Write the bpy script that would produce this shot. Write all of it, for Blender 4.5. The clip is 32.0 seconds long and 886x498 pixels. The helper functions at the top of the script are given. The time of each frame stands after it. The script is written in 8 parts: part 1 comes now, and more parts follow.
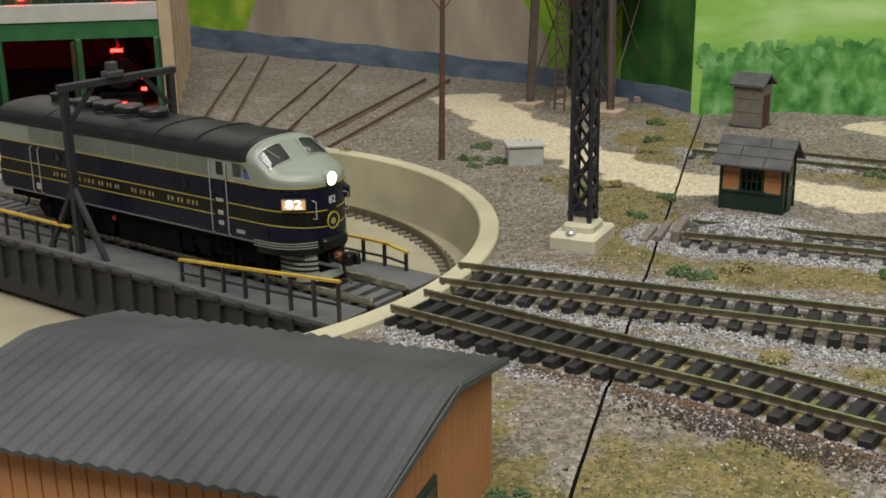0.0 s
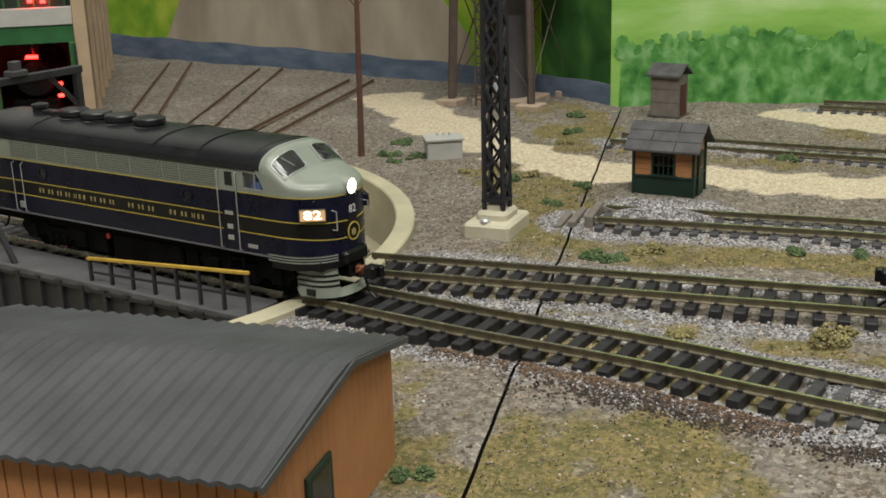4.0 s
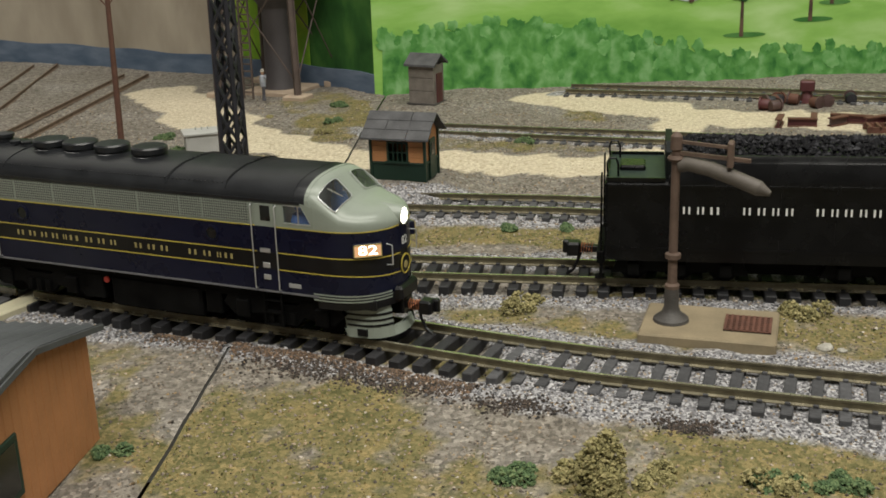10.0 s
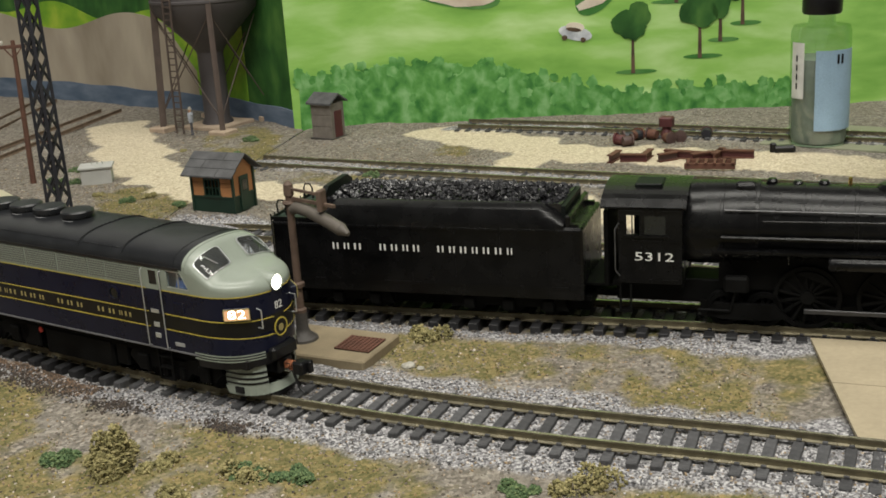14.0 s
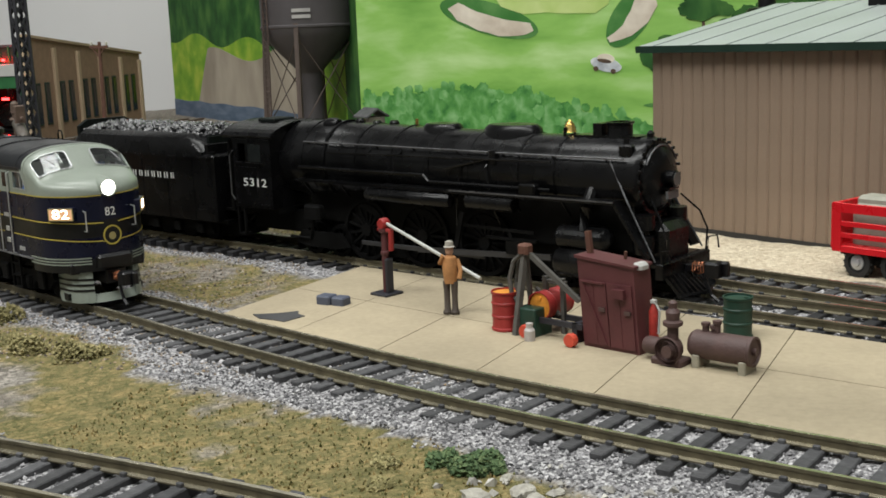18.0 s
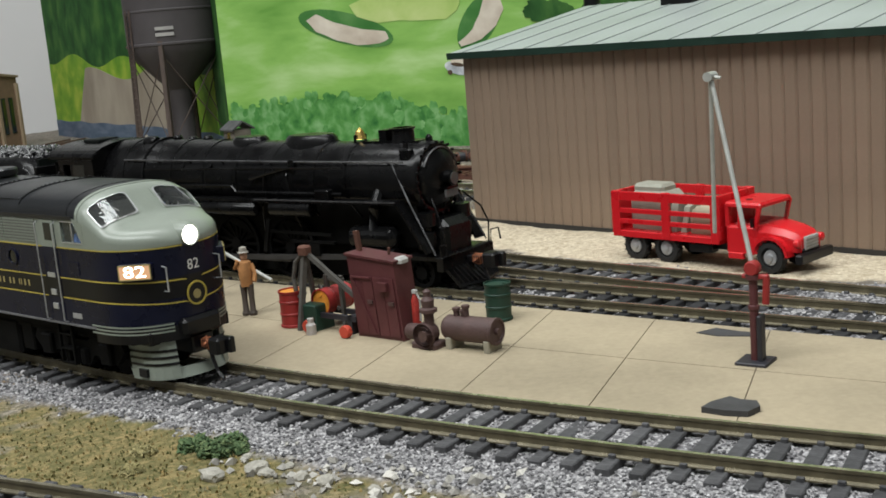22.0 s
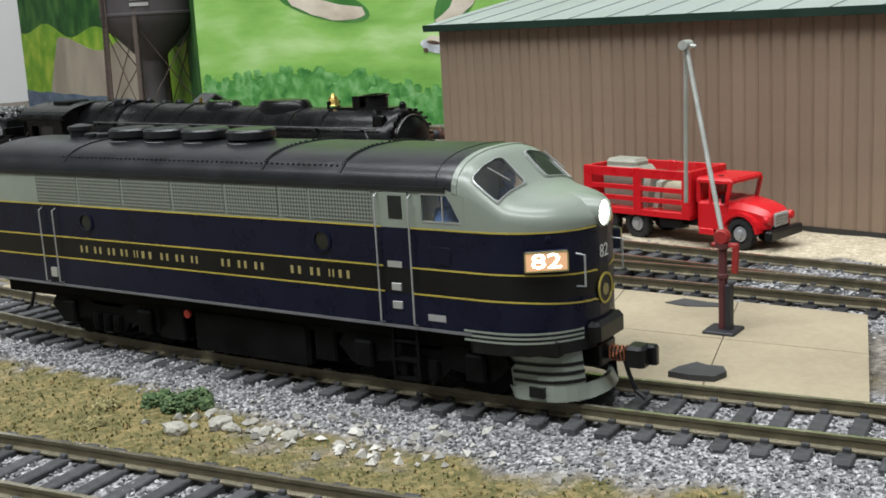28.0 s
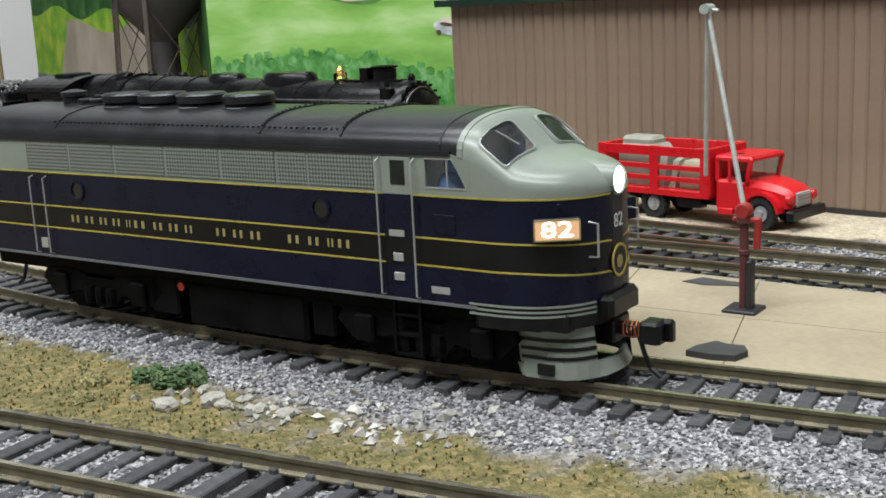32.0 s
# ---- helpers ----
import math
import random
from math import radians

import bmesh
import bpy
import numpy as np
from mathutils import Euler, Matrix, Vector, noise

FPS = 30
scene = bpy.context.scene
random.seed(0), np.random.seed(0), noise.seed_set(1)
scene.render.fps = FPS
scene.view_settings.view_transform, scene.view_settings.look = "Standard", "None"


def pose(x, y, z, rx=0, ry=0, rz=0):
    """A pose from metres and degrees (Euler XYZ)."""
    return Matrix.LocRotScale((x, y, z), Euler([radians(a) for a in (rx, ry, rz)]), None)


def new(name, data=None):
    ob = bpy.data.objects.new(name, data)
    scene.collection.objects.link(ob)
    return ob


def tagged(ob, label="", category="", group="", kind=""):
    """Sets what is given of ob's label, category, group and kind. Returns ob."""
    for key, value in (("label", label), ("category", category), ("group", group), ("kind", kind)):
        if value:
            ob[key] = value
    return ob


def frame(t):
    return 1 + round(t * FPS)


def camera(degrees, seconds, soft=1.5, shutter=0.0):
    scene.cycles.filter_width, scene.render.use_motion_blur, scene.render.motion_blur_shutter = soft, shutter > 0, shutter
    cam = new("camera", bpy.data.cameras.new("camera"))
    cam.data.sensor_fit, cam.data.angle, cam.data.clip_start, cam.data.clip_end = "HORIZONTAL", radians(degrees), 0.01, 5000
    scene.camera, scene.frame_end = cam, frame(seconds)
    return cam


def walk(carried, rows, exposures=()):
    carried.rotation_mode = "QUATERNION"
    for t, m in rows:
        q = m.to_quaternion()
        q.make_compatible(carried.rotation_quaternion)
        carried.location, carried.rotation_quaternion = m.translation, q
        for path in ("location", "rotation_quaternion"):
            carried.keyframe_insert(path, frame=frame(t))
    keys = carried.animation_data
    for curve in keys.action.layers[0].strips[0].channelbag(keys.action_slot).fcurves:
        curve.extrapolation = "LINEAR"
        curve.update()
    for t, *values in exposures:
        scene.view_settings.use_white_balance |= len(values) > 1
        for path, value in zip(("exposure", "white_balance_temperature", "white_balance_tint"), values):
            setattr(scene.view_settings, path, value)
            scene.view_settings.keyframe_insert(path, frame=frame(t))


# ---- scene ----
import functools

# ---------------------------------------------------------------- camera
cam = camera(41.7, 32.0, soft=1.7)
ROWS = [
    (0, 0.00000, -0.00000, 0.12928, -0.000, -17.406, -0.808),
    (0.5, 0.00191, 0.00248, 0.12680, -0.830, -17.324, -0.668),
    (1, 0.00285, 0.00246, 0.12683, -1.314, -17.288, -1.164),
    (1.5, 0.00482, 0.00277, 0.12551, -1.644, -17.189, -1.209),
    (2, 0.00841, 0.00170, 0.12696, -1.898, -17.105, -1.358),
    (2.5, 0.00815, -0.00006, 0.12508, -2.053, -17.019, -1.339),
    (4.5, 0.01129, -0.00223, 0.12241, -3.193, -17.010, -1.683),
    (5, 0.01230, -0.00230, 0.12508, -3.447, -17.289, -1.490),
    (5.5, 0.01698, -0.00243, 0.13375, -3.878, -17.449, -2.462),
    (6, 0.01604, -0.00082, 0.13386, -4.521, -17.732, -2.245),
    (6.5, 0.01847, 0.00067, 0.13513, -5.094, -17.967, -2.520),
    (7, 0.01913, -0.00136, 0.13239, -5.716, -18.114, -2.350),
    (7.5, 0.02021, -0.00791, 0.13172, -6.493, -18.339, -2.436),
    (8, 0.02144, -0.01513, 0.12847, -7.385, -18.496, -2.639),
    (8.5, 0.02856, -0.02216, 0.12936, -8.289, -18.529, -2.807),
    (9, 0.03150, -0.02721, 0.12814, -9.842, -18.436, -2.886),
    (9.5, 0.03792, -0.02964, 0.12819, -11.092, -18.344, -2.669),
    (10, 0.04336, -0.03276, 0.12994, -11.395, -18.051, -1.841),
    (10.5, 0.05857, -0.03015, 0.13655, -11.620, -17.922, 0.448),
    (11, 0.07202, -0.04309, 0.13886, -7.634, -17.562, -0.431),
    (11.5, 0.09604, -0.05089, 0.13820, -6.051, -17.420, -1.036),
    (12, 0.11835, -0.06161, 0.13792, -5.663, -17.285, -1.840),
    (12.5, 0.13648, -0.07803, 0.14095, -5.163, -17.224, -2.407),
    (13, 0.15675, -0.08792, 0.14285, -4.626, -17.079, -2.907),
    (13.5, 0.17733, -0.09742, 0.14275, -4.027, -16.998, -3.450),
    (14, 0.19908, -0.11223, 0.14631, -3.093, -16.983, -3.616),
    (14.5, 0.23221, -0.12973, 0.14924, -2.068, -16.920, -4.329),
    (15, 0.25058, -0.14044, 0.14181, -1.492, -16.739, -4.543),
    (15.5, 0.26702, -0.14639, 0.12848, -2.457, -17.801, -5.445),
    (17.5, 0.45583, -0.13107, 0.09828, 19.238, -11.406, -3.109),
    (18, 0.48636, -0.12659, 0.08030, 19.331, -10.627, -2.287),
    (18.5, 0.51383, -0.12278, 0.07767, 17.802, -11.281, -2.486),
    (19, 0.51921, -0.12774, 0.07773, 17.376, -11.281, -3.203),
    (19.5, 0.52416, -0.12748, 0.07863, 18.351, -10.534, -2.999),
    (20, 0.52514, -0.12121, 0.07792, 18.266, -10.193, -2.840),
    (20.5, 0.52369, -0.12090, 0.07844, 17.731, -10.076, -2.836),
    (21, 0.52581, -0.13052, 0.07825, 17.275, -10.173, -3.529),
    (21.5, 0.53101, -0.13569, 0.07878, 16.583, -10.413, -4.384),
    (22, 0.53096, -0.13899, 0.08166, 15.571, -10.710, -4.892),
    (22.5, 0.53179, -0.14093, 0.08295, 14.800, -10.839, -4.959),
    (23, 0.53162, -0.14367, 0.08217, 14.455, -10.846, -4.630),
    (23.5, 0.53175, -0.14456, 0.08018, 14.593, -10.952, -4.257),
    (24, 0.53243, -0.14358, 0.08146, 14.799, -11.005, -4.006),
    (24.5, 0.53281, -0.14103, 0.08246, 15.053, -11.037, -4.200),
    (25, 0.53481, -0.14061, 0.07975, 14.977, -11.037, -4.099),
    (25.5, 0.53535, -0.14213, 0.07820, 14.978, -11.125, -3.990),
    (27.5, 0.53134, -0.13955, 0.07745, 14.491, -11.368, -3.627),
    (28, 0.53075, -0.13899, 0.07610, 14.191, -11.472, -3.231),
    (28.5, 0.53018, -0.13895, 0.07416, 14.027, -11.468, -3.098),
    (29, 0.52944, -0.13806, 0.07488, 14.000, -11.667, -3.069),
    (29.5, 0.52529, -0.13454, 0.07642, 13.980, -11.771, -3.101),
    (30, 0.52696, -0.13321, 0.07447, 14.412, -11.620, -3.076),
    (30.5, 0.52598, -0.13341, 0.07229, 14.615, -11.587, -2.480),
    (31, 0.52791, -0.13235, 0.07155, 15.006, -11.644, -2.225),
    (31.5, 0.52894, -0.13166, 0.07052, 14.944, -11.822, -2.273),
    (32, 0.52916, -0.12815, 0.06970, 14.875, -11.865, -2.833),
]
walk(cam, [(t, pose(x, y, z, 90 + pitch, 0, yaw) @ pose(0, 0, 0, 0, 0, roll)) for t, x, y, z, yaw, pitch, roll in ROWS],
     [(0.0, -0.06, 6450, 10), (9.0, -0.06, 6500, 10), (15.0, 0.05, 6480, 10), (18.0, 0.07, 6080, 10), (24.0, -0.02, 5920, 10), (28.0, 0.23, 5820, 10), (32.0, 0.29, 5820, 10)])

# ---------------------------------------------------------------- light
world = bpy.data.worlds.new("room_air")
scene.world = world
world.use_nodes = True
world.node_tree.nodes["Background"].inputs[0].default_value = (0.9, 0.95, 1.0, 1)
world.node_tree.nodes["Background"].inputs[1].default_value = 0.12


def tube_lamp(x, y, w, d, watts):
    """A fluorescent ceiling fixture over the layout; metres."""
    data = bpy.data.lights.new("ceiling_lamp", "AREA")
    data.shape, data.size, data.size_y, data.energy, data.color = "RECTANGLE", w, d, watts, (1.0, 0.97, 0.88)
    ob = new("ceiling_lamp", data)
    ob.matrix_world = pose(x, y, 1.38)
    return ob


tube_lamp(-0.35, -0.55, 1.2, 0.3, 19.5)
tube_lamp(0.62, -0.50, 1.2, 0.3, 16)
tube_lamp(0.25, 0.35, 1.2, 0.3, 12)

# ---------------------------------------------------------------- mesh helpers (millimetres)
MM = 0.001


class Shape:
    """Collects faces in millimetres, with a material slot a face."""

    def __init__(self):
        self.v, self.f, self.m = [], [], []

    def add(self, verts, faces, slot=0):
        n = len(self.v)
        self.v += [tuple(p) for p in verts]
        self.f += [tuple(n + i for i in face) for face in faces]
        self.m += [slot] * len(faces)
        return self

    def box(self, x0, x1, y0, y1, z0, z1, slot=0, c=0.0, turn=None):
        """A box, with its upright and top edges chamfered by c."""
        c = min(c, (x1 - x0) * .45, (y1 - y0) * .45, (z1 - z0) * .45)
        if c <= 0:
            v = [(x, y, z) for z in (z0, z1) for x, y in ((x0, y0), (x1, y0), (x1, y1), (x0, y1))]
            f = [(3, 2, 1, 0), (4, 5, 6, 7)] + [(i, (i + 1) % 4, 4 + (i + 1) % 4, 4 + i) for i in range(4)]
        else:
            ring = lambda e, z: [(x0 + e, y0, z), (x1 - e, y0, z), (x1, y0 + e, z), (x1, y1 - e, z), (x1 - e, y1, z), (x0 + e, y1, z), (x0, y1 - e, z), (x0, y0 + e, z)]
            top = [(x0 + c, y0 + c, z1), (x1 - c, y0 + c, z1), (x1 - c, y1 - c, z1), (x0 + c, y1 - c, z1)]
            v = ring(c, z0) + ring(c, z1 - c) + top
            f = [tuple(range(7, -1, -1))] + [(i, (i + 1) % 8, 8 + (i + 1) % 8, 8 + i) for i in range(8)]
            f += [(16, 17, 18, 19), (8, 9, 17, 16), (9, 10, 17), (10, 11, 18, 17), (11, 12, 18), (12, 13, 19, 18), (13, 14, 19), (14, 15, 16, 19), (15, 8, 16)]
        if turn is not None:
            v = [turn @ Vector(p) for p in v]
        return self.add(v, f, slot)

    def rod(self, a, b, r, n=8, slot=0, r2=None, caps=True):
        """A round bar from a to b."""
        a, b = Vector(a), Vector(b)
        q = (b - a).to_track_quat("Z", "Y")
        r2 = r if r2 is None else r2
        v = [p + q @ Vector((s * math.cos(i * 2 * math.pi / n), s * math.sin(i * 2 * math.pi / n), 0)) for p, s in ((a, r), (b, r2)) for i in range(n)]
        f = [(i, (i + 1) % n, n + (i + 1) % n, n + i) for i in range(n)]
        if caps:
            f += [tuple(range(n - 1, -1, -1)), tuple(range(n, 2 * n))]
        return self.add(v, f, slot)

    def bar(self, a, b, w, d, slot=0):
        """A square bar from a to b."""
        a, b = Vector(a), Vector(b)
        q = (b - a).to_track_quat("Z", "Y")
        v = [p + q @ Vector((x * w / 2, y * d / 2, 0)) for p in (a, b) for x, y in ((-1, -1), (1, -1), (1, 1), (-1, 1))]
        return self.add(v, [(3, 2, 1, 0), (4, 5, 6, 7)] + [(i, (i + 1) % 4, 4 + (i + 1) % 4, 4 + i) for i in range(4)], slot)

    def lathe(self, prof, n=20, slot=0, at=(0, 0, 0), axis="z", caps=True):
        """A turned body: prof is radius, height."""
        v = []
        for r, h in prof:
            for i in range(n):
                a = 2 * math.pi * i / n
                p = (r * math.cos(a), r * math.sin(a), h)
                if axis == "x":
                    p = (p[2], p[0], p[1])
                elif axis == "y":
                    p = (p[1], p[2], p[0])
                v.append((p[0] + at[0], p[1] + at[1], p[2] + at[2]))
        f = [(k * n + i, k * n + (i + 1) % n, (k + 1) * n + (i + 1) % n, (k + 1) * n + i) for k in range(len(prof) - 1) for i in range(n)]
        if caps:
            f += [tuple(range(n - 1, -1, -1)), tuple(range((len(prof) - 1) * n, len(prof) * n))]
        return self.add(v, f, slot)

    def tube(self, pts, r, n=6, slot=0):
        """A bent round wire through points."""
        pts = [Vector(p) for p in pts]
        v, up = [], Vector((0.13, 0.21, 0.97))
        for k, p in enumerate(pts):
            d = (pts[min(k + 1, len(pts) - 1)] - pts[max(k - 1, 0)]).normalized()
            s = d.cross(up).normalized()
            t = s.cross(d)
            v += [p + r * (math.cos(2 * math.pi * i / n) * s + math.sin(2 * math.pi * i / n) * t) for i in range(n)]
        f = [(k * n + i, k * n + (i + 1) % n, (k + 1) * n + (i + 1) % n, (k + 1) * n + i) for k in range(len(pts) - 1) for i in range(n)]
        return self.add(v, f + [tuple(range(n - 1, -1, -1)), tuple(range((len(pts) - 1) * n, len(pts) * n))], slot)

    def prism(self, outline, z0, z1, slot=0, axis="z"):
        """An outline of x, y pushed from z0 to z1; axis x: outline of y, z; axis y: outline of x, z."""
        n = len(outline)
        put = {"z": lambda p, h: (p[0], p[1], h), "x": lambda p, h: (h, p[0], p[1]), "y": lambda p, h: (p[0], h, p[1])}[axis]
        v = [put(p, z0) for p in outline] + [put(p, z1) for p in outline]
        return self.add(v, [tuple(range(n - 1, -1, -1)), tuple(range(n, 2 * n))] + [(i, (i + 1) % n, n + (i + 1) % n, n + i) for i in range(n)], slot)

    def grid(self, rows, slot=0, close=False):
        """A skin over rows of points; close joins the last point of each row to its first."""
        n, m = len(rows), len(rows[0])
        v = [p for row in rows for p in row]
        f = [(k * m + i, k * m + (i + 1) % m, (k + 1) * m + (i + 1) % m, (k + 1) * m + i) for k in range(n - 1) for i in range(m if close else m - 1)]
        return self.add(v, f, slot)

    def mesh(self, name, mats, smooth=False):
        me = bpy.data.meshes.new(name)
        me.from_pydata([(x * MM, y * MM, z * MM) for x, y, z in self.v], [], self.f)
        for m in mats:
            me.materials.append(m)
        me.polygons.foreach_set("material_index", self.m)
        bm = bmesh.new()
        bm.from_mesh(me)
        bmesh.ops.recalc_face_normals(bm, faces=bm.faces)
        if smooth:
            bmesh.ops.remove_doubles(bm, verts=bm.verts, dist=1e-6)
            for f in bm.faces:
                f.smooth = True
            for e in bm.edges:
                e.smooth = len(e.link_faces) == 2 and e.calc_face_angle(0) < 0.6
        bm.to_mesh(me)
        bm.free()
        return me


def part(name, shape, mats, parent, label="", smooth=False, at=None):
    """Links a shape as one mesh under a thing or a part."""
    mats = mats if isinstance(mats, (list, tuple)) else [mats]
    ob = new(name, shape if isinstance(shape, bpy.types.Mesh) else shape.mesh(name, mats, smooth))
    ob.parent = parent
    if at is not None:
        ob.matrix_basis = at
    return tagged(ob, label)


def thing(name, label, category, group="", m=None, kind=""):
    """An empty at a thing's base, which parents its parts."""
    ob = new(name)
    ob.empty_display_size = 0.01
    if m is not None:
        ob.matrix_basis = m
    return tagged(ob, label, category, group, kind)


def solo(name, shape, mats, label, category, group="", m=None, kind="", smooth=False):
    """A thing of one mesh."""
    mats = mats if isinstance(mats, (list, tuple)) else [mats]
    ob = new(name, shape.mesh(name, mats, smooth))
    if m is not None:
        ob.matrix_basis = m
    return tagged(ob, label, category, group, kind)


def place(x, y, z=0.0, turn=0.0):
    return pose(x * MM, y * MM, z * MM, 0, 0, turn)


def lettering(text, size, mat, parent, m, name="lettering", label="", depth=0.05):
    """Raised flat characters in the built-in font, as a mesh; size and depth in millimetres."""
    cu = bpy.data.curves.new("characters", "FONT")
    cu.body, cu.size, cu.extrude, cu.align_x, cu.align_y, cu.resolution_u = text, size * MM, depth * MM, "CENTER", "CENTER", 2
    tmp = bpy.data.objects.new("characters", cu)
    scene.collection.objects.link(tmp)
    me = bpy.data.meshes.new_from_object(tmp.evaluated_get(bpy.context.evaluated_depsgraph_get()))
    bpy.data.objects.remove(tmp)
    me.materials.clear()
    me.materials.append(mat)
    ob = new(name, me)
    ob.parent, ob.matrix_basis = parent, m
    return tagged(ob, label)


# ---------------------------------------------------------------- materials
def node_mat(name):
    m = bpy.data.materials.new(name)
    m.use_nodes = True
    nt = m.node_tree
    return m, nt, nt.nodes["Principled BSDF"]


def paint(name, rgb, rough=0.5, metal=0.0, vary=0.18, scale=120.0, bump=0.15, fine=1400.0, emit=None, spec=0.5, piece=0.0, coat=0.0):
    """A painted or moulded surface: colour broken up at two scales, with fine relief. Scales in 1 / metre."""
    m, nt, b = node_mat(name)
    N, L = nt.nodes.new, nt.links.new
    co = N("ShaderNodeTexCoord")
    n1, n2 = N("ShaderNodeTexNoise"), N("ShaderNodeTexNoise")
    n1.inputs["Scale"].default_value, n1.inputs["Detail"].default_value = scale, 4
    n2.inputs["Scale"].default_value, n2.inputs["Detail"].default_value = fine, 3
    L(co.outputs["Object"], n1.inputs["Vector"]), L(co.outputs["Object"], n2.inputs["Vector"])
    mix = N("ShaderNodeMix")
    mix.data_type = "RGBA"
    mix.inputs["A"].default_value = (*[c * (1 - vary) for c in rgb], 1)
    mix.inputs["B"].default_value = (*[min(1, c * (1 + vary) + 0.01 * vary) for c in rgb], 1)
    add = N("ShaderNodeMath")
    add.operation = "MULTIPLY_ADD"
    add.inputs[1].default_value = 0.35
    L(n2.outputs["Fac"], add.inputs[0]), L(n1.outputs["Fac"], add.inputs[2])
    ramp = N("ShaderNodeMapRange")
    ramp.inputs["From Min"].default_value, ramp.inputs["From Max"].default_value = 0.42, 0.95
    L(add.outputs[0], ramp.inputs["Value"]), L(ramp.outputs["Result"], mix.inputs["Factor"])
    col = mix.outputs["Result"]
    if piece:
        info, hsv, mr = N("ShaderNodeObjectInfo"), N("ShaderNodeHueSaturation"), N("ShaderNodeMapRange")
        mr.inputs["To Min"].default_value, mr.inputs["To Max"].default_value = 1 - piece, 1 + piece
        L(info.outputs["Random"], mr.inputs["Value"]), L(mr.outputs["Result"], hsv.inputs["Value"]), L(col, hsv.inputs["Color"])
        col = hsv.outputs["Color"]
    L(col, b.inputs["Base Color"])
    rr = N("ShaderNodeMapRange")
    rr.inputs["To Min"].default_value, rr.inputs["To Max"].default_value = max(0.03, rough - 0.1), min(1, rough + 0.12)
    L(n1.outputs["Fac"], rr.inputs["Value"]), L(rr.outputs["Result"], b.inputs["Roughness"])
    b.inputs["Metallic"].default_value = metal
    b.inputs["Specular IOR Level"].default_value = spec
    b.inputs["Coat Weight"].default_value = coat
    if bump:
        bp = N("ShaderNodeBump")
        bp.inputs["Strength"].default_value, bp.inputs["Distance"].default_value = bump, 0.0003
        L(n2.outputs["Fac"], bp.inputs["Height"]), L(bp.outputs["Normal"], b.inputs["Normal"])
    if emit:
        b.inputs["Emission Color"].default_value = (*emit[:3], 1)
        b.inputs["Emission Strength"].default_value = emit[3]
    return m


def islands(name, colours, rough=0.85, fine=2500.0):
    """For loose stones, blades and leaves joined into one mesh: each island takes a colour of its own."""
    m, nt, b = node_mat(name)
    N, L = nt.nodes.new, nt.links.new
    geo, ramp, tc, ns, hsv, mr = N("ShaderNodeNewGeometry"), N("ShaderNodeValToRGB"), N("ShaderNodeTexCoord"), N("ShaderNodeTexNoise"), N("ShaderNodeHueSaturation"), N("ShaderNodeMapRange")
    els = ramp.color_ramp.elements
    for i, (p, c) in enumerate(colours):
        e = els[i] if i < 2 else els.new(p)
        e.position, e.color = p, (*c, 1)
    ramp.color_ramp.interpolation = "LINEAR"
    L(geo.outputs["Random Per Island"], ramp.inputs["Fac"])
    ns.inputs["Scale"].default_value = fine
    mr.inputs["To Min"].default_value, mr.inputs["To Max"].default_value = 0.75, 1.25
    L(tc.outputs["Object"], ns.inputs["Vector"]), L(ns.outputs["Fac"], mr.inputs["Value"]), L(mr.outputs["Result"], hsv.inputs["Value"])
    L(ramp.outputs["Color"], hsv.inputs["Color"]), L(hsv.outputs["Color"], b.inputs["Base Color"])
    b.inputs["Roughness"].default_value = rough
    return m


def clear_glass(name, rgb=(0.82, 0.86, 0.86), gloss=0.07, veil=0.0):
    """Thin clear glazing: mostly seen through, with a faint sharp reflection and a pale diffuse veil."""
    m, nt, b = node_mat(name)
    N, L = nt.nodes.new, nt.links.new
    tr, gl, mx = N("ShaderNodeBsdfTransparent"), N("ShaderNodeBsdfGlossy"), N("ShaderNodeMixShader")
    tr.inputs["Color"].default_value = (*rgb, 1)
    gl.inputs["Roughness"].default_value = 0.04
    mx.inputs[0].default_value = gloss
    # Weak diffuse mix imitates the pale look that reflected room light gives panes.
    df, dm = N("ShaderNodeBsdfDiffuse"), N("ShaderNodeMixShader")
    df.inputs["Color"].default_value = (0.75, 0.78, 0.78, 1)
    dm.inputs[0].default_value = veil
    L(tr.outputs[0], mx.inputs[1]), L(gl.outputs[0], mx.inputs[2]), L(mx.outputs[0], dm.inputs[1]), L(df.outputs[0], dm.inputs[2])
    L(dm.outputs[0], nt.nodes["Material Output"].inputs["Surface"])
    return m


NAVY = paint("navy_paint", (0.0050, 0.0064, 0.021), 0.28, spec=0.27, vary=0.2, bump=0.04)
BLACK = paint("black_paint", (0.004, 0.004, 0.005), 0.34, spec=0.35, vary=0.3, bump=0.05)
ROOFBLACK = paint("roof_black", (0.010, 0.011, 0.013), 0.33, vary=0.35, bump=0.08)
STEAM = paint("engine_black", (0.0026, 0.0026, 0.0030), 0.26, spec=0.24, vary=0.4, bump=0.08)
STEAMDULL = paint("engine_black_dull", (0.003, 0.003, 0.003), 0.6, spec=0.06, vary=0.4, bump=0.2)
GREENBLACK = paint("dark_green_paint", (0.0045, 0.0065, 0.006), 0.5, spec=0.15, vary=0.3)
GREY = paint("grey_green_paint", (0.24, 0.27, 0.23), 0.32, vary=0.08, bump=0.03)
YELLOW = paint("yellow_stripe", (0.45, 0.36, 0.06), 0.45, vary=0.12, bump=0.0)
GOLD = paint("gold_lettering", (0.34, 0.28, 0.11), 0.5, vary=0.1, bump=0.0)
WHITE = paint("white_lettering", (0.72, 0.72, 0.70), 0.5, vary=0.05, bump=0.0)
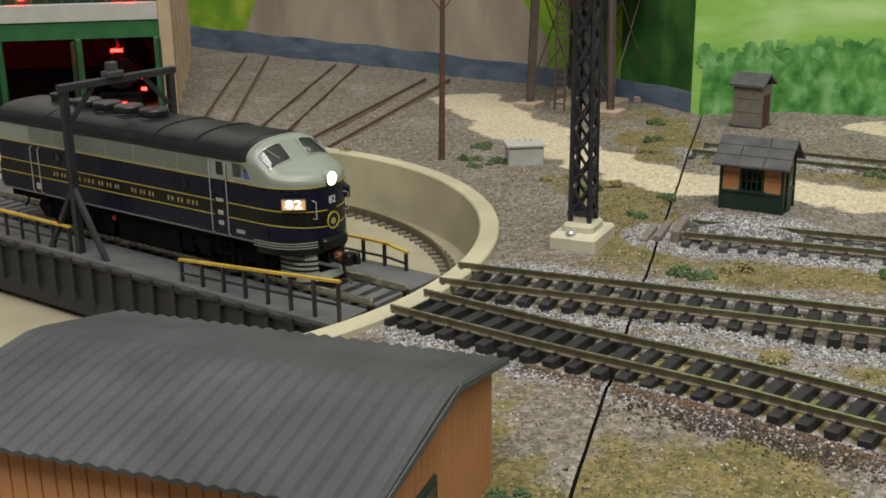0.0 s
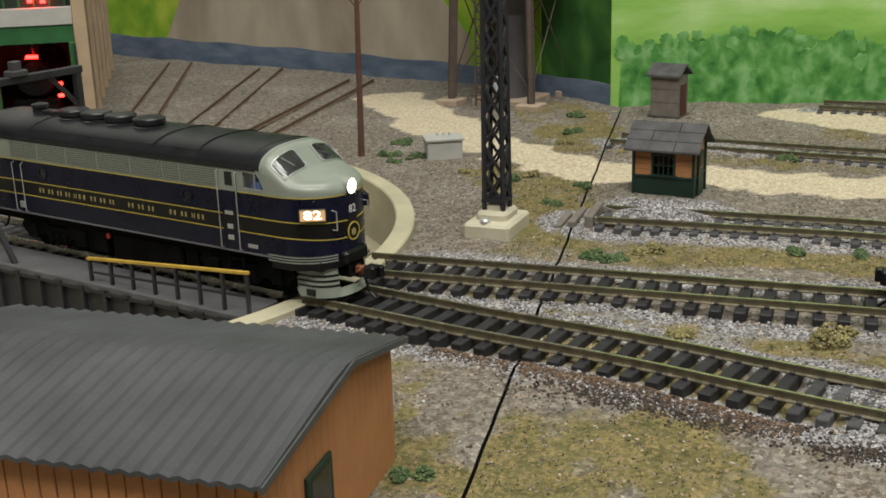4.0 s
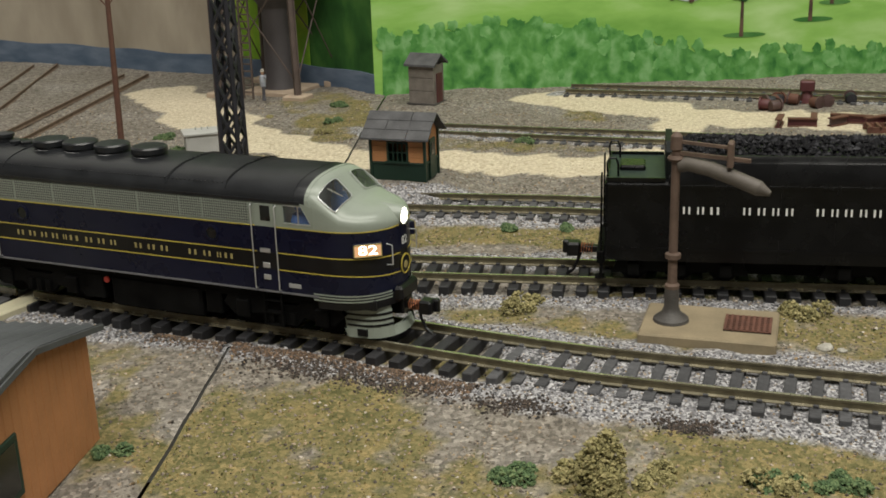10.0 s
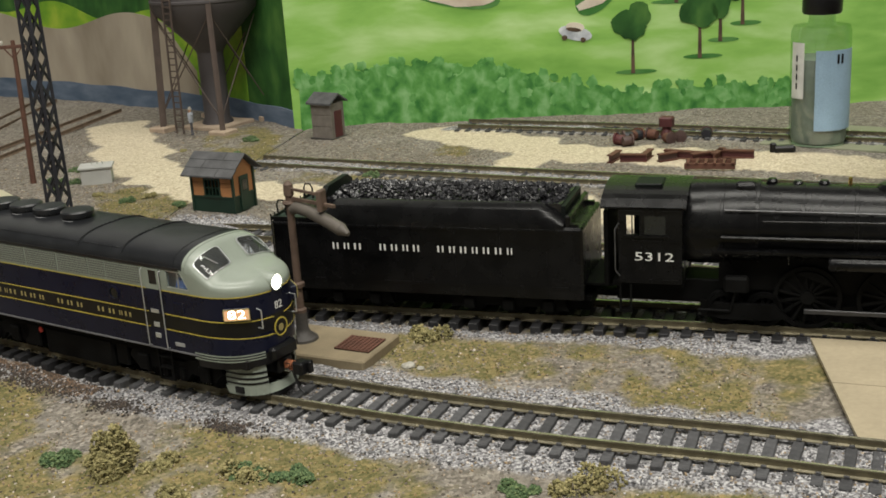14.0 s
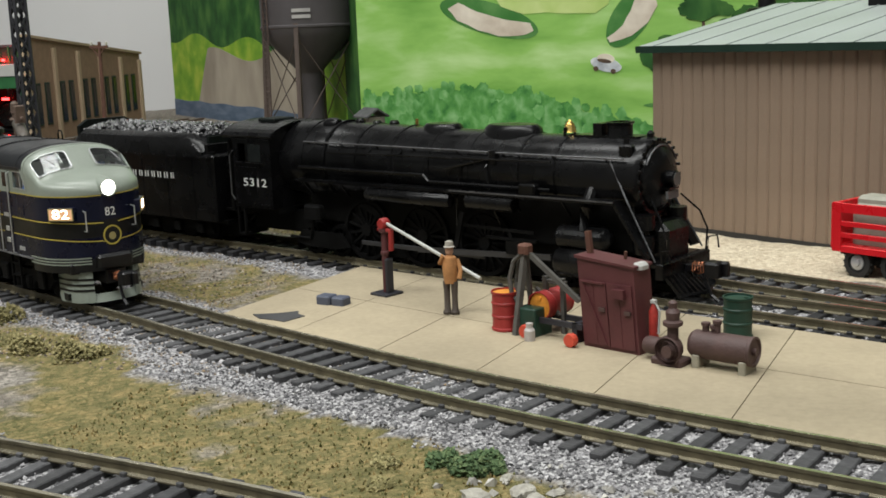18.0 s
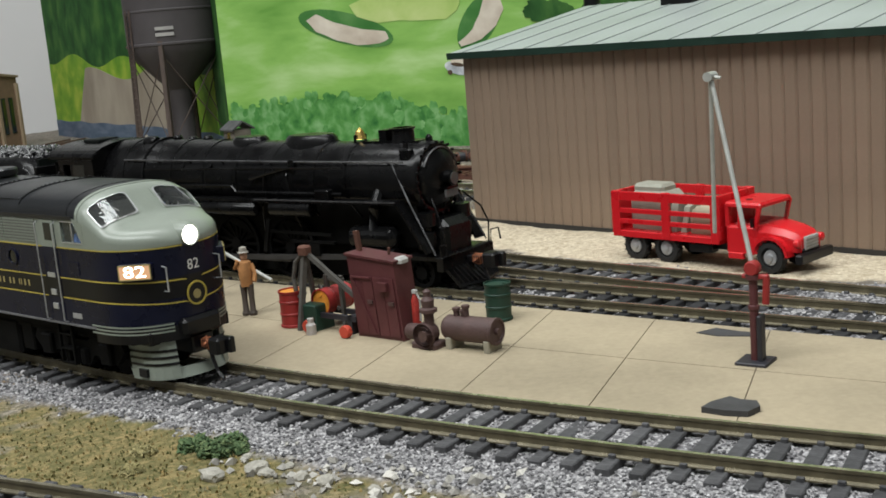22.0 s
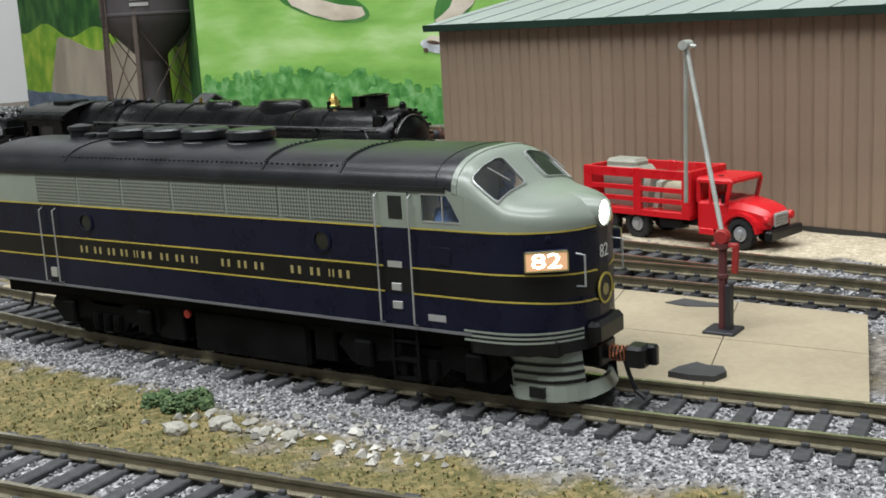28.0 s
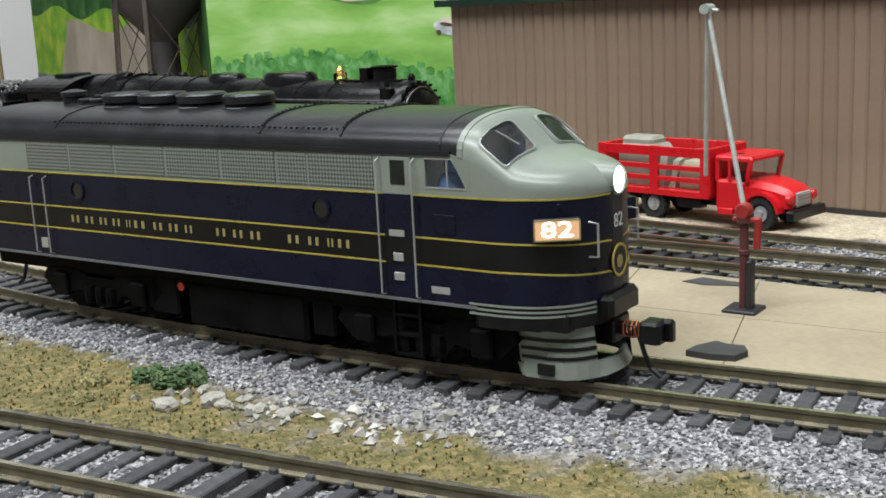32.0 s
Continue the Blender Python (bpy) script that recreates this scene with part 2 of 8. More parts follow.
SILVER = paint("silver_wire", (0.55, 0.56, 0.57), 0.3, metal=0.6, vary=0.1, bump=0.0)
RUBBER = paint("tyre_rubber", (0.012, 0.012, 0.012), 0.7, vary=0.3)
RAIL = paint("rail_brass_grey", (0.50, 0.46, 0.35), 0.24, metal=0.8, vary=0.25, scale=300, bump=0.1)
RAILSIDE = paint("rail_side", (0.125, 0.108, 0.066), 0.45, metal=0.35, vary=0.3, scale=300)
TIEBLACK = paint("tie_black", (0.016, 0.016, 0.018), 0.6, vary=0.35, scale=500, bump=0.4, piece=0.25)
TIEGREY = paint("tie_grey", (0.055, 0.055, 0.058), 0.75, vary=0.4, scale=500, bump=0.5, piece=0.3)
RUSTRAIL = paint("rusty_rail", (0.15, 0.105, 0.072), 0.75, vary=0.35, scale=300)
DECK = paint("bridge_deck", (0.10, 0.10, 0.105), 0.7, vary=0.25, scale=90, bump=0.3)
GIRDER = paint("bridge_girder", (0.022, 0.022, 0.027), 0.55, vary=0.3, bump=0.2)
DARKSTEEL = paint("dark_steel", (0.020, 0.020, 0.026), 0.5, vary=0.3, bump=0.2)
CONCRETE = paint("cast_concrete", (0.50, 0.47, 0.36), 0.8, vary=0.14, scale=60, bump=0.35)
RIM = paint("pit_rim_concrete", (0.46, 0.43, 0.30), 0.75, vary=0.16, scale=50, bump=0.3)
PITFLOOR = paint("pit_floor", (0.33, 0.30, 0.21), 0.8, vary=0.16, scale=40, bump=0.3)
SLAB = paint("yard_slab", (0.35, 0.295, 0.20), 0.75, vary=0.24, scale=24, bump=0.3, fine=700)
ROOFSHED = paint("corrugated_roof", (0.060, 0.064, 0.068), 0.6, spec=0.3, vary=0.3, scale=45, bump=0.2)
ORANGE = paint("orange_boards", (0.42, 0.19, 0.075), 0.7, vary=0.14, scale=110, bump=0.3)
TANBOARD = paint("tan_siding", (0.25, 0.182, 0.130), 0.65, vary=0.09, scale=70, bump=0.15, piece=0.05)
ROOFPALE = paint("pale_metal_roof", (0.33, 0.365, 0.35), 0.5, vary=0.08, scale=30, bump=0.1)
GREENTRIM = paint("green_trim", (0.006, 0.026, 0.016), 0.5, vary=0.2)
GREENBRIGHT = paint("bright_green_trim", (0.02, 0.115, 0.035), 0.5, vary=0.2)
RUST = paint("rust_brown", (0.11, 0.045, 0.028), 0.75, vary=0.3, scale=200, bump=0.5)
TOWER = paint("tower_grey", (0.062, 0.055, 0.058), 0.62, vary=0.2, scale=40, bump=0.3)
TOWERLEG = paint("tower_leg", (0.085, 0.062, 0.052), 0.7, vary=0.25, scale=120, bump=0.3)
POLEWOOD = paint("pole_wood", (0.10, 0.045, 0.03), 0.8, vary=0.25, scale=300, bump=0.5)
GREYWOOD = paint("grey_wood", (0.17, 0.15, 0.13), 0.8, vary=0.25, scale=200, bump=0.5)
SHINGLE = paint("dark_shingle", (0.075, 0.075, 0.078), 0.85, vary=0.35, scale=150, bump=0.5)
MAROON = paint("maroon_paint", (0.085, 0.022, 0.024), 0.55, vary=0.2, scale=150, bump=0.25)
REDPAINT = paint("red_paint", (0.30, 0.022, 0.020), 0.5, vary=0.2)
REDTOY = paint("red_plastic", (0.62, 0.012, 0.018), 0.28, vary=0.06, bump=0.02)
BROWNPAINT = paint("brown_casting", (0.075, 0.042, 0.038), 0.6, vary=0.25, scale=200, bump=0.4)
DRUMGREEN = paint("drum_green", (0.008, 0.038, 0.024), 0.5, vary=0.2)
ORANGEEND = paint("drum_orange", (0.68, 0.27, 0.03), 0.5, vary=0.3, scale=250)
CREAM = paint("cream_castings", (0.33, 0.33, 0.27), 0.6, vary=0.15, scale=200)
BOXGREY = paint("pale_grey_box", (0.42, 0.42, 0.40), 0.7, vary=0.1)
PIERBEIGE = paint("beige_pier", (0.42, 0.32, 0.21), 0.75, vary=0.14, scale=60, bump=0.3)
BRICKTAN = paint("tan_wall", (0.27, 0.18, 0.115), 0.8, vary=0.15, scale=150, bump=0.4)
DARKRED = paint("dark_red_inside", (0.58, 0.03, 0.03), 0.7, vary=0.25)
BRASS = paint("brass", (0.60, 0.42, 0.12), 0.25, metal=0.9, vary=0.1, bump=0.05)
WINDOWDARK = paint("dark_window", (0.012, 0.014, 0.014), 0.15, vary=0.3, bump=0.0)
BLUEFIG = paint("blue_cloth", (0.10, 0.21, 0.52), 0.7, vary=0.2)
LAMP = paint("lit_lamp", (1, 0.95, 0.85), 0.3, emit=(1.0, 0.93, 0.78, 9.0), bump=0)
BOARDLIT = paint("lit_board", (0.40, 0.22, 0.11), 0.4, emit=(1.0, 0.55, 0.28, 0.5), bump=0)
BOARDMARK = paint("lit_marks", (1, 0.95, 0.9), 0.4, emit=(1.0, 0.88, 0.70, 5.0), bump=0)
REDLED = paint("red_led", (1, 0.05, 0.03), 0.4, emit=(1.0, 0.004, 0.003, 70.0), bump=0)
GLASS = clear_glass("cab_glass", (0.92, 0.94, 0.95), 0.05, 0.015)
WALLWHITE = paint("white_wall", (0.74, 0.74, 0.73), 0.8, vary=0.05, scale=4, bump=0.05)
WALLPAINT = paint("room_wall", (0.22, 0.22, 0.215), 0.8, vary=0.05, scale=4, bump=0.05)
COAL = islands("coal", [(0.0, (0.006, 0.006, 0.007)), (1.0, (0.05, 0.05, 0.055)), (0.7, (0.015, 0.015, 0.017))], 0.25)
STONES = islands("ballast_stone", [(0.0, (0.06, 0.06, 0.064)), (1.0, (0.57, 0.56, 0.57)), (0.35, (0.175, 0.172, 0.178)), (0.7, (0.31, 0.306, 0.312))], 0.8)
BLADES = islands("static_grass", [(0.0, (0.085, 0.105, 0.032)), (1.0, (0.36, 0.295, 0.14)), (0.4, (0.18, 0.165, 0.06)), (0.75, (0.30, 0.215, 0.08))], 0.9)
LEAFGREEN = islands("green_foam", [(0.0, (0.04, 0.075, 0.03)), (1.0, (0.15, 0.20, 0.085)), (0.5, (0.075, 0.125, 0.05))], 0.9)
LEAFOLIVE = islands("olive_foam", [(0.0, (0.13, 0.12, 0.05)), (1.0, (0.36, 0.31, 0.15)), (0.5, (0.23, 0.205, 0.085))], 0.9)

# ---------------------------------------------------------------- plan (millimetres)
SPUR = [(-266.9, 535.4), (-138.0, 440.7), (-9, 346), (36, 313), (76, 286), (107, 262), (140, 238), (182, 213), (211, 196.5), (250, 177), (290, 159), (320, 144), (358, 126),
        (393, 110.5), (436, 94), (476, 80.5), (513, 69.5), (551, 59.5), (600, 48), (660, 36), (720, 26)]
MAIN = [(2, 374), (100, 334.5), (200, 294.5), (300, 255), (400, 215.5), (500, 176), (600, 137), (720, 90)]
SIDE = [(93, 423), (155, 398), (191, 382), (300, 325), (400, 262), (448, 231), (485, 211), (517, 194), (545, 179), (620, 142), (720, 98)]
YARD = [(128, 568), (166, 545), (220, 514), (294, 472), (380, 424), (480, 368)]
FAR = [(258, 634), (356, 579), (423, 539), (520, 480)]
FRONT = [(300, 47), (376, 35), (428, 23.5), (470, 13.5), (520, 2), (600, -16)]
PIT, PIT_R, TURN = (-137.5, 440.5), 152.0, math.degrees(math.atan2(-0.592, 0.806))


def curve(points, n=16):
    """A smooth line through points, and its length at each of them."""
    p = np.array(points, float)
    q = np.vstack([2 * p[0] - p[1], p, 2 * p[-1] - p[-2]])
    u = np.arange(n)[:, None] / n
    out = [0.5 * (2 * b + (c - a) * u + (2 * a - 5 * b + 4 * c - d) * u**2 + (3 * b - a - 3 * c + d) * u**3) for a, b, c, d in zip(q, q[1:], q[2:], q[3:])]
    line = np.vstack([*out, p[-1:]])
    return line, np.r_[0, np.cumsum(np.linalg.norm(np.diff(line, axis=0), axis=1))]


def along(line, s):
    """The place and heading (degrees) at a length s of a line."""
    xy, far = line
    at = lambda d: np.array([np.interp(d, far, xy[:, 0]), np.interp(d, far, xy[:, 1])])
    a, b = at(s - 0.5), at(s + 0.5)
    return at(s), math.degrees(math.atan2(b[1] - a[1], b[0] - a[0]))


SPURLINE = curve(SPUR)
MAINLINE = np.array(MAIN, float)
LINES = {"spur": SPURLINE, "main": curve(MAIN), "side": curve(SIDE), "yard": curve(YARD), "far": curve(FAR), "front": curve(FRONT)}


def dist_to(line, x, y):
    xy = line[0]
    best = np.full(np.shape(x), 1e9)
    for a, b in zip(xy, xy[1:]):
        d = b - a
        u = np.clip(((x - a[0]) * d[0] + (y - a[1]) * d[1]) / max(d @ d, 1e-9), 0, 1)
        best = np.minimum(best, np.hypot(x - a[0] - u * d[0], y - a[1] - u * d[1]))
    return best


def seam_x(y):
    return 27 + 0.283 * (y - 228)


def soft(x, y, size, seed=0):
    """Smooth noise about -1 to 1, from sines of turned waves."""
    rng = np.random.RandomState(seed)
    out = 0
    for k in range(7):
        a, ph, s = rng.uniform(0, 6.28), rng.uniform(0, 6.28), size * rng.uniform(0.5, 1.6)
        out = out + np.sin((x * math.cos(a) + y * math.sin(a)) * 6.28 / s + ph)
    return out / 3.2


def near_path(x, y, pts, w):
    return np.clip((w - dist_to((np.array(pts, float), None), x, y)) / 6 + 0.5, 0, 1)


def bare_track(x, y):
    """Where dark dirt instead of ballast lies between the black ties."""
    d = np.minimum(np.where(x < 290, dist_to(LINES["main"], x, y), 99), np.where(x < 118, dist_to(SPURLINE, x, y), 99))
    return np.clip((12.5 - d) / 3 + 0.5, 0, 1)


def zones(x, y):
    """How much of ballast, grass and pale dirt road lies at a place, and its height."""
    x, y = np.asarray(x, float), np.asarray(y, float)
    wob = 4 * soft(x, y, 45, 1) + 1.6 * soft(x, y, 17, 2)
    path = lambda pts, w: near_path(x + wob, y + 0.7 * wob, pts, w)
    road = np.maximum.reduce([
        path([(15, 730), (38, 650), (58, 585), (78, 550), (98, 522), (114, 502)], 20),
        path([(110, 503), (135, 497), (160, 485), (190, 462), (215, 452), (262, 432), (330, 385), (440, 330)], 20),
        path([(243, 618), (285, 568), (300, 540), (370, 500), (440, 455), (520, 400)], 22),
        path([(215, 455), (255, 478), (290, 535)], 13),
        path([(440, 300), (520, 252), (600, 205), (700, 150)], 24)])
    wide = {"spur": 24, "main": 24, "side": 22, "yard": 13, "far": 11, "front": 17}
    ballast = np.zeros_like(x)
    for k, w in wide.items():
        ballast = np.maximum(ballast, np.clip((w + wob * 0.9 - dist_to(LINES[k], x, y)) / 9 + 0.5, 0, 1))
    strip = np.clip((np.interp(x, [300, 380, 440, 560], [66, 56, 42, 32]) + wob - dist_to(LINES["front"], x, y)) / 7 + 0.5, 0, 1) * (dist_to(LINES["front"], x, y) > 15)
    spur_y = np.interp(x, SPURLINE[0][:, 0], SPURLINE[0][:, 1])
    below = (y < spur_y) & (x > 320) & (y > -10)
    bare = bare_track(x, y)
    ballast = np.where(below, np.maximum(np.clip(0.9 - strip, 0, 1), ballast * (dist_to(LINES["spur"], x, y) < 24)), ballast)
    noise = 0.8 * soft(x, y, 75, 3) + 0.35 * soft(x, y, 20, 4)
    field = np.maximum.reduce([path([(68, 505), (85, 470), (75, 420), (70, 395)], 21), path([(70, 384), (130, 378), (190, 357), (260, 322), (360, 276)], 17),
                               path([(108, 672), (118, 625), (108, 575)], 22), path([(160, 527), (190, 517), (222, 496)], 15), path([(245, 578), (246, 556)], 10)])
    front = y < np.interp(x, MAINLINE[:, 0], MAINLINE[:, 1]) - 8
    noise = np.where(below, noise * 0.6 + 0.15, noise)
    grass = np.where(front, np.clip(0.80 + noise - 0.6 * (x < seam_x(y)), 0, 1), np.clip(field * (0.85 + 0.3 * noise) + 0.25 * noise - 0.05, 0, 1))
    road = np.where(ballast > 0.6, road * 0.3, road)
    height = 0.7 * soft(x, y, 90, 7) + 0.35 * soft(x, y, 24, 8) + 1.0 * ballast
    ballast = ballast * (1 - 0.85 * bare)
    height = height - 1.9 * np.clip((17.5 - np.minimum(np.where(x < 290, dist_to(LINES["main"], x, y), 99), np.where(x < 118, dist_to(SPURLINE, x, y), 99))) / 4, 0, 1)
    height = height + 5.6 * np.clip((33 - np.hypot(x - 124.5, y - 444)) / 12, 0, 1)
    return ballast, grass * (1 - ballast), road, height


# ---------------------------------------------------------------- ground
def ground_material():
    m, nt, b = node_mat("scenic_ground")
    N, L = nt.nodes.new, nt.links.new
    co, at = N("ShaderNodeTexCoord"), N("ShaderNodeVertexColor")
    at.layer_name = "zone"
    sep = N("ShaderNodeSeparateColor")
    L(at.outputs["Color"], sep.inputs["Color"])

    def tex(scale, detail=4, kind="noise"):
        n = N("ShaderNodeTexNoise" if kind == "noise" else "ShaderNodeTexVoronoi")
        n.inputs["Scale"].default_value = scale
        if kind == "noise":
            n.inputs["Detail"].default_value = detail
        L(co.outputs["Object"], n.inputs["Vector"])
        return n

    def ramp(src, stops):
        r = N("ShaderNodeValToRGB")
        for i, (p, c) in enumerate(stops):
            e = r.color_ramp.elements[i] if i < 2 else r.color_ramp.elements.new(p)
            e.position, e.color = p, (*c, 1)
        L(src, r.inputs["Fac"])
        return r.outputs["Color"]

    def blend(fac, a, bb):
        mx = N("ShaderNodeMix")
        mx.data_type = "RGBA"
        L(fac, mx.inputs["Factor"]), L(a, mx.inputs["A"]), L(bb, mx.inputs["B"])
        return mx.outputs["Result"]

    def edge(zone, size, amount):
        """A zone's weight with a ragged border."""
        n = tex(size, 5)
        ad = N("ShaderNodeMath")
        ad.operation = "MULTIPLY_ADD"
        ad.inputs[1].default_value = amount
        L(n.outputs["Fac"], ad.inputs[0]), L(zone, ad.inputs[2])
        mr = N("ShaderNodeMapRange")
        mr.inputs["From Min"].default_value, mr.inputs["From Max"].default_value = 0.28 + amount * 0.5, 0.72 + amount * 0.5
        L(ad.outputs[0], mr.inputs["Value"])
        return mr.outputs["Result"]

    dirt = ramp(tex(260, 8).outputs["Fac"], [(0.28, (0.090, 0.082, 0.068)), (0.72, (0.34, 0.315, 0.265)), (0.5, (0.19, 0.172, 0.145))])
    grass = ramp(tex(140, 8).outputs["Fac"], [(0.3, (0.085, 0.085, 0.032)), (0.72, (0.30, 0.225, 0.10)), (0.5, (0.175, 0.158, 0.07))])
    grain = tex(900, kind="v")
    dirt = blend(tex(60, 3).outputs["Fac"], dirt, ramp(grain.outputs["Color"], [(0.05, (0.055, 0.048, 0.040)), (0.95, (0.46, 0.41, 0.35)), (0.5, (0.19, 0.165, 0.135))]))
    grass = blend(tex(90, 3).outputs["Fac"], grass, ramp(grain.outputs["Color"], [(0.05, (0.05, 0.06, 0.02)), (0.95, (0.40, 0.30, 0.14)), (0.5, (0.18, 0.155, 0.065))]))
    pale, chalk = tex(24, 5), N("ShaderNodeMapRange")
    chalk.inputs["From Min"].default_value, chalk.inputs["From Max"].default_value, chalk.inputs["To Max"].default_value = 0.52, 0.76, 0.5
    L(pale.outputs["Fac"], chalk.inputs["Value"])
    dirt = blend(chalk.outputs["Result"], dirt, ramp(grain.outputs["Color"], [(0.05, (0.17, 0.16, 0.145)), (0.95, (0.56, 0.53, 0.49)), (0.5, (0.34, 0.32, 0.29))]))
    v = tex(1500, kind="v")
    stone = ramp(v.outputs["Color"], [(0.1, (0.065, 0.065, 0.07)), (0.9, (0.56, 0.55, 0.55)), (0.5, (0.25, 0.243, 0.25))])
    road = ramp(tex(420, 8).outputs["Fac"], [(0.3, (0.42, 0.34, 0.23)), (0.75, (0.78, 0.70, 0.53)), (0.5, (0.60, 0.52, 0.38))])
    road = blend(tex(45, 3).outputs["Fac"], road, ramp(grain.outputs["Color"], [(0.05, (0.36, 0.28, 0.19)), (0.95, (0.86, 0.79, 0.62)), (0.5, (0.60, 0.52, 0.38))]))
    col = blend(edge(sep.outputs["Green"], 160, 0.9), dirt, grass)
    col = blend(edge(sep.outputs["Blue"], 220, 0.5), col, road)
    col = blend(edge(sep.outputs["Red"], 260, 0.7), col, stone)
    L(col, b.inputs["Base Color"])
    b.inputs["Roughness"].default_value = 0.92
    b.inputs["Specular IOR Level"].default_value = 0.2
    bp, bp2 = N("ShaderNodeBump"), N("ShaderNodeBump")
    bp.inputs["Strength"].default_value, bp.inputs["Distance"].default_value = 0.8, 0.0009
    bp2.inputs["Strength"].default_value, bp2.inputs["Distance"].default_value = 0.7, 0.0007
    L(tex(700, 6).outputs["Fac"], bp.inputs["Height"]), L(v.outputs["Distance"], bp2.inputs["Height"])
    L(bp.outputs["Normal"], bp2.inputs["Normal"]), L(bp2.outputs["Normal"], b.inputs["Normal"])
    return m


GROUND = ground_material()


def ground_half(name, u0, u1, label):
    """One half of the scenic surface, on its side of the joint between the two tables."""
    us, ys = np.arange(u0, u1 + 0.01, (u1 - u0) / round((u1 - u0) / 4.0)), np.arange(-70, 1130, 4.0)
    U, Y = np.meshgrid(us, ys)
    X = U + seam_x(Y)
    b, g, r, h = zones(X, Y)
    n, k = X.shape
    keep = np.hypot(X - PIT[0], Y - PIT[1]) >= PIT_R + 3
    idx = np.arange(n * k).reshape(n, k)
    ok = keep[:-1, :-1] | keep[1:, 1:] | keep[1:, :-1] | keep[:-1, 1:]
    mid = np.hypot((X[:-1, :-1] + X[1:, 1:]) / 2 - PIT[0], (Y[:-1, :-1] + Y[1:, 1:]) / 2 - PIT[1]) >= PIT_R + 3.6
    ok = ok & mid
    f = np.stack([idx[:-1, :-1], idx[:-1, 1:], idx[1:, 1:], idx[1:, :-1]], -1)[ok]
    edge_drop = np.where(np.abs(U) < 1.2, -0.8, 0)
    me = bpy.data.meshes.new(name)
    me.from_pydata((np.stack([X, Y, h + edge_drop], -1).reshape(-1, 3) * MM).tolist(), [], f.tolist())
    ca = me.color_attributes.new("zone", "FLOAT_COLOR", "POINT")
    ca.data.foreach_set("color", np.stack([b, g, r, np.ones_like(b)], -1).ravel().astype(np.float32))
    me.polygons.foreach_set("use_smooth", [True] * len(me.polygons))
    me.materials.append(GROUND)
    return tagged(new(name, me), label, "ground", kind="structure")


ground_half("ground", -560, -0.5, "gravel and dirt scenery with sparse dry grass beside turntable")
ground_half("ground", 0.5, 800, "gravel scenery with olive static grass and pale dirt road")
solo("table_joint", Shape().prism([(seam_x(-70) - 3, -70), (seam_x(-70) + 3, -70), (seam_x(1130) + 3, 1130), (seam_x(1130) - 3, 1130)], -14, -6),
     paint("joint_dark", (0.012, 0.011, 0.010), 0.9), "dark narrow joint between two layout tables", "joint", kind="structure")
TABLE = paint("table_wood", (0.10, 0.065, 0.04), 0.6)
solo("table_frame", Shape().box(-640, 900, -74, -70.5, -120, -3).box(-640, 900, -70, 290, -60, -42), TABLE, "dark wooden front frame of the layout table", "table", kind="structure")


# ---------------------------------------------------------------- room
def room():
    s = Shape().box(-1400, 1700, -1500, 1200, -1010, -1000)
    solo("floor", s, paint("room_floor", (0.16, 0.15, 0.14), 0.7), "dull grey room floor under the layout", "floor", kind="structure")
    # Unseen ceiling and three walls are dark grey to cut bounced light.
    solo("ceiling", Shape().box(-1400, 1700, -1500, 1200, 1420, 1440), WALLPAINT, "plain white room ceiling", "ceiling", kind="structure")
    for name, a in (("wall_north", (-1400, 1700, 1180, 1200)), ("wall_south", (-1400, 1700, -1520, -1500)), ("wall_west", (-1420, -1400, -1500, 1180)), ("wall_east", (1700, 1720, -1500, 1180))):
        solo(name, Shape().box(*a, -1000, 1420), WALLWHITE if name == "wall_north" else WALLPAINT, "plain off-white room wall", "wall", kind="structure")


room()


# ---------------------------------------------------------------- track
def tie_mesh(width, mat):
    s = Shape().box(-width / 2, width / 2, -15, 15, -2.4, 2.2, c=0.25)
    for y in (-8.65, 8.65):
        for k in (-1.25, 1.25):
            s.box(-0.7, 0.7, y + k - 0.45, y + k + 0.45, 2.15, 3.0, c=0.15)
    return s.mesh("tie", [mat])


TIES = {"black": tie_mesh(3.5, TIEBLACK), "grey": tie_mesh(3.0, TIEGREY)}


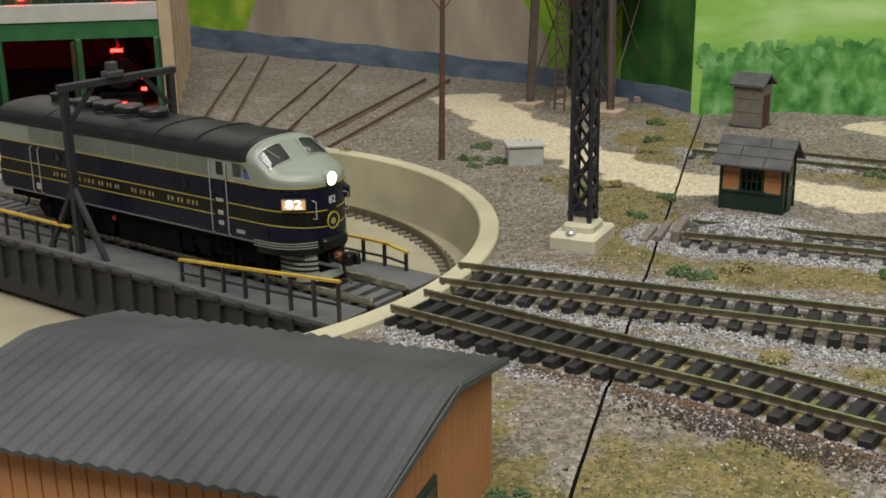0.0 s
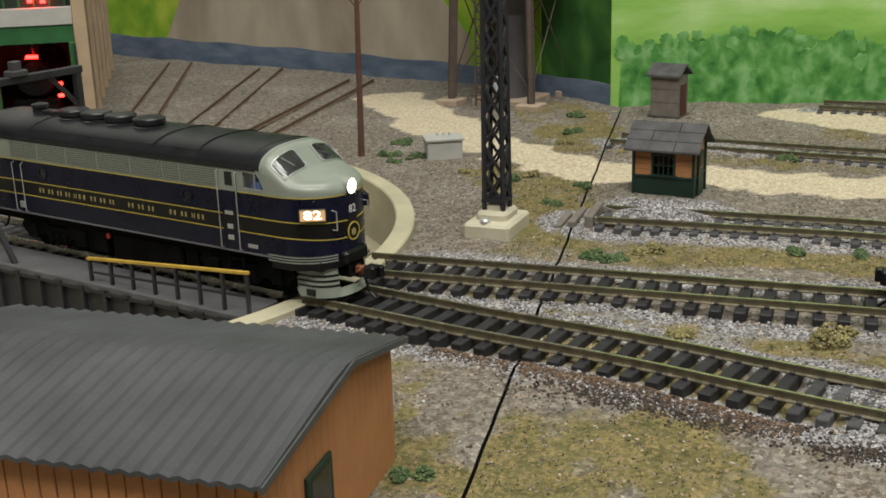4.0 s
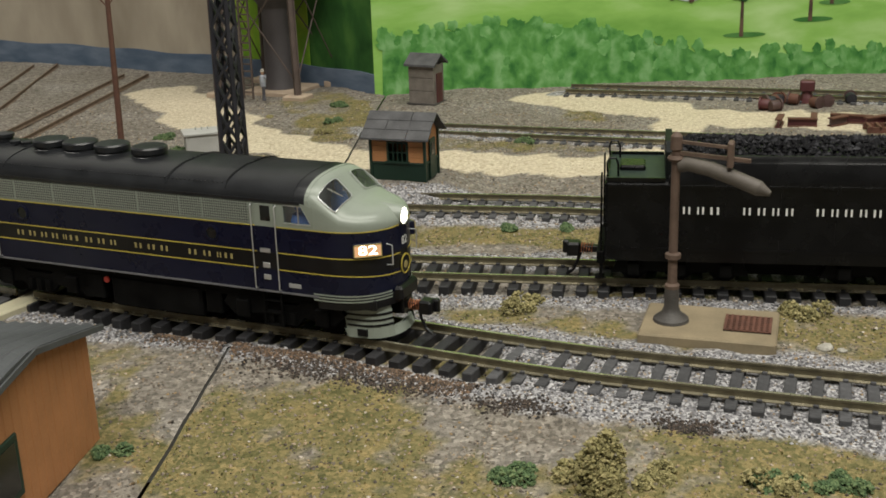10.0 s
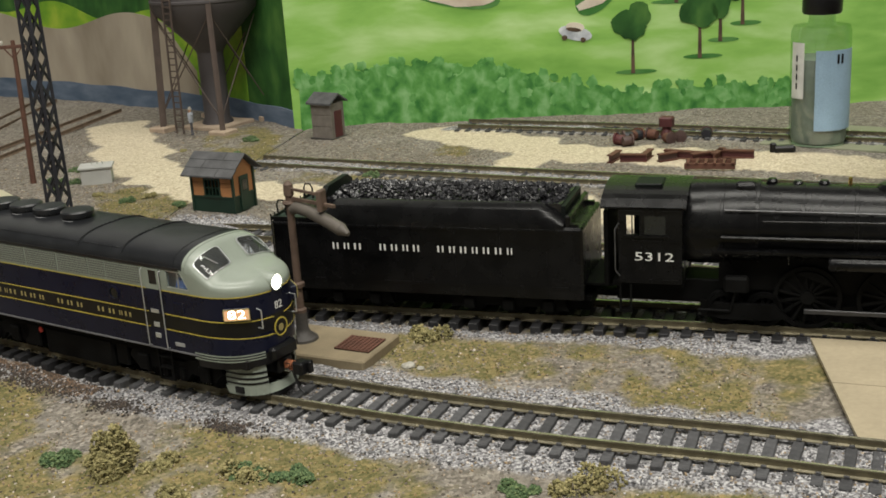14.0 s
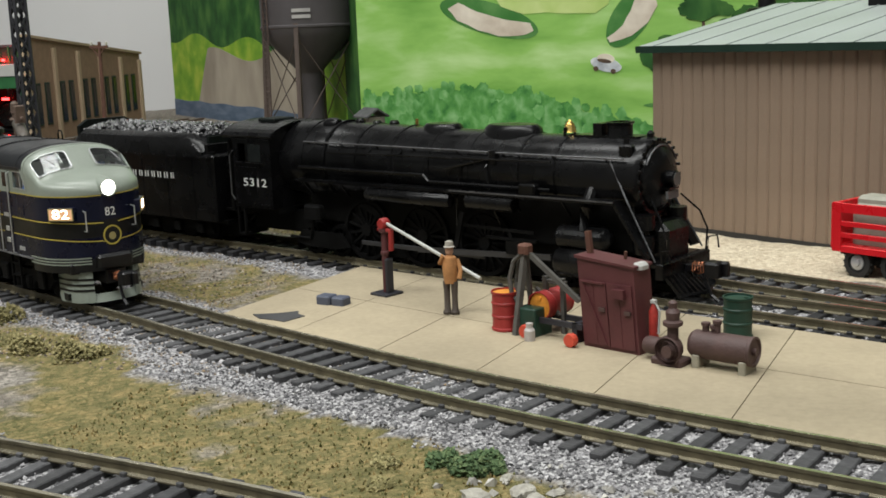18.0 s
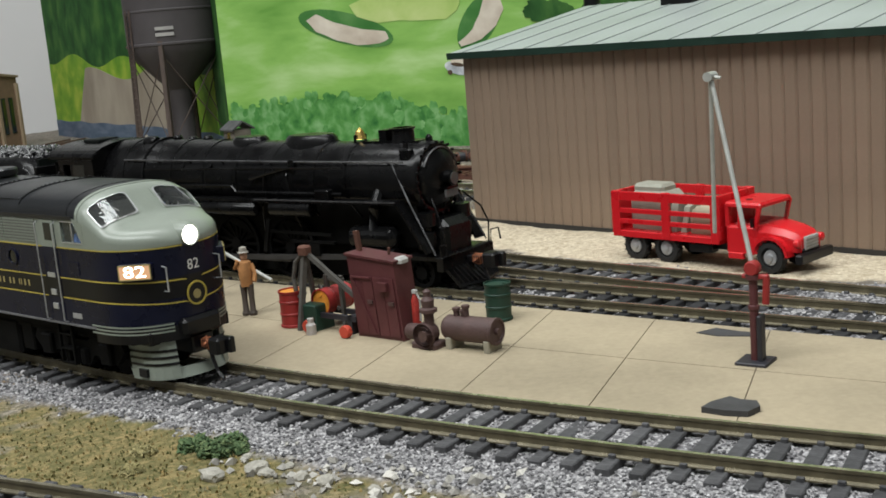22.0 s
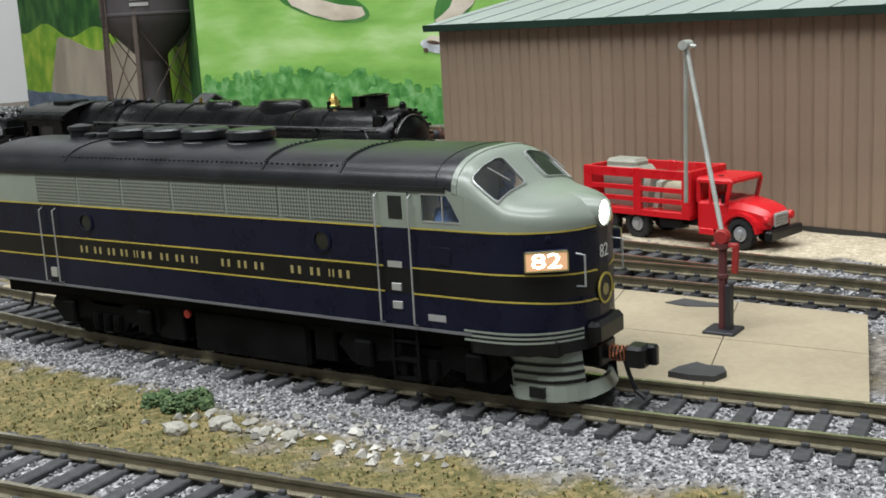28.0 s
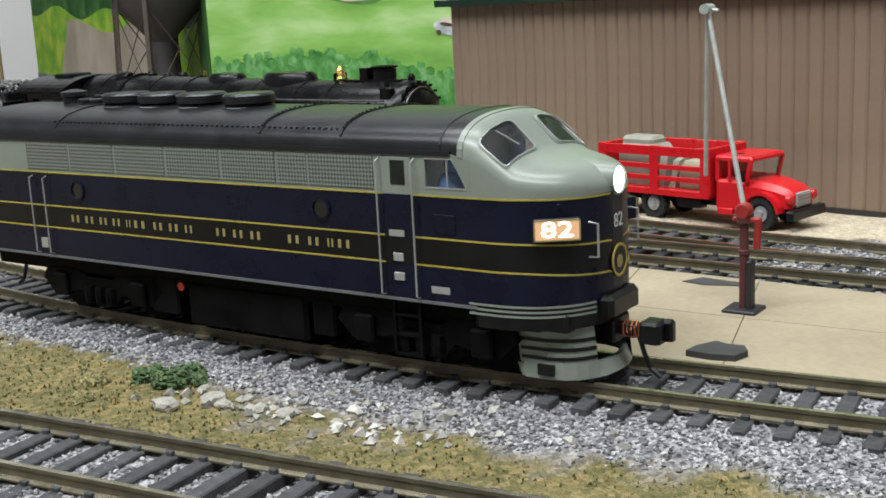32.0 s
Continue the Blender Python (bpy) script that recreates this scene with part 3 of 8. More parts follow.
def railway(name, key, label, ties, spacing, s0=0.0, s1=None, rail=None, z=0.0):
    """Two rails swept along a line, on single ties."""
    line = LINES[key]
    s1 = line[1][-1] if s1 is None else s1
    ob = thing(name, label, "railway track", "tracks")
    rail = rail or [RAIL, RAILSIDE]
    prof = [(-1.2, 0), (1.2, 0), (1.2, 0.3), (0.3, 0.55), (0.3, 1.75), (0.5, 1.9), (0.5, 2.5), (-0.5, 2.5), (-0.5, 1.9), (-0.3, 1.75), (-0.3, 0.55), (-1.2, 0.3)]
    steps = np.linspace(s0, s1, max(2, int((s1 - s0) / 5)))
    for side in (-8.65, 8.65):
        rows = []
        for s in steps:
            p, a = along(line, s)
            nx, ny = -math.sin(radians(a)), math.cos(radians(a))
            rows.append([(p[0] + nx * (side + w), p[1] + ny * (side + w), 2.2 + z + h) for w, h in prof])
        sh = Shape().grid(rows, 1, True).add(rows[0], [tuple(range(11, -1, -1))]).add(rows[-1], [tuple(range(12))])
        for i, f in enumerate(sh.f):
            if i < (len(steps) - 1) * 12 and i % 12 in (2, 6, 10):
                sh.m[i] = 0
        part("rail", sh, rail, ob)
    rng = random.Random(len(name) * 7 + len(key))
    s = s0 + 1.6
    while s < s1:
        p, a = along(line, s)
        t = new("tie", TIES[ties(s) if callable(ties) else ties])
        t.parent = ob
        t.matrix_basis = place(p[0], p[1], z + rng.uniform(-0.12, 0.12), a + rng.uniform(-1.2, 1.2))
        s += spacing(s) if callable(spacing) else spacing
    return ob


START = 320.0
railway("railway_track", "spur", "brass-topped rails on black and grey ties in ballast", lambda s: "black" if s < 470 else "grey", lambda s: 7.3 if s < 470 else 6.7, START - 3)
railway("railway_track", "main", "bright rails on black ties under the steam engine", "black", 7.3, 0)
railway("railway_track", "side", "weathered siding rails on dark ties with grey ballast", "grey", 7.0, 0)
railway("railway_track", "yard", "far siding rails half sunk in dirt", "grey", 7.0, 0, z=-1.3)
railway("railway_track", "far", "distant weathered rails along the painted backdrop", "grey", 7.0, 0, z=-1.1)
railway("railway_track", "front", "shiny rails on grey ties in pale ballast", "grey", 6.7, 0)
LINES["fan_a"], LINES["fan_b"], LINES["fan_c"] = curve([(-73, 566), (-2, 798)]), curve([(-97, 588), (-70, 872)]), curve([(-125, 594), (-145, 925)])
for key in ("fan_a", "fan_b", "fan_c"):
    railway("railway_track", key, "rusty rails sunk in grey dirt behind the turntable", "grey", 900.0, 0, rail=[RUSTRAIL, RUSTRAIL], z=-2.3)


# ---------------------------------------------------------------- turntable
def turntable_pit():
    ob = thing("turntable_pit", "round concrete turntable pit with pale rim and ring rail", "turntable pit", m=place(*PIT), kind="structure")
    R = PIT_R
    part("rim", Shape().lathe([(R, -24), (R, 2.2), (R + 0.6, 2.8), (R + 7, 2.8), (R + 7.6, 2.2), (R + 7.6, -4)], 120, caps=False), RIM, ob, "pale concrete rim", True)
    part("pit_floor", Shape().lathe([(0.1, -23.5), (R + 0.5, -24)], 96, caps=False), PITFLOOR, ob, "tan concrete pit floor", True)
    for r in (141.0,):
        part("ring_rail", Shape().lathe([(r - 0.5, -23), (r - 0.5, -19.5), (r + 0.5, -19.5), (r + 0.5, -23)], 120, caps=False), RAILSIDE, ob)
    me = Shape().box(-4, 4, -1.1, 1.1, -24, -22.6, c=0.2).mesh("tie", [paint("ring_tie", (0.15, 0.135, 0.105), 0.8, piece=0.2)])
    for k in range(150):
        a = 360 * k / 150
        t = new("tie", me)
        t.parent, t.matrix_basis = ob, pose(141 * MM * math.cos(radians(a)), 141 * MM * math.sin(radians(a)), 0, 0, 0, a)


def turntable_bridge():
    ob = thing("turntable_bridge", "dark deck-girder turntable bridge with yellow-topped handrails", "turntable bridge", m=place(*PIT, 0, TURN))
    L = 149.0
    for y0, y1, z in ((11.2, 28, 2.3), (-28, -11.2, 2.3), (-7.2, 7.2, 2.4)):
        part("deck", Shape().box(-L, L, y0, y1, 0.2, z, c=0.2), DECK, ob, "grey walkway planks")
    for side in (-1, 1):
        g = Shape()
        rows = []
        for k in range(31):
            x = -L + 2 * L * k / 30
            depth = -21 if abs(x) < 105 else -21 + (abs(x) - 105) / 44 * 8
            rows.append([(x, side * 25.5, 0.2), (x, side * 26.6, 0.2), (x, side * 26.6, depth), (x, side * 25.5, depth)])
        g.grid(rows, 0, True).box(-L, L, side * 26.6 - 1.4, side * 26.6 + 1.4, -0.8, 0.4)
        part("girder", g, GIRDER, ob, "riveted plate girder")
        rib = Shape().box(-0.9, 0.9, -0.9, 0.9, -15, 0.2).box(-1.3, 1.3, -1.6, 1.6, 0.2, 1.2).mesh("rib", [GIRDER])
        for k in range(27):
            r = new("rib", rib)
            r.parent, r.matrix_basis = ob, place(-143 + 11 * k, side * 27.3)
    for y in (-8.65, 8.65):
        part("rail", Shape().box(-L, L, y - 0.55, y + 0.55, 2.4, 4.7, c=0.15), RAIL, ob)
    me = Shape().box(-1.5, 1.5, -11, 11, 0.6, 2.5, c=0.2).mesh("tie", [TIEBLACK])
    for k in range(45):
        t = new("tie", me)
        t.parent, t.matrix_basis = ob, place(-146 + 6.64 * k, 0)
    RAILTOP = paint("handrail_yellow", (0.50, 0.33, 0.05), 0.55, vary=0.2, scale=200)
    for side, run in ((-1, [(80, 9.6), (150, 15.4)]), (1, [(79, 10.6), (128, 10.4), (136, 8.6)]), (-1, [(-146, 11.5), (20, 11.5)]), (1, [(-146, 11.5), (20, 11.5)])):
        y, x0, x1 = side * 25.6, run[0][0], run[-1][0]
        top = lambda x: float(np.interp(x, [p[0] for p in run], [p[1] for p in run]))
        n = max(2, round((x1 - x0) / 10.0) + 1)
        for k in range(n):
            x = x0 + (x1 - x0) * k / (n - 1)
            part("post", Shape().box(x - 0.5, x + 0.5, y - 0.5, y + 0.5, -1.5, top(x)).box(x - 1.4, x + 1.4, y - 1.2 + side * 1.4, y + 1.2 + side * 1.4, -1.2, 1.2, c=0.3), DARKSTEEL, ob)
        for (xa, za), (xb, zb) in zip(run, run[1:]):
            part("handrail", Shape().bar((xa - 0.8, y, za + 0.4), (xb + 0.8, y, zb + 0.4), 1.3, 0.8), RAILTOP, ob, "yellow-topped rail")
            part("mid_rail", Shape().bar((xa, y, za * 0.5 + 0.5), (xb, y, zb * 0.5 + 0.5), 0.7, 0.7), DARKSTEEL, ob)
    G = 24.0
    for side in (-1, 1):
        part("gantry_post", Shape().bar((G, side * 24.3, 0), (G, side * 24.3, 62), 2.4, 2.6), DARKSTEEL, ob)
        for dx in (-17, 17):
            part("brace", Shape().bar((G + dx, side * 25.4, 0.6), (G, side * 24.6, 27), 1.7, 1.7), DARKSTEEL, ob)
        part("brace", Shape().bar((G, side * 24, 49), (G, side * 12, 61.5), 1.5, 1.5), DARKSTEEL, ob)
    part("gantry_beam", Shape().box(G - 1.4, G + 1.4, -26.5, 26.5, 61.6, 64.2, c=0.3), DARKSTEEL, ob)
    part("gantry_cap", Shape().box(G - 2.6, G + 2.6, -6, 1, 64.2, 66.2, c=0.4).box(G - 1.6, G + 1.6, -4.6, -0.8, 66.2, 69.4, c=0.3), paint("cap_grey", (0.05, 0.05, 0.055), 0.6), ob)


turntable_pit()
turntable_bridge()


# ---------------------------------------------------------------- painted backdrop
def flat_paint(name, lo, hi, mid, scale, stretch=1.0, detail=8):
    """Brushed scenic paint: three tones in streaky noise."""
    m, nt, b = node_mat(name)
    N, L = nt.nodes.new, nt.links.new
    co, mp, n, r = N("ShaderNodeTexCoord"), N("ShaderNodeMapping"), N("ShaderNodeTexNoise"), N("ShaderNodeValToRGB")
    mp.inputs["Scale"].default_value = (1, 1, stretch)
    n.inputs["Scale"].default_value, n.inputs["Detail"].default_value, n.inputs["Distortion"].default_value = scale, detail, 0.25
    L(co.outputs["Object"], mp.inputs["Vector"]), L(mp.outputs["Vector"], n.inputs["Vector"]), L(n.outputs["Fac"], r.inputs["Fac"])
    e = r.color_ramp.elements
    e[0].position, e[0].color, e[1].position, e[1].color = 0.3, (*lo, 1), 0.7, (*hi, 1)
    x = e.new(0.5)
    x.color = (*mid, 1)
    L(r.outputs["Color"], b.inputs["Base Color"])
    b.inputs["Roughness"].default_value = 0.7
    b.inputs["Specular IOR Level"].default_value = 0.25
    return m


FIELD = flat_paint("painted_field", (0.149, 0.343, 0.057), (0.480, 0.686, 0.297), (0.275, 0.515, 0.114), 14, 3.2)
HEDGE = flat_paint("painted_hedge", (0.026, 0.140, 0.028), (0.250, 0.480, 0.200), (0.103, 0.299, 0.069), 110, 0.8)
HEDGELIGHT = flat_paint("painted_hedge_light", (0.07, 0.25, 0.055), (0.27, 0.50, 0.21), (0.15, 0.37, 0.11), 120, 1.0)
HEDGEDEEP = flat_paint("painted_hedge_deep", (0.030, 0.155, 0.030), (0.19, 0.42, 0.15), (0.085, 0.265, 0.06), 120, 1.0)
HEDGEDARK = flat_paint("painted_dark_green", (0.011, 0.053, 0.011), (0.075, 0.180, 0.038), (0.030, 0.105, 0.022), 60, 0.6)
SAND = flat_paint("painted_sand", (0.50, 0.42, 0.34), (0.74, 0.68, 0.58), (0.62, 0.55, 0.46), 60)
PUTT = flat_paint("painted_putting_green", (0.36, 0.52, 0.13), (0.55, 0.66, 0.26), (0.46, 0.60, 0.19), 40)
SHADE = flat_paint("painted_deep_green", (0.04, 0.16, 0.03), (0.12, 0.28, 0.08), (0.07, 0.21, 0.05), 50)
HILLGREY = flat_paint("painted_grey_road", (0.270, 0.230, 0.176), (0.459, 0.405, 0.324), (0.365, 0.317, 0.250), 30, 0.4)
MEADOW = flat_paint("painted_bright_meadow", (0.110, 0.275, 0.022), (0.440, 0.550, 0.066), (0.220, 0.396, 0.033), 40)
WATERBLUE = flat_paint("painted_blue_water", (0.069, 0.106, 0.163), (0.163, 0.206, 0.275), (0.112, 0.150, 0.213), 40, 3)
TRUNK = flat_paint("painted_trunk", (0.05, 0.035, 0.025), (0.14, 0.09, 0.06), (0.09, 0.06, 0.04), 90)
WD = Vector((0.99, -0.1435, 0)).normalized()
WTURN = math.degrees(math.atan2(WD.y, WD.x))


def backdrop_field():
    """The long painted board; x along it from its corner, z up, its face at y = 0."""
    ob = solo("backdrop", Shape().box(0, 620, 0, 6, -12, 300), FIELD, "backdrop board painted with pale green golf meadow", "backdrop", m=place(146, 673, 0, WTURN), kind="structure")
    rng = random.Random(4)

    def blob(name, outline, mat, y=-0.25, label="", rag=0.0, n=1):
        pts = []
        for k, (a, b) in enumerate(zip(outline, outline[1:] + outline[:1])):
            for i in range(n):
                u = i / n
                pts.append((a[0] + (b[0] - a[0]) * u + rng.uniform(-rag, rag), a[1] + (b[1] - a[1]) * u + rng.uniform(-rag, rag)))
        part(name, Shape().prism([(p[0], p[1]) for p in pts], y, 0.0, axis="y"), mat, ob, label)

    def oval(cx, cz, w, h, tilt=0.0, rag=0.0, n=26):
        t = radians(tilt)
        out = []
        for k in range(n):
            a = 2 * math.pi * k / n
            r = 1 + rng.uniform(-rag, rag)
            x, z = w * r * math.cos(a), h * r * math.sin(a)
            out.append((cx + x * math.cos(t) - z * math.sin(t), cz + x * math.sin(t) + z * math.cos(t)))
        return out

    # hedge along the foot, in overlapping round masses
    x = 16
    while x < 330:
        top = np.interp(x, [0, 45, 95, 140, 172, 230, 282, 340], [32, 38, 40, 36, 25, 13, 17, 12])
        w = rng.uniform(9, 17)
        blob("painted_hedge", [(x - w, -8)] + [(x + w * math.cos(a), top - 7 + rng.uniform(5, 8) * math.sin(a)) for a in np.linspace(math.pi, 0, 11)] + [(x + w, -8)],
             HEDGE, -0.25 - rng.uniform(0, 0.12), rag=0.8)
        x += w * 0.9
    for k in range(150):
        x = rng.uniform(5, 330)
        top = float(np.interp(x, [0, 45, 95, 140, 172, 230, 282, 340], [32, 38, 40, 36, 25, 13, 17, 12]))
        z = top + rng.uniform(-5, 3) if k % 2 else rng.uniform(4, top)
        w = rng.uniform(1.8, 4.2)
        blob("painted_bush", oval(x, z, w, w * rng.uniform(0.8, 1.7), rng.uniform(-35, 35), 0.24, 19), rng.choice((HEDGE, HEDGE, HEDGELIGHT, HEDGEDEEP)), -0.38 - 0.0008 * k)
    for cx, cz, w, h, tilt in ((106, 87.5, 36, 9, -16), (208, 84, 20, 10, 52)):
        blob("painted_shade", oval(cx, cz, w + 2.5, h + 2, tilt), SHADE, -0.2)
    blob("painted_bunker", [(75, 95), (84, 99), (92, 95), (104, 90), (120, 86), (137, 83), (140, 78), (132, 75), (114, 75), (98, 80), (82, 87)], SAND, -0.4, "painted sand bunker", 0.4, 2)
    blob("painted_bunker", [(213, 101), (224, 99), (226, 91), (220, 80), (209, 72), (194, 68), (192, 71), (203, 79), (208, 88)], SAND, -0.4, "painted sand bunker", 0.4, 2)
    blob("painted_green", [(111, 103), (116, 95), (132, 89), (150, 90), (166, 88), (184, 88), (193, 93), (196, 103), (180, 112), (140, 113)], PUTT, -0.3, "painted putting green", 0.4, 2)
    blob("painted_bunker", [(255, 112), (275, 118), (300, 116), (305, 111), (280, 108)], SAND, -0.4, "painted sand bunker", 0.4, 2)
    blob("painted_bunker", [(320, 116), (345, 121), (372, 117), (372, 112), (340, 110)], SAND, -0.4, "painted sand bunker", 0.4, 2)

    def tree(cx, foot, h, w, mat=HEDGEDARK):
        blob("painted_shade", oval(cx + 2, foot + 1, w * 0.9, 1.6), SHADE, -0.2)
        blob("painted_trunk", [(cx - 1.3, foot), (cx + 1.3, foot), (cx + 0.8, foot + h * 0.5), (cx - 0.8, foot + h * 0.5)], TRUNK, -0.35)
        for k in range(9):
            a, r = rng.uniform(0, 6.3), rng.uniform(0, 0.55)
            blob("painted_leaves", oval(cx + w * r * math.cos(a), foot + h * 0.66 + h * 0.36 * r * math.sin(a), w * 0.55, h * 0.17, rng.uniform(-20, 20), 0.16, 15), mat, -0.4 - 0.05 * k)

    tree(228, 26, 46, 15)
    tree(271, 34, 50, 14)
    tree(284, 44, 46, 11)
    tree(298, 54, 40, 11)
    tree(256, 70, 28, 20)
    tree(312, 74, 34, 20)
    # a small painted car on the meadow
    blob("painted_car", oval(191, 54, 11, 4.6, -14), flat_paint("painted_car_grey", (0.30, 0.32, 0.36), (0.75, 0.77, 0.8), (0.5, 0.53, 0.57), 120), -0.5, "painted pale grey car")
    blob("painted_car", oval(191, 58, 6, 3.0, -8), SAND, -0.6)
    blob("painted_car", oval(190, 56.4, 5, 1.3, -10), TRUNK, -0.65)
    blob("painted_car", oval(184, 51.5, 1.8, 1.6), TRUNK, -0.65)
    blob("painted_car", oval(196, 49.5, 1.8, 1.6), TRUNK, -0.65)


def backdrop_bend():
    """The curved end of the backdrop, behind the turntable tracks."""
    line = curve([(147, 674), (120, 714), (82, 760), (28, 806), (-34, 862), (-105, 915), (-165, 962), (-214, 999)], 8)
    n = 80
    L = line[1][-1]
    pts = [along(line, L * k / n)[0] for k in range(n + 1)]
    ob = thing("backdrop", "curved backdrop painted with grey hill, meadow and blue water", "backdrop", kind="structure")

    def strip(name, k0, k1, z0, z1, mat, off=0.0, label=""):
        """Bands of paint; z0 and z1 are functions of the share of the length."""
        front, back = [], []
        rows = []
        for k in range(k0, k1 + 1):
            p, u = pts[k], k * L / n / 427
            t = pts[min(k + 1, n)] - pts[max(k - 1, 0)]
            nx, ny = np.array([t[1], -t[0]]) / np.linalg.norm(t) * -1
            a, b = p + np.array([nx, ny]) * off, p - np.array([nx, ny]) * 4
            rows.append([(a[0], a[1], z0(u)), (a[0], a[1], z1(u)), (b[0], b[1], z1(u)), (b[0], b[1], z0(u))])
        s = Shape().grid(rows, 0, True).add(rows[0], [(0, 1, 2, 3)]).add(rows[-1], [(3, 2, 1, 0)])
        part(name, s, mat, ob, label)

    at_share = lambda u: round(u * 427 * n / L)
    wave = lambda u, a, f, p: a * math.sin(u * f + p)
    strip("board", 0, n, lambda u: -10, lambda u: 260, HEDGEDARK, 0)
    strip("painted_meadow", at_share(0.15), n, lambda u: 5, lambda u: 62 + 20 * u + wave(u, 6, 21, 0), MEADOW, 0.35, "bright green painted meadow")
    strip("painted_hill", at_share(0.283), n, lambda u: 10, lambda u: max(11, 66 + wave(u, 7, 15, 1) - 400 * max(0, 0.36 - u) - 600 * max(0, u - 0.90)), HILLGREY, 0.7, "grey painted gravel hill")
    strip("painted_water", 0, n, lambda u: -8, lambda u: 11.5 + 5.5 * u + wave(u, 0.6, 40, 0), WATERBLUE, 1.0, "blue painted water strip")


backdrop_field()
backdrop_bend()


# ---------------------------------------------------------------- warehouse
def warehouse():
    t = math.degrees(math.atan2(-99, 163))
    ob = thing("warehouse", "long brown ribbed warehouse with pale low roof and green eaves", "warehouse", m=place(414, 336, 0, t))
    L, D, H = 300, 175, 70
    part("wall", Shape().box(0.6, L, 0.8, D, -1, H), TANBOARD, ob, "brown wall")
    board = Shape().prism([(0, 0.8), (0.0, 0.2), (0.7, -0.35), (4.2, -0.35), (4.9, 0.2), (4.9, 0.8)], 1.5, H).mesh("siding_panel", [TANBOARD])
    for k in range(61):
        b = new("siding_panel", board)
        b.parent, b.matrix_basis = ob, place(4.9 * k, 0)
    for k in range(35):
        b = new("siding_panel", board)
        b.parent, b.matrix_basis = ob, pose(0.001, (2 + 4.9 * k) * MM, 0, 0, 0, -90) @ pose(-0.0049, 0, 0)
    part("footing", Shape().box(-0.4, L, -0.6, D, -2, 1.6), paint("footing_dark", (0.03, 0.028, 0.025), 0.8), ob)
    for y0, y1, z0, z1 in ((-4, D / 2, H, H + 15), (D / 2, D + 4, H + 15, H)):
        s = Shape().add([(-4, y0, z0), (L, y0, z0), (L, y1, z1), (-4, y1, z1), (-4, y0, z0 + 1.2), (L, y0, z0 + 1.2), (L, y1, z1 + 1.2), (-4, y1, z1 + 1.2)],
                        [(0, 1, 2, 3), (4, 5, 6, 7), (0, 1, 5, 4), (1, 2, 6, 5), (2, 3, 7, 6), (3, 0, 4, 7)])
        roof = part("roof", s, ROOFPALE, ob, "pale grey metal roof")
        for k in range(18):
            x = 4 + k * 17
            part("seam", Shape().bar((x, y0, z0 + 1.3), (x, y1, z1 + 1.3), 0.5, 0.5), ROOFPALE, roof)
    part("eave", Shape().box(-4.4, L, -4.8, -3.9, H - 1.4, H + 1.3), GREENTRIM, ob, "dark green eave strip")
    part("gable", Shape().prism([(-4, H - 0.5), (D + 4, H - 0.5), (D / 2, H + 14.5)], 0.4, 1.4, axis="x"), TANBOARD, ob)
    part("eave", Shape().bar((-4.4, -4.5, H), (-4.4, D / 2, H + 15.3), 0.9, 1.8), GREENTRIM, ob, "dark green eave strip")
    v = part("roof_vent", Shape().box(50, 66, 70, 84, H + 10, H + 21, c=0.5).lathe([(5.5, H + 21), (5.2, H + 40), (6.2, H + 41), (6.2, H + 46)], 14, at=(58, 77, 0)), BLACK, ob, "black roof ventilator", True)
    part("ridge_cap", Shape().box(70, L, D / 2 - 4, D / 2 + 4, H + 15.4, H + 17.4, c=0.5), ROOFPALE, ob)


# ---------------------------------------------------------------- orange shed
def shed():
    """The near shed: orange boards under a two-pitched corrugated roof."""
    t = math.degrees(math.atan2(230 - 261, 10 + 76))
    ob = thing("shed", "orange board shed with bent grey corrugated roof", "shed", m=place(10, 237, 0, t))
    prof = [(3.5, 28.4), (-14, 32.3), (-26, 35.1), (-32, 35.9), (-40, 35.4), (-72, 31)]
    L = 97
    n = 27
    roof = []
    for k in range(4 * n + 1):
        x = 3.0 - (L + 3) * k / (4 * n)
        d = (0.62, 0.35, -0.02, 0.35)[k % 4]
        roof.append([(x, y, z + d) for y, z in prof] + [(x, y, z + d - 0.9) for y, z in reversed(prof)])
    part("roof", Shape().grid(roof, 0, True).add(roof[0], [tuple(range(12))]).add(roof[-1], [tuple(range(12))]), ROOFSHED, ob, "grey corrugated bent roof")
    wall = Shape().prism([(0, 0), (0, 27.8), (-31, 34.6), (-68, 29.8), (-68, 0)], -1.2, 0, axis="x").prism([(0, 0), (0, 27.8), (-31, 34.6), (-68, 29.8), (-68, 0)], -L, -L + 1.2, axis="x")
    wall.box(-L, 0, -1.2, 0, 0, 27.6).box(-L, 0, -68, -66.8, 0, 29.6)
    part("wall", wall, ORANGE, ob, "orange wall")
    for k in range(20):
        y = -1.7 - 3.4 * k
        top = np.interp(y, [-68, -31, 0], [29.4, 34.2, 27.4])
        part("board", Shape().box(0, 0.45, y - 1.62, y + 1.62, 0, top, c=0.15), ORANGE, ob)
    for k in range(27):
        part("board", Shape().box(-3.5 - 3.5 * k, -0.2 - 3.5 * k, -68.5, -68, 0, 29.3, c=0.15), ORANGE, ob)
    w = part("window", Shape().box(0.5, 1.3, -50, -38, 7, 21, c=0.2), GREENTRIM, ob, "dark green window frame")
    part("pane", Shape().box(1.25, 1.4, -48.5, -39.5, 8.5, 19.5), WINDOWDARK, w)
    part("bargeboard", Shape().bar((3.0, 3.5, 28.0), (3.0, -29, 35.4), 0.8, 1.4).bar((3.0, -29, 35.4), (3.0, -72, 30.6), 0.8, 1.4), paint("bargeboard", (0.075, 0.08, 0.082), 0.6), ob)


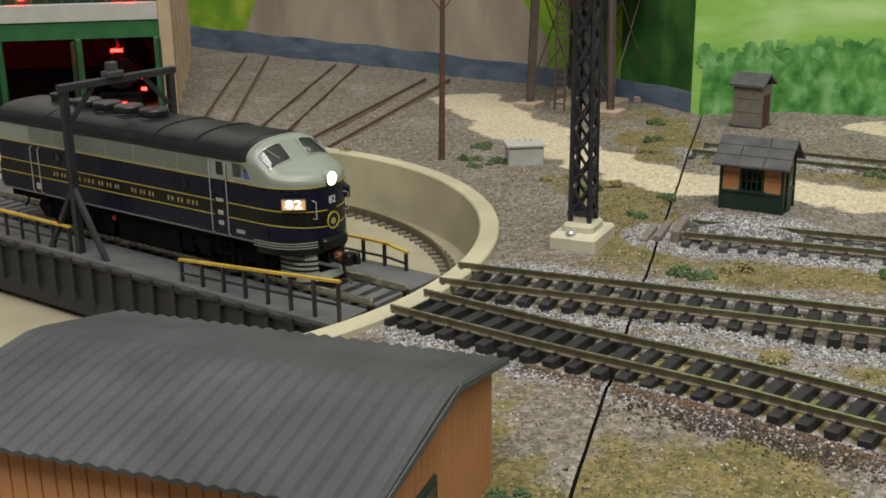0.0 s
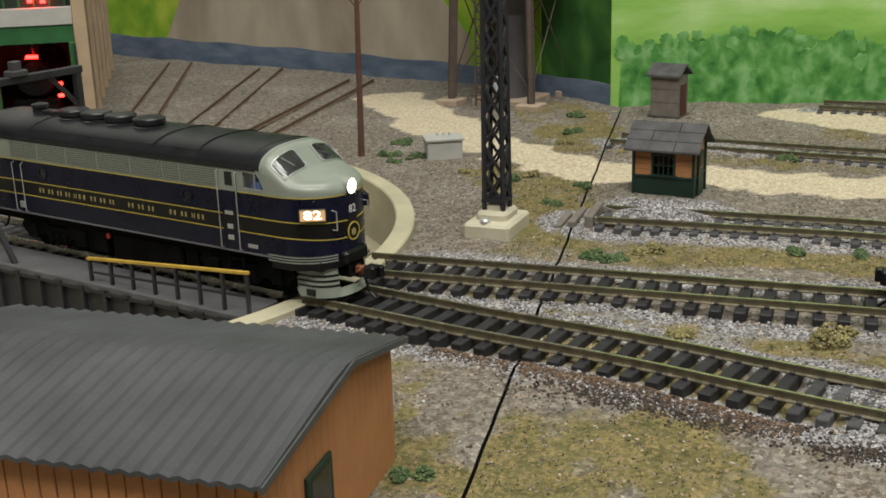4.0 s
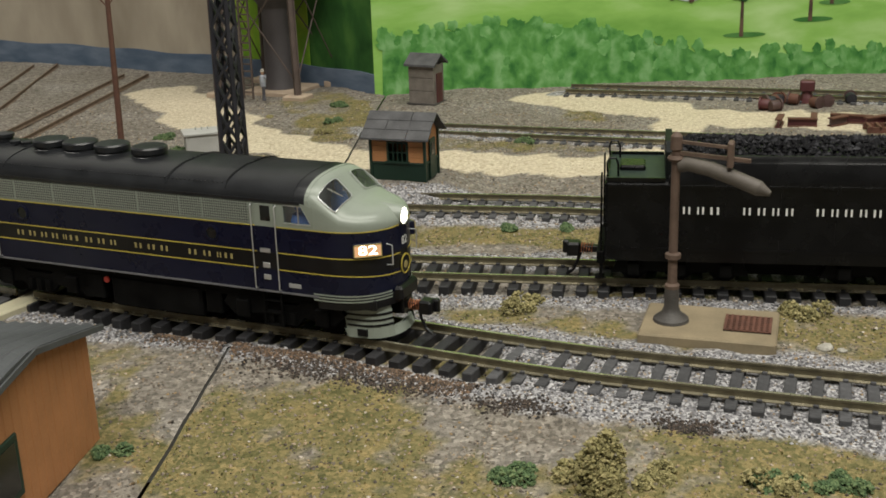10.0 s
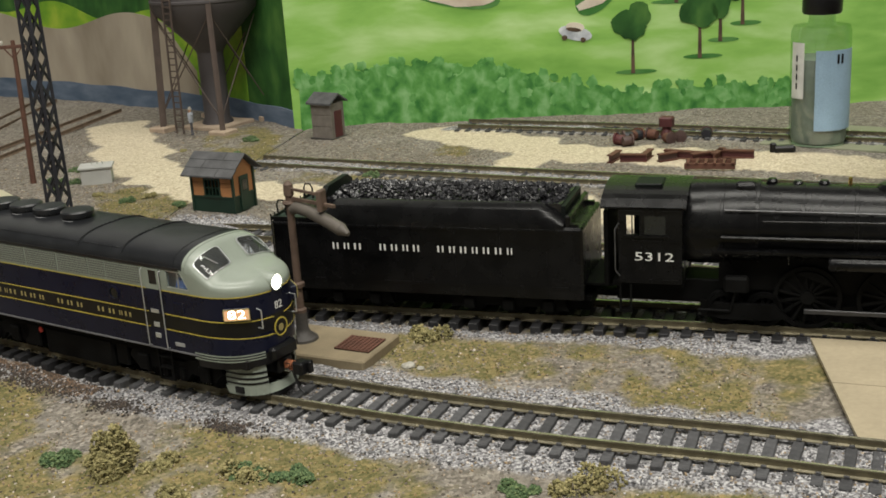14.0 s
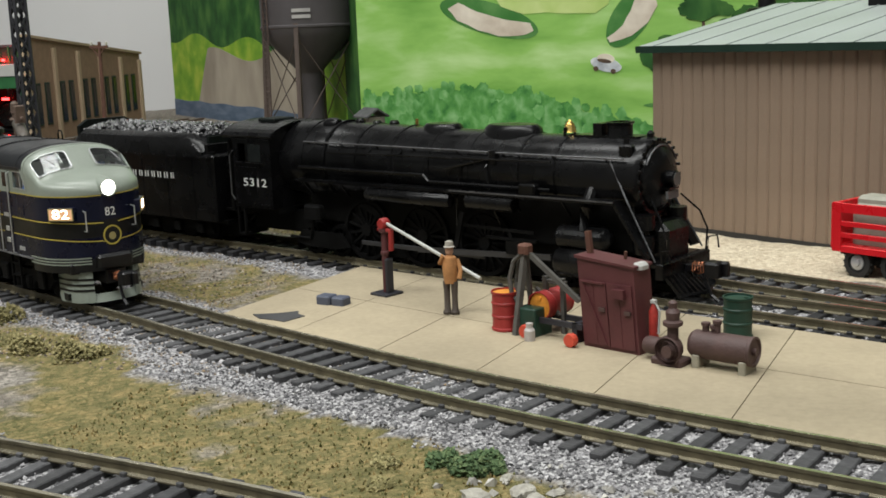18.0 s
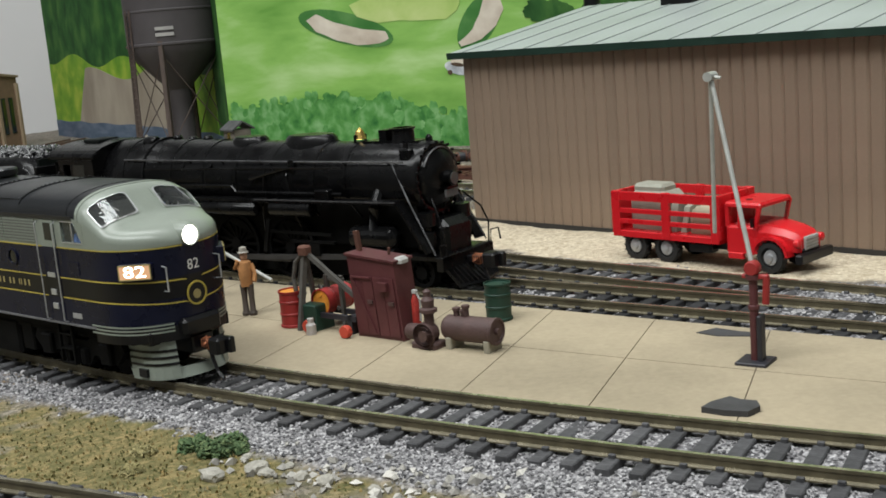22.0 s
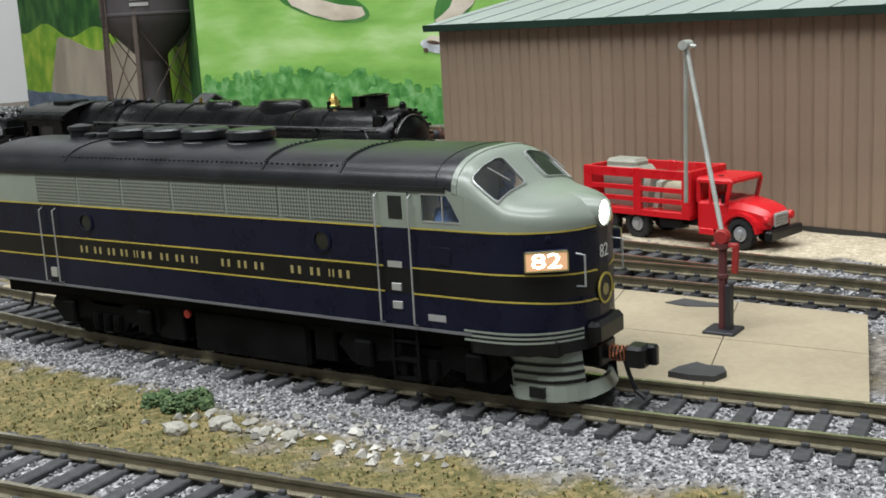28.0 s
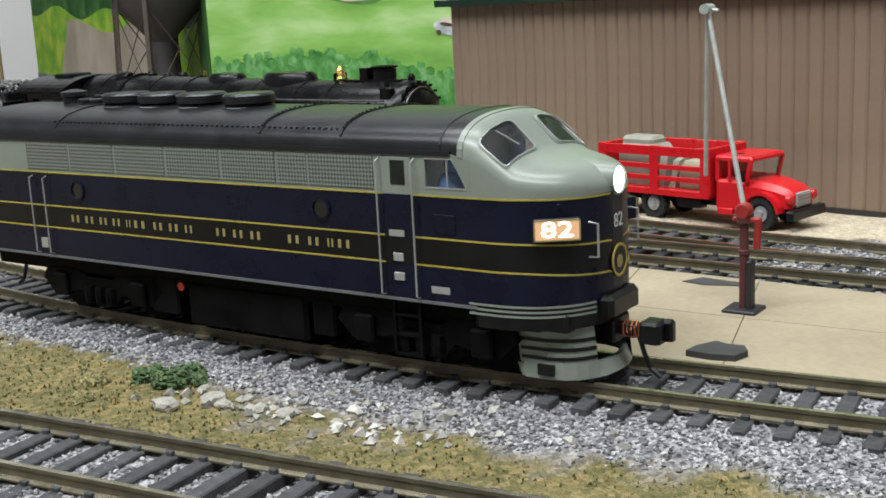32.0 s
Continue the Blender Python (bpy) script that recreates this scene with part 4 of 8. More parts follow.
# ---------------------------------------------------------------- watchman's hut and outhouse
def hut():
    ob = thing("hut", "small hut, orange boards over dark green base, dark shingled roof", "hut", m=place(130.4, 431.2, 5.4, -30))
    W, D, H = 24, 17, 20
    part("base", Shape().box(-W, 0, 0, D, 0, 7.5, c=0.2), GREENTRIM, ob, "dark green lower boards")
    part("sill_band", Shape().box(-W - 0.4, 0.4, -0.4, D + 0.4, 7.5, 8.4, c=0.2), GREENTRIM, ob)
    part("wall", Shape().box(-W + 0.3, -16.4, 0.2, 1.0, 8.4, H).box(-7.6, -0.3, 0.2, 1.0, 8.4, H).box(-16.4, -7.6, 0.2, 1.0, 16.8, H).box(-W + 0.3, -W + 1, 0.2, D - 0.2, 8.4, H)
         .box(-1, -0.3, 1, D - 0.2, 8.4, H).box(-W + 0.3, -0.3, D - 1, D - 0.2, 8.4, H)
         .prism([(0.2, H), (D - 0.2, H), (D / 2, H + 7.2)], -1.0, -0.3, axis="x").prism([(0.2, H), (D - 0.2, H), (D / 2, H + 7.2)], -W + 0.3, -W + 1.0, axis="x"), ORANGE, ob, "orange clapboard wall")
    for k in range(5):
        part("clapboard", Shape().box(-W + 0.2, -16.6, -0.15, 0.25, 8.5 + 2.25 * k, 10.6 + 2.25 * k, c=0.1), ORANGE, ob)
        part("clapboard", Shape().box(-7.4, -0.2, -0.15, 0.25, 8.5 + 2.25 * k, 10.6 + 2.25 * k, c=0.1), ORANGE, ob)
    win = part("window", Shape().box(-16.8, -15.9, -0.5, 1.2, 8.4, 17.2).box(-8.1, -7.2, -0.5, 1.2, 8.4, 17.2).box(-16.8, -7.2, -0.5, 1.2, 16.4, 17.2).box(-17.4, -6.6, -0.9, 1.2, 8.0, 8.9), GREENTRIM, ob, "green window frame")
    for x in (-14, -12, -10):
        part("glazing_bar", Shape().box(x - 0.25, x + 0.25, -0.2, 0.5, 8.8, 16.6), GREENTRIM, win)
    part("glazing_bar", Shape().box(-16, -8, -0.2, 0.5, 12.3, 12.8), GREENTRIM, win)
    for x in (-W, 0):
        for y in (0, D):
            part("corner_post", Shape().box(x - 0.6, x + 0.6, y - 0.6, y + 0.6, 0, H), GREENTRIM, ob)
    d = part("door", Shape().box(0.1, 0.8, 5, 12, 0.6, 17.5, c=0.2), GREENTRIM, ob, "dark green plank door")
    part("pane", Shape().box(0.75, 0.95, 6.6, 10.4, 10.5, 15.5), WINDOWDARK, d)
    for y0, y1 in ((-4.2, D / 2), (D + 4.2, D / 2)):
        z0, z1 = H - 1.2, H + 8.2
        for r in range(3):
            a, b = r / 3, (r + 1.06) / 3
            ya, yb, za, zb = y0 + (y1 - y0) * a, y0 + (y1 - y0) * min(1, b), z0 + (z1 - z0) * a, z0 + (z1 - z0) * min(1, b)
            for k in range(3):
                xa, xb = -W - 3 + (W + 6) * k / 3 + 0.03, -W - 3 + (W + 6) * (k + 1) / 3 - 0.03 - 0.25 * ((k + r) % 2)
                part("shingle", Shape().add([(xa, ya, za + 0.5), (xb, ya, za + 0.5), (xb, yb, zb + 0.15), (xa, yb, zb + 0.15), (xa, ya, za - 0.3), (xb, ya, za - 0.3), (xb, yb, zb - 0.4), (xa, yb, zb - 0.4)],
                                            [(0, 1, 2, 3), (7, 6, 5, 4), (0, 1, 5, 4), (1, 2, 6, 5), (2, 3, 7, 6), (3, 0, 4, 7)]), SHINGLE, ob)


def outhouse():
    ob = thing("outhouse", "weathered grey board outhouse with dark red door", "outhouse", m=place(173, 622, 0, -38))
    W, D, H = 16, 13, 23
    part("body", Shape().box(-W, 0, 0, D, 0.8, H), GREYWOOD, ob, "grey weathered boards")
    for k in range(3):
        part("board", Shape().box(-W - 0.2, 0.1, -0.4, 0.1, 1 + 7.4 * k, 8.0 + 7.4 * k, c=0.2), GREYWOOD, ob)
    part("base", Shape().box(-W - 1.5, 1.5, -1.5, D + 1.5, 0, 1.0, c=0.2), paint("base_dark", (0.05, 0.045, 0.04), 0.8), ob)
    part("door", Shape().box(0, 0.7, 3, 10, 1.2, 18, c=0.2), MAROON, ob, "dark red door")
    part("roof", Shape().prism([(-2.5, H - 0.5), (D / 2, H + 5), (D + 2.5, H - 0.5), (D + 2.5, H + 0.7), (D / 2, H + 6.3), (-2.5, H + 0.7)], -W - 2, 2, axis="x"), SHINGLE, ob, "dark shingle roof")


warehouse()
shed()
hut()
outhouse()


# ---------------------------------------------------------------- diesel
def mesh_grille():
    """Grey screen with a fine diamond weave over dark openings."""
    m, nt, b = node_mat("louvre_screen")
    N, L = nt.nodes.new, nt.links.new
    co, mp, ck, mx = N("ShaderNodeTexCoord"), N("ShaderNodeMapping"), N("ShaderNodeTexChecker"), N("ShaderNodeMix")
    mp.inputs["Rotation"].default_value = (0, radians(45), 0)
    mp.inputs["Location"].default_value = (0, 0.00033, 0)
    ck.inputs["Scale"].default_value = 1650
    mx.data_type = "RGBA"
    mx.inputs["A"].default_value, mx.inputs["B"].default_value = (0.235, 0.26, 0.225, 1), (0.06, 0.066, 0.058, 1)
    L(co.outputs["Object"], mp.inputs["Vector"]), L(mp.outputs["Vector"], ck.inputs["Vector"]), L(ck.outputs["Fac"], mx.inputs["Factor"]), L(mx.outputs["Result"], b.inputs["Base Color"])
    b.inputs["Roughness"].default_value = 0.45
    return m


SCREEN = mesh_grille()
REAR = -181.0
Z1, Z2, Z3, ZSILL = 37.0, 28.5, 22.9, 15.6


NOSE = [-22.4, -21.5, -20.6, -19.4, -18.2, -17, -15.8, -14.6, -13.4, -12, -10.5, -9, -7.5, -6, -4.5, -3.2, -2, -1, -0.2, 0.5, 1.0, 1.4, 1.7, 1.9]


def hw(x):
    return 18.2 if x < -19 else 18.2 * math.sqrt(max(0.003, 1 - ((x + 19) / 21.0) ** 2.6))


def ztop(x):
    return float(np.interp(x, [-26, -22.5, -20.5, -19, -13.6, -11.8, -9, -4, -1.5, 0.5, 1.8], [52.4, 52.2, 51.6, 50.3, 45.2, 44.0, 43.4, 42.6, 41.8, 40.2, 38.6]))


def zshoulder(x):
    return float(np.interp(x, [-26, -20, -12, -5, 1.8], [45.5, 44.0, 39.4, 37.9, 37.3]))


def skin(x, a):
    """A point of the upper shell: a from 0 at one shoulder over the top to 1 at the other."""
    th = math.pi * a
    n = 2.5
    c, s = math.cos(th), math.sin(th)
    y = math.copysign(abs(c) ** (2 / n), c) * hw(x)
    return Vector((x, -y, zshoulder(x) + (ztop(x) - zshoulder(x)) * abs(s) ** (2 / n)))


def skin_patch(xs, As, off, thick=0.25):
    """A thin panel that follows the upper shell, off above it."""
    out = []
    for x in xs:
        row = []
        for a in As:
            p = skin(x, a)
            du, dv = skin(x + 0.2, a) - skin(x - 0.2, a), skin(x, min(a + 0.004, 0.999)) - skin(x, max(a - 0.004, 0.001))
            nrm = du.cross(dv).normalized()
            nrm = nrm if nrm.z > -0.1 and nrm.dot(p - Vector((x - 6, 0, 25))) > 0 else -nrm
            row.append((p + nrm * off, p + nrm * (off - thick)))
        out.append(row)
    s = Shape()
    s.grid([[q[0] for q in r] for r in out]).grid([[q[1] for q in r] for r in out])
    edge = [out[0][i] for i in range(len(As))] + [out[i][-1] for i in range(len(xs))] + [out[-1][i] for i in range(len(As) - 1, -1, -1)] + [out[i][0] for i in range(len(xs) - 1, -1, -1)]
    return s.grid([[e[0] for e in edge], [e[1] for e in edge]])


def skin_ring(outer, inner, off, thick):
    """A flat frame on the upper shell between two loops of x, a."""
    def lift(x, a, d):
        p = skin(x, a)
        du, dv = skin(x + 0.2, a) - skin(x - 0.2, a), skin(x, a + 0.004) - skin(x, a - 0.004)
        nrm = du.cross(dv).normalized()
        return p + (nrm if nrm.dot(p - Vector((x - 6, 0, 25))) > 0 else -nrm) * d
    loops = [[lift(x, a, off - thick) for x, a in outer], [lift(x, a, off) for x, a in outer], [lift(x, a, off) for x, a in inner], [lift(x, a, off - thick) for x, a in inner]]
    s = Shape()
    s.grid([[loop[i] for loop in loops] for i in list(range(len(outer))) + [0]], 0, True)
    return s


def flat_ring(outer, inner, y0, y1):
    """A frame between two outlines of x, z, from y0 to y1."""
    loops = [[(x, y0, z) for x, z in outer], [(x, y1, z) for x, z in outer], [(x, y1, z) for x, z in inner], [(x, y0, z) for x, z in inner]]
    return Shape().grid([[loop[i] for loop in loops] for i in list(range(len(outer))) + [0]], 0, True)


def side_strip(x0, x1, z0, z1, off, both=True, front=False, dip=0.0, sides=(-1, 1)):
    """A band on the upright flanks, which may run round the nose."""
    s = Shape()
    xs = [x0 + (x1 - x0) * k / 12 for k in range(13)] if x1 <= -19 else [x0] + [q for q in NOSE if -20.7 < q < x1] + [x1]
    for sg in sides:
        rows = []
        for x in xs:
            u = max(0.0, (x + 12) / 14) ** 2 * dip
            y = sg * (hw(x) + off)
            yi = sg * (hw(x) - 0.3)
            rows.append([(x + (off if x > 0 else 0), y, z0 - u), (x + (off if x > 0 else 0), y, z1 - u), (x, yi, z1 - u), (x, yi, z0 - u)])
        s.grid(rows, 0, True)
        s.add(rows[0], [(0, 1, 2, 3)])
    if front:
        xe, w = x1 + off, hw(x1) + off
        for k in range(8):
            ya, yb = -w + 2 * w * k / 8, -w + 2 * w * (k + 1) / 8
            za, zb = [(-dip - (dip * 0.6) * (1 - abs(y) / w)) for y in (ya, yb)]
            s.add([(xe, ya, z0 + za), (xe, yb, z0 + zb), (xe, yb, z1 + zb), (xe, ya, z1 + za)], [(0, 1, 2, 3)])
    return s


def letter_bars(widths, x0, x1, z, h, y, mat, parent):
    """Company lettering drawn as a plain pair of raised bars a letter; widths 0 leave a word gap."""
    total = sum(w if w else 1.2 for w in widths)
    x, k = x0, (x1 - x0) / total
    for w in widths:
        if w:
            wide = w * k * 0.52
            stem = wide * 0.27
            part("letter_bar", Shape().box(x, x + stem, y, y + 0.12, z - h * 0.42, z + h * 0.42).box(x + wide - stem, x + wide, y, y + 0.12, z - h * 0.42, z + h * 0.42), mat, parent)
        x += (w if w else 1.2) * k


def truck_under(parent, cx, wheels=(-15, 15)):
    """A two-axle truck with its side frames, springs and wheels."""
    t = part("truck", Shape().box(cx - 22, cx + 22, -6, 6, 5.2, 11.0, c=0.6), STEAMDULL, parent, "black truck")
    for sg in (-1, 1):
        s = Shape().prism([(cx - 23, 8.5), (cx - 21, 11.6), (cx - 8, 11.6), (cx - 5, 10), (cx + 5, 10), (cx + 8, 11.6), (cx + 21, 11.6), (cx + 23, 8.5), (cx + 19, 4.6), (cx + 8, 6.2), (cx + 5, 3.0), (cx - 5, 3.0), (cx - 8, 6.2), (cx - 19, 4.6)], sg * 13.4, sg * 15.2, axis="y")
        for dx in wheels:
            s.box(cx + dx - 2.6, cx + dx + 2.6, *sorted((sg * 13.4, sg * 16.6)), 4.6, 10.4, c=0.5)
        for dx in (-4, 0, 4):
            s.lathe([(1.4, 3.6), (1.6, 5.6), (1.4, 7.8)], 8, at=(cx + dx, sg * 15.4, 0))
        part("side_frame", s, STEAMDULL, t)
    for dx in wheels:
        for sg in (-1, 1):
            part("wheel", Shape().lathe([(6.9, sg * 7.9), (6.1, sg * 8.4), (6.1, sg * 10.2), (2.0, sg * 10.2), (2.0, sg * 10.8)], 24, at=(cx + dx, 0, 6.1), axis="y"), STEAMDULL, t, smooth=True)


def coupler(parent, x, z, way, name="coupler"):
    s = Shape().box(min(x, x + way * 7), max(x, x + way * 7), -1.3, 1.3, z - 1, z + 1, c=0.2)
    a, b = sorted((x + way * 6, x + way * 10.5))
    s.box(a, b, -2.4, 2.6, z - 2.1, z + 2.3, c=0.7).box(*sorted((x + way * 9.5, x + way * 12)), 0.6, 2.8, z - 2.0, z + 2.2, c=0.5)
    c = part(name, s, BLACK, parent, "black knuckle coupler")
    part("spring", Shape().tube([(x + way * (2 + 0.16 * k), 1.7 * math.cos(k * 1.2), z + 1.7 * math.sin(k * 1.2)) for k in range(26)], 0.22, 5), paint("copper_spring", (0.35, 0.13, 0.06), 0.4, metal=0.6), c)
    part("air_hose", Shape().tube([(x + way * 6, -1.5, z - 1), (x + way * 7, -1.6, z - 4), (x + way * 8.4, -1.6, z - 7), (x + way * 10.6, -1.6, z - 8.6)], 0.55, 6), BLACK, c)
    return c


def diesel():
    ob = thing("diesel_locomotive", "navy and grey streamlined diesel with yellow stripes and lit headlight", "locomotive")
    # lower shell: bands of colour up to the shoulder
    xs = [REAR] + list(np.linspace(REAR + 6, -42, 14)) + [-38, -34, -32, -29, -27, -25, -23.2] + NOSE
    body = Shape()
    zs = [ZSILL, Z3, Z2, Z1, None]
    for sg in (-1, 1):
        for k, slot in enumerate((0, 1, 0, 2)):
            for run in ([xs] if k < 3 else [[x for x in xs if x <= -32], [x for x in xs if x >= -20.6]]):
                body.grid([[(x, sg * hw(x), zs[k]), (x, sg * hw(x), zshoulder(x) if zs[k + 1] is None else zs[k + 1])] for x in run], slot)
    for k, slot in enumerate((0, 1, 0, 2)):
        for x in (1.9, REAR):
            w = hw(x)
            top = zshoulder(x) if zs[k + 1] is None else zs[k + 1]
            body.add([(x, -w, zs[k]), (x, w, zs[k]), (x, w, top), (x, -w, top)], [(0, 1, 2, 3)], slot if x > 0 else (1 if k else 0))
    As = [k / 20 for k in range(21)]
    for a, b in zip(xs, xs[1:]):
        cut = a >= -19.41 and b <= -13.39
        for run in ((As[0:4], As[9:12], As[17:21]) if cut else (As,)):
            body.grid([[skin(a, u) for u in run], [skin(b, u) for u in run]], 3 if b <= -23.2 else 2)
    for x in (1.9, REAR):
        body.add([skin(x, u) for u in As], [tuple(range(21))], 2 if x > 0 else 3)
    part("body", body, [NAVY, BLACK, GREY, ROOFBLACK], ob, "navy and black body with grey-green nose", True)
    part("underframe", Shape().box(REAR + 1, -8, -15, 15, 11.0, ZSILL + 0.3, c=0.4), STEAMDULL, ob)
    for z, d in ((Z1, 0.3), (Z2, 0.9), (Z3, 1.4)):
        part("stripe", side_strip(REAR, 1.7, z - 0.17, z + 0.17, 0.12, front=True, dip=d), YELLOW, ob, "yellow stripe")
    for k in range(3):
        z = ZSILL - 1.5 + k * 0.95
        part("stripe", side_strip(-22, 0.6, z, z + 0.42, 0.14), GREY, ob, "grey pinstripe")
    part("sill", side_strip(REAR, -20, ZSILL - 0.5, ZSILL + 0.1, 0.25), paint("sill_grey", (0.14, 0.14, 0.15), 0.5), ob)
    part("roof_edge", side_strip(REAR, -25, 44.9, 45.9, 0.35), ROOFBLACK, ob)
    part("roof_band", skin_patch(list(np.linspace(-23.4, -22.2, 3)), As, 0.16, 0.3), GREY, ob, "grey cab roof edge")
    # flank screens, doors, portholes
    x = -158.0
    for wide in (17.0, 17.0, 18.0, 18.0, 17.0, 9.0, 18.0):
        for sg in (-1, 1):
            part("side_screen", Shape().box(x + 0.35, x + wide - 0.35, *sorted((sg * 18.05, sg * 18.42)), 37.9, 44.6), SCREEN, ob, "grey woven screen panel")
        x += wide
    for sg in (-1, 1):
        for px in (-59.1, -139.1):
            h = part("porthole", Shape().lathe([(2.7, sg * 18.0), (2.7, sg * 18.55), (2.05, sg * 18.6), (2.05, sg * 18.1)], 20, at=(px, 0, 32.9), axis="y", caps=False), NAVY, ob, smooth=True)
            part("pane", Shape().lathe([(2.1, sg * 18.15), (2.1, sg * 18.22)], 18, at=(px, 0, 32.9), axis="y"), WINDOWDARK, h)
        d = part("cab_door", Shape().box(-42.2, -34.6, *sorted((sg * 18.1, sg * 18.38)), ZSILL + 0.4, 44.6, c=0.1), [NAVY], ob, "cab side door")
        part("panel", Shape().box(-42.1, -34.7, *sorted((sg * 18.3, sg * 18.44)), Z3, Z2), BLACK, d)
        part("panel", Shape().box(-42.1, -34.7, *sorted((sg * 18.3, sg * 18.44)), Z1, 44.5), GREY, d)
        part("pane", Shape().box(-39.8, -36.2, *sorted((sg * 18.4, sg * 18.52)), 38.9, 43.8), WINDOWDARK, d)
        for z in (19.4, 23.4):
            part("step", Shape().box(-40.0, -37.4, *sorted((sg * 18.2, sg * 18.75)), z, z + 1.6, c=0.1), SILVER, d, "silver step plate")
        part("kick_plate", Shape().box(-40.8, -37.0, *sorted((sg * 18.3, sg * 18.6)), 28.4, 29.7), SILVER, d)
        for px in (-42.9, -34.0, -156.7, -151.2):
            part("handrail", Shape().tube([(px, sg * 18.1, 44.2 if px > -100 else 36.0), (px, sg * 19.3, 43.6 if px > -100 else 35.5), (px, sg * 19.3, ZSILL + 0.8), (px, sg * 18.1, ZSILL + 0.4)], 0.21, 6), SILVER, ob, "silver grab rail")
        part("step", Shape().box(-155.2, -152.6, *sorted((sg * 18.2, sg * 18.8)), 17.5, 20.0), SILVER, ob)
        hole = [(-31.2, 38.7), (-21.5, 38.7), (-22.0, 39.8), (-24.8, 44.2), (-31.2, 44.2)]
        w = part("cab_window", flat_ring([(-32.05, 36.9), (-20.5, 36.9), (-20.5, 44.2), (-26, 45.6), (-32.05, 45.6)], hole, sg * 17.5, sg * 18.24), GREY, ob, "cab side window")
        part("pane", Shape().prism([(x * 1.0, z) for x, z in hole], *sorted((sg * 17.7, sg * 17.8)), axis="y"), GLASS, w).visible_shadow = False
        part("window_bar", Shape().box(-26.2, -25.9, *sorted((sg * 17.8, sg * 18.2)), 38.7, 44.1), SILVER, w)
        part("window_trim", flat_ring([(x * 1.0, z + (0.25 if z > 41 else -0.25)) for x, z in hole], hole, sg * 18.2, sg * 18.34), SILVER, w)
        part("seated_doll", Shape().lathe([(0.1, 33), (2.9, 33.2), (3.1, 38), (2.4, 40.6), (1.0, 41.2), (1.6, 42.4), (1.5, 44.4), (0.2, 45.2)], 12, at=(-28.2, sg * 13.2, 0)), BLUEFIG, ob, "plain blue figure in the cab", True)
        part("hatch", Shape().box(-29.5, -24.5, *sorted((sg * 18.1, sg * 18.4)), 29.6, 33.4, c=0.1), NAVY, ob)
        part("fuel_filler", Shape().lathe([(1.1, sg * 15.6), (1.1, sg * 16.3)], 12, at=(-107, 0, 11.0), axis="y"), paint("red_filler", (0.35, 0.03, 0.02), 0.5), ob, "red fuel filler ring")
        part("data_plate", Shape().box(-31.0, -26.5, *sorted((sg * 18.2, sg * 18.32)), ZSILL + 1.8, ZSILL + 3.2), paint("data_grey", (0.3, 0.3, 0.3), 0.6), ob)
        ln = [1.1, 1.1, 1, 1, 0.6, 1.4, 1.1, 1.1, 0.9, 0, 1.1, 1.1, 1.1, 0, 1.2, 1.1, 0.6, 1.2]
        letter_bars(ln, -142.5, -49.0, (Z2 + Z3) / 2, 2.1, sg * 18.2 if sg > 0 else -18.32, GOLD, ob)
    # nose: windscreens, lamp, number boards, emblem
    for a0, a1 in ((0.13, 0.46), (0.54, 0.87)):
        am = (a0 + a1) / 2
        loop = lambda rx, ra, p: [(-16.4 + rx * math.copysign(abs(math.cos(t)) ** (2 / p), math.cos(t)), am + ra * math.copysign(abs(math.sin(t)) ** (2 / p), math.sin(t))) for t in np.linspace(0, 2 * math.pi, 33)[:-1]]
        scr = part("windscreen", skin_ring(loop(3.3, 0.164, 9), loop(2.98, 0.150, 8), 0.14, 0.5), GREY, ob, "framed windscreen", True)
        part("pane", skin_patch(list(np.linspace(-19.4, -13.4, 7)), list(np.linspace(am - 0.15, am + 0.15, 9)), 0.0, 0.15), GLASS, scr).visible_shadow = False
        part("gasket", skin_ring(loop(3.06, 0.154, 8), loop(2.9, 0.146, 8), 0.36, 0.2), SILVER, scr)
        q0, q1 = skin(-18.6, am - 0.02), skin(-14.8, am + 0.04)
        part("wiper", Shape().rod(q0 + Vector((0.9, 0, 0.8)), q1 + Vector((0.9, 0, 0.8)), 0.17, 5), SILVER, scr)
    part("bulkhead", Shape().box(-34.2, -33.4, -17.4, 17.4, 30, 46.5), paint("cab_inside", (0.62, 0.63, 0.60), 0.8), ob)
    part("cab_floor", Shape().box(-33.4, -9, -13.5, 13.5, 31.5, 33), paint("cab_floor_grey", (0.30, 0.30, 0.29), 0.8), ob)
    part("lamp_housing", Shape().lathe([(4.3, -9), (3.6, -2.2), (3.0, 2.2), (2.75, 2.6), (2.45, 2.2)], 24, at=(0, 0, 39.0), axis="x", caps=False), GREY, ob, "grey headlight housing", True)
    part("headlight", Shape().lathe([(2.47, 1.2), (2.47, 2.2), (1.5, 2.6), (0.1, 2.75)], 24, at=(0, 0, 39.0), axis="x"), LAMP, ob, "glowing white headlight", True)
    for sg in (-1, 1):
        base = pose(-4.0 * MM, sg * 14.2 * MM, 31.3 * MM, 0, 0, sg * 55)
        b = part("number_board", Shape().box(-1.8, 0.9, -4.6, 4.6, -2.2, 2.2, c=0.3), NAVY, ob, "lit number board", at=base)
        part("lit_panel", Shape().box(0.85, 1.0, -4.2, 4.2, -1.8, 1.8), BOARDLIT, b, "glowing orange-white panel")
        part("board_rim", Shape().box(0.8, 1.12, -4.5, 4.5, 1.75, 2.05).box(0.8, 1.12, -4.5, 4.5, -2.05, -1.75).box(0.8, 1.12, -4.5, -4.2, -2.05, 2.05).box(0.8, 1.12, 4.2, 4.5, -2.05, 2.05), GOLD, b, "thin gold rim")
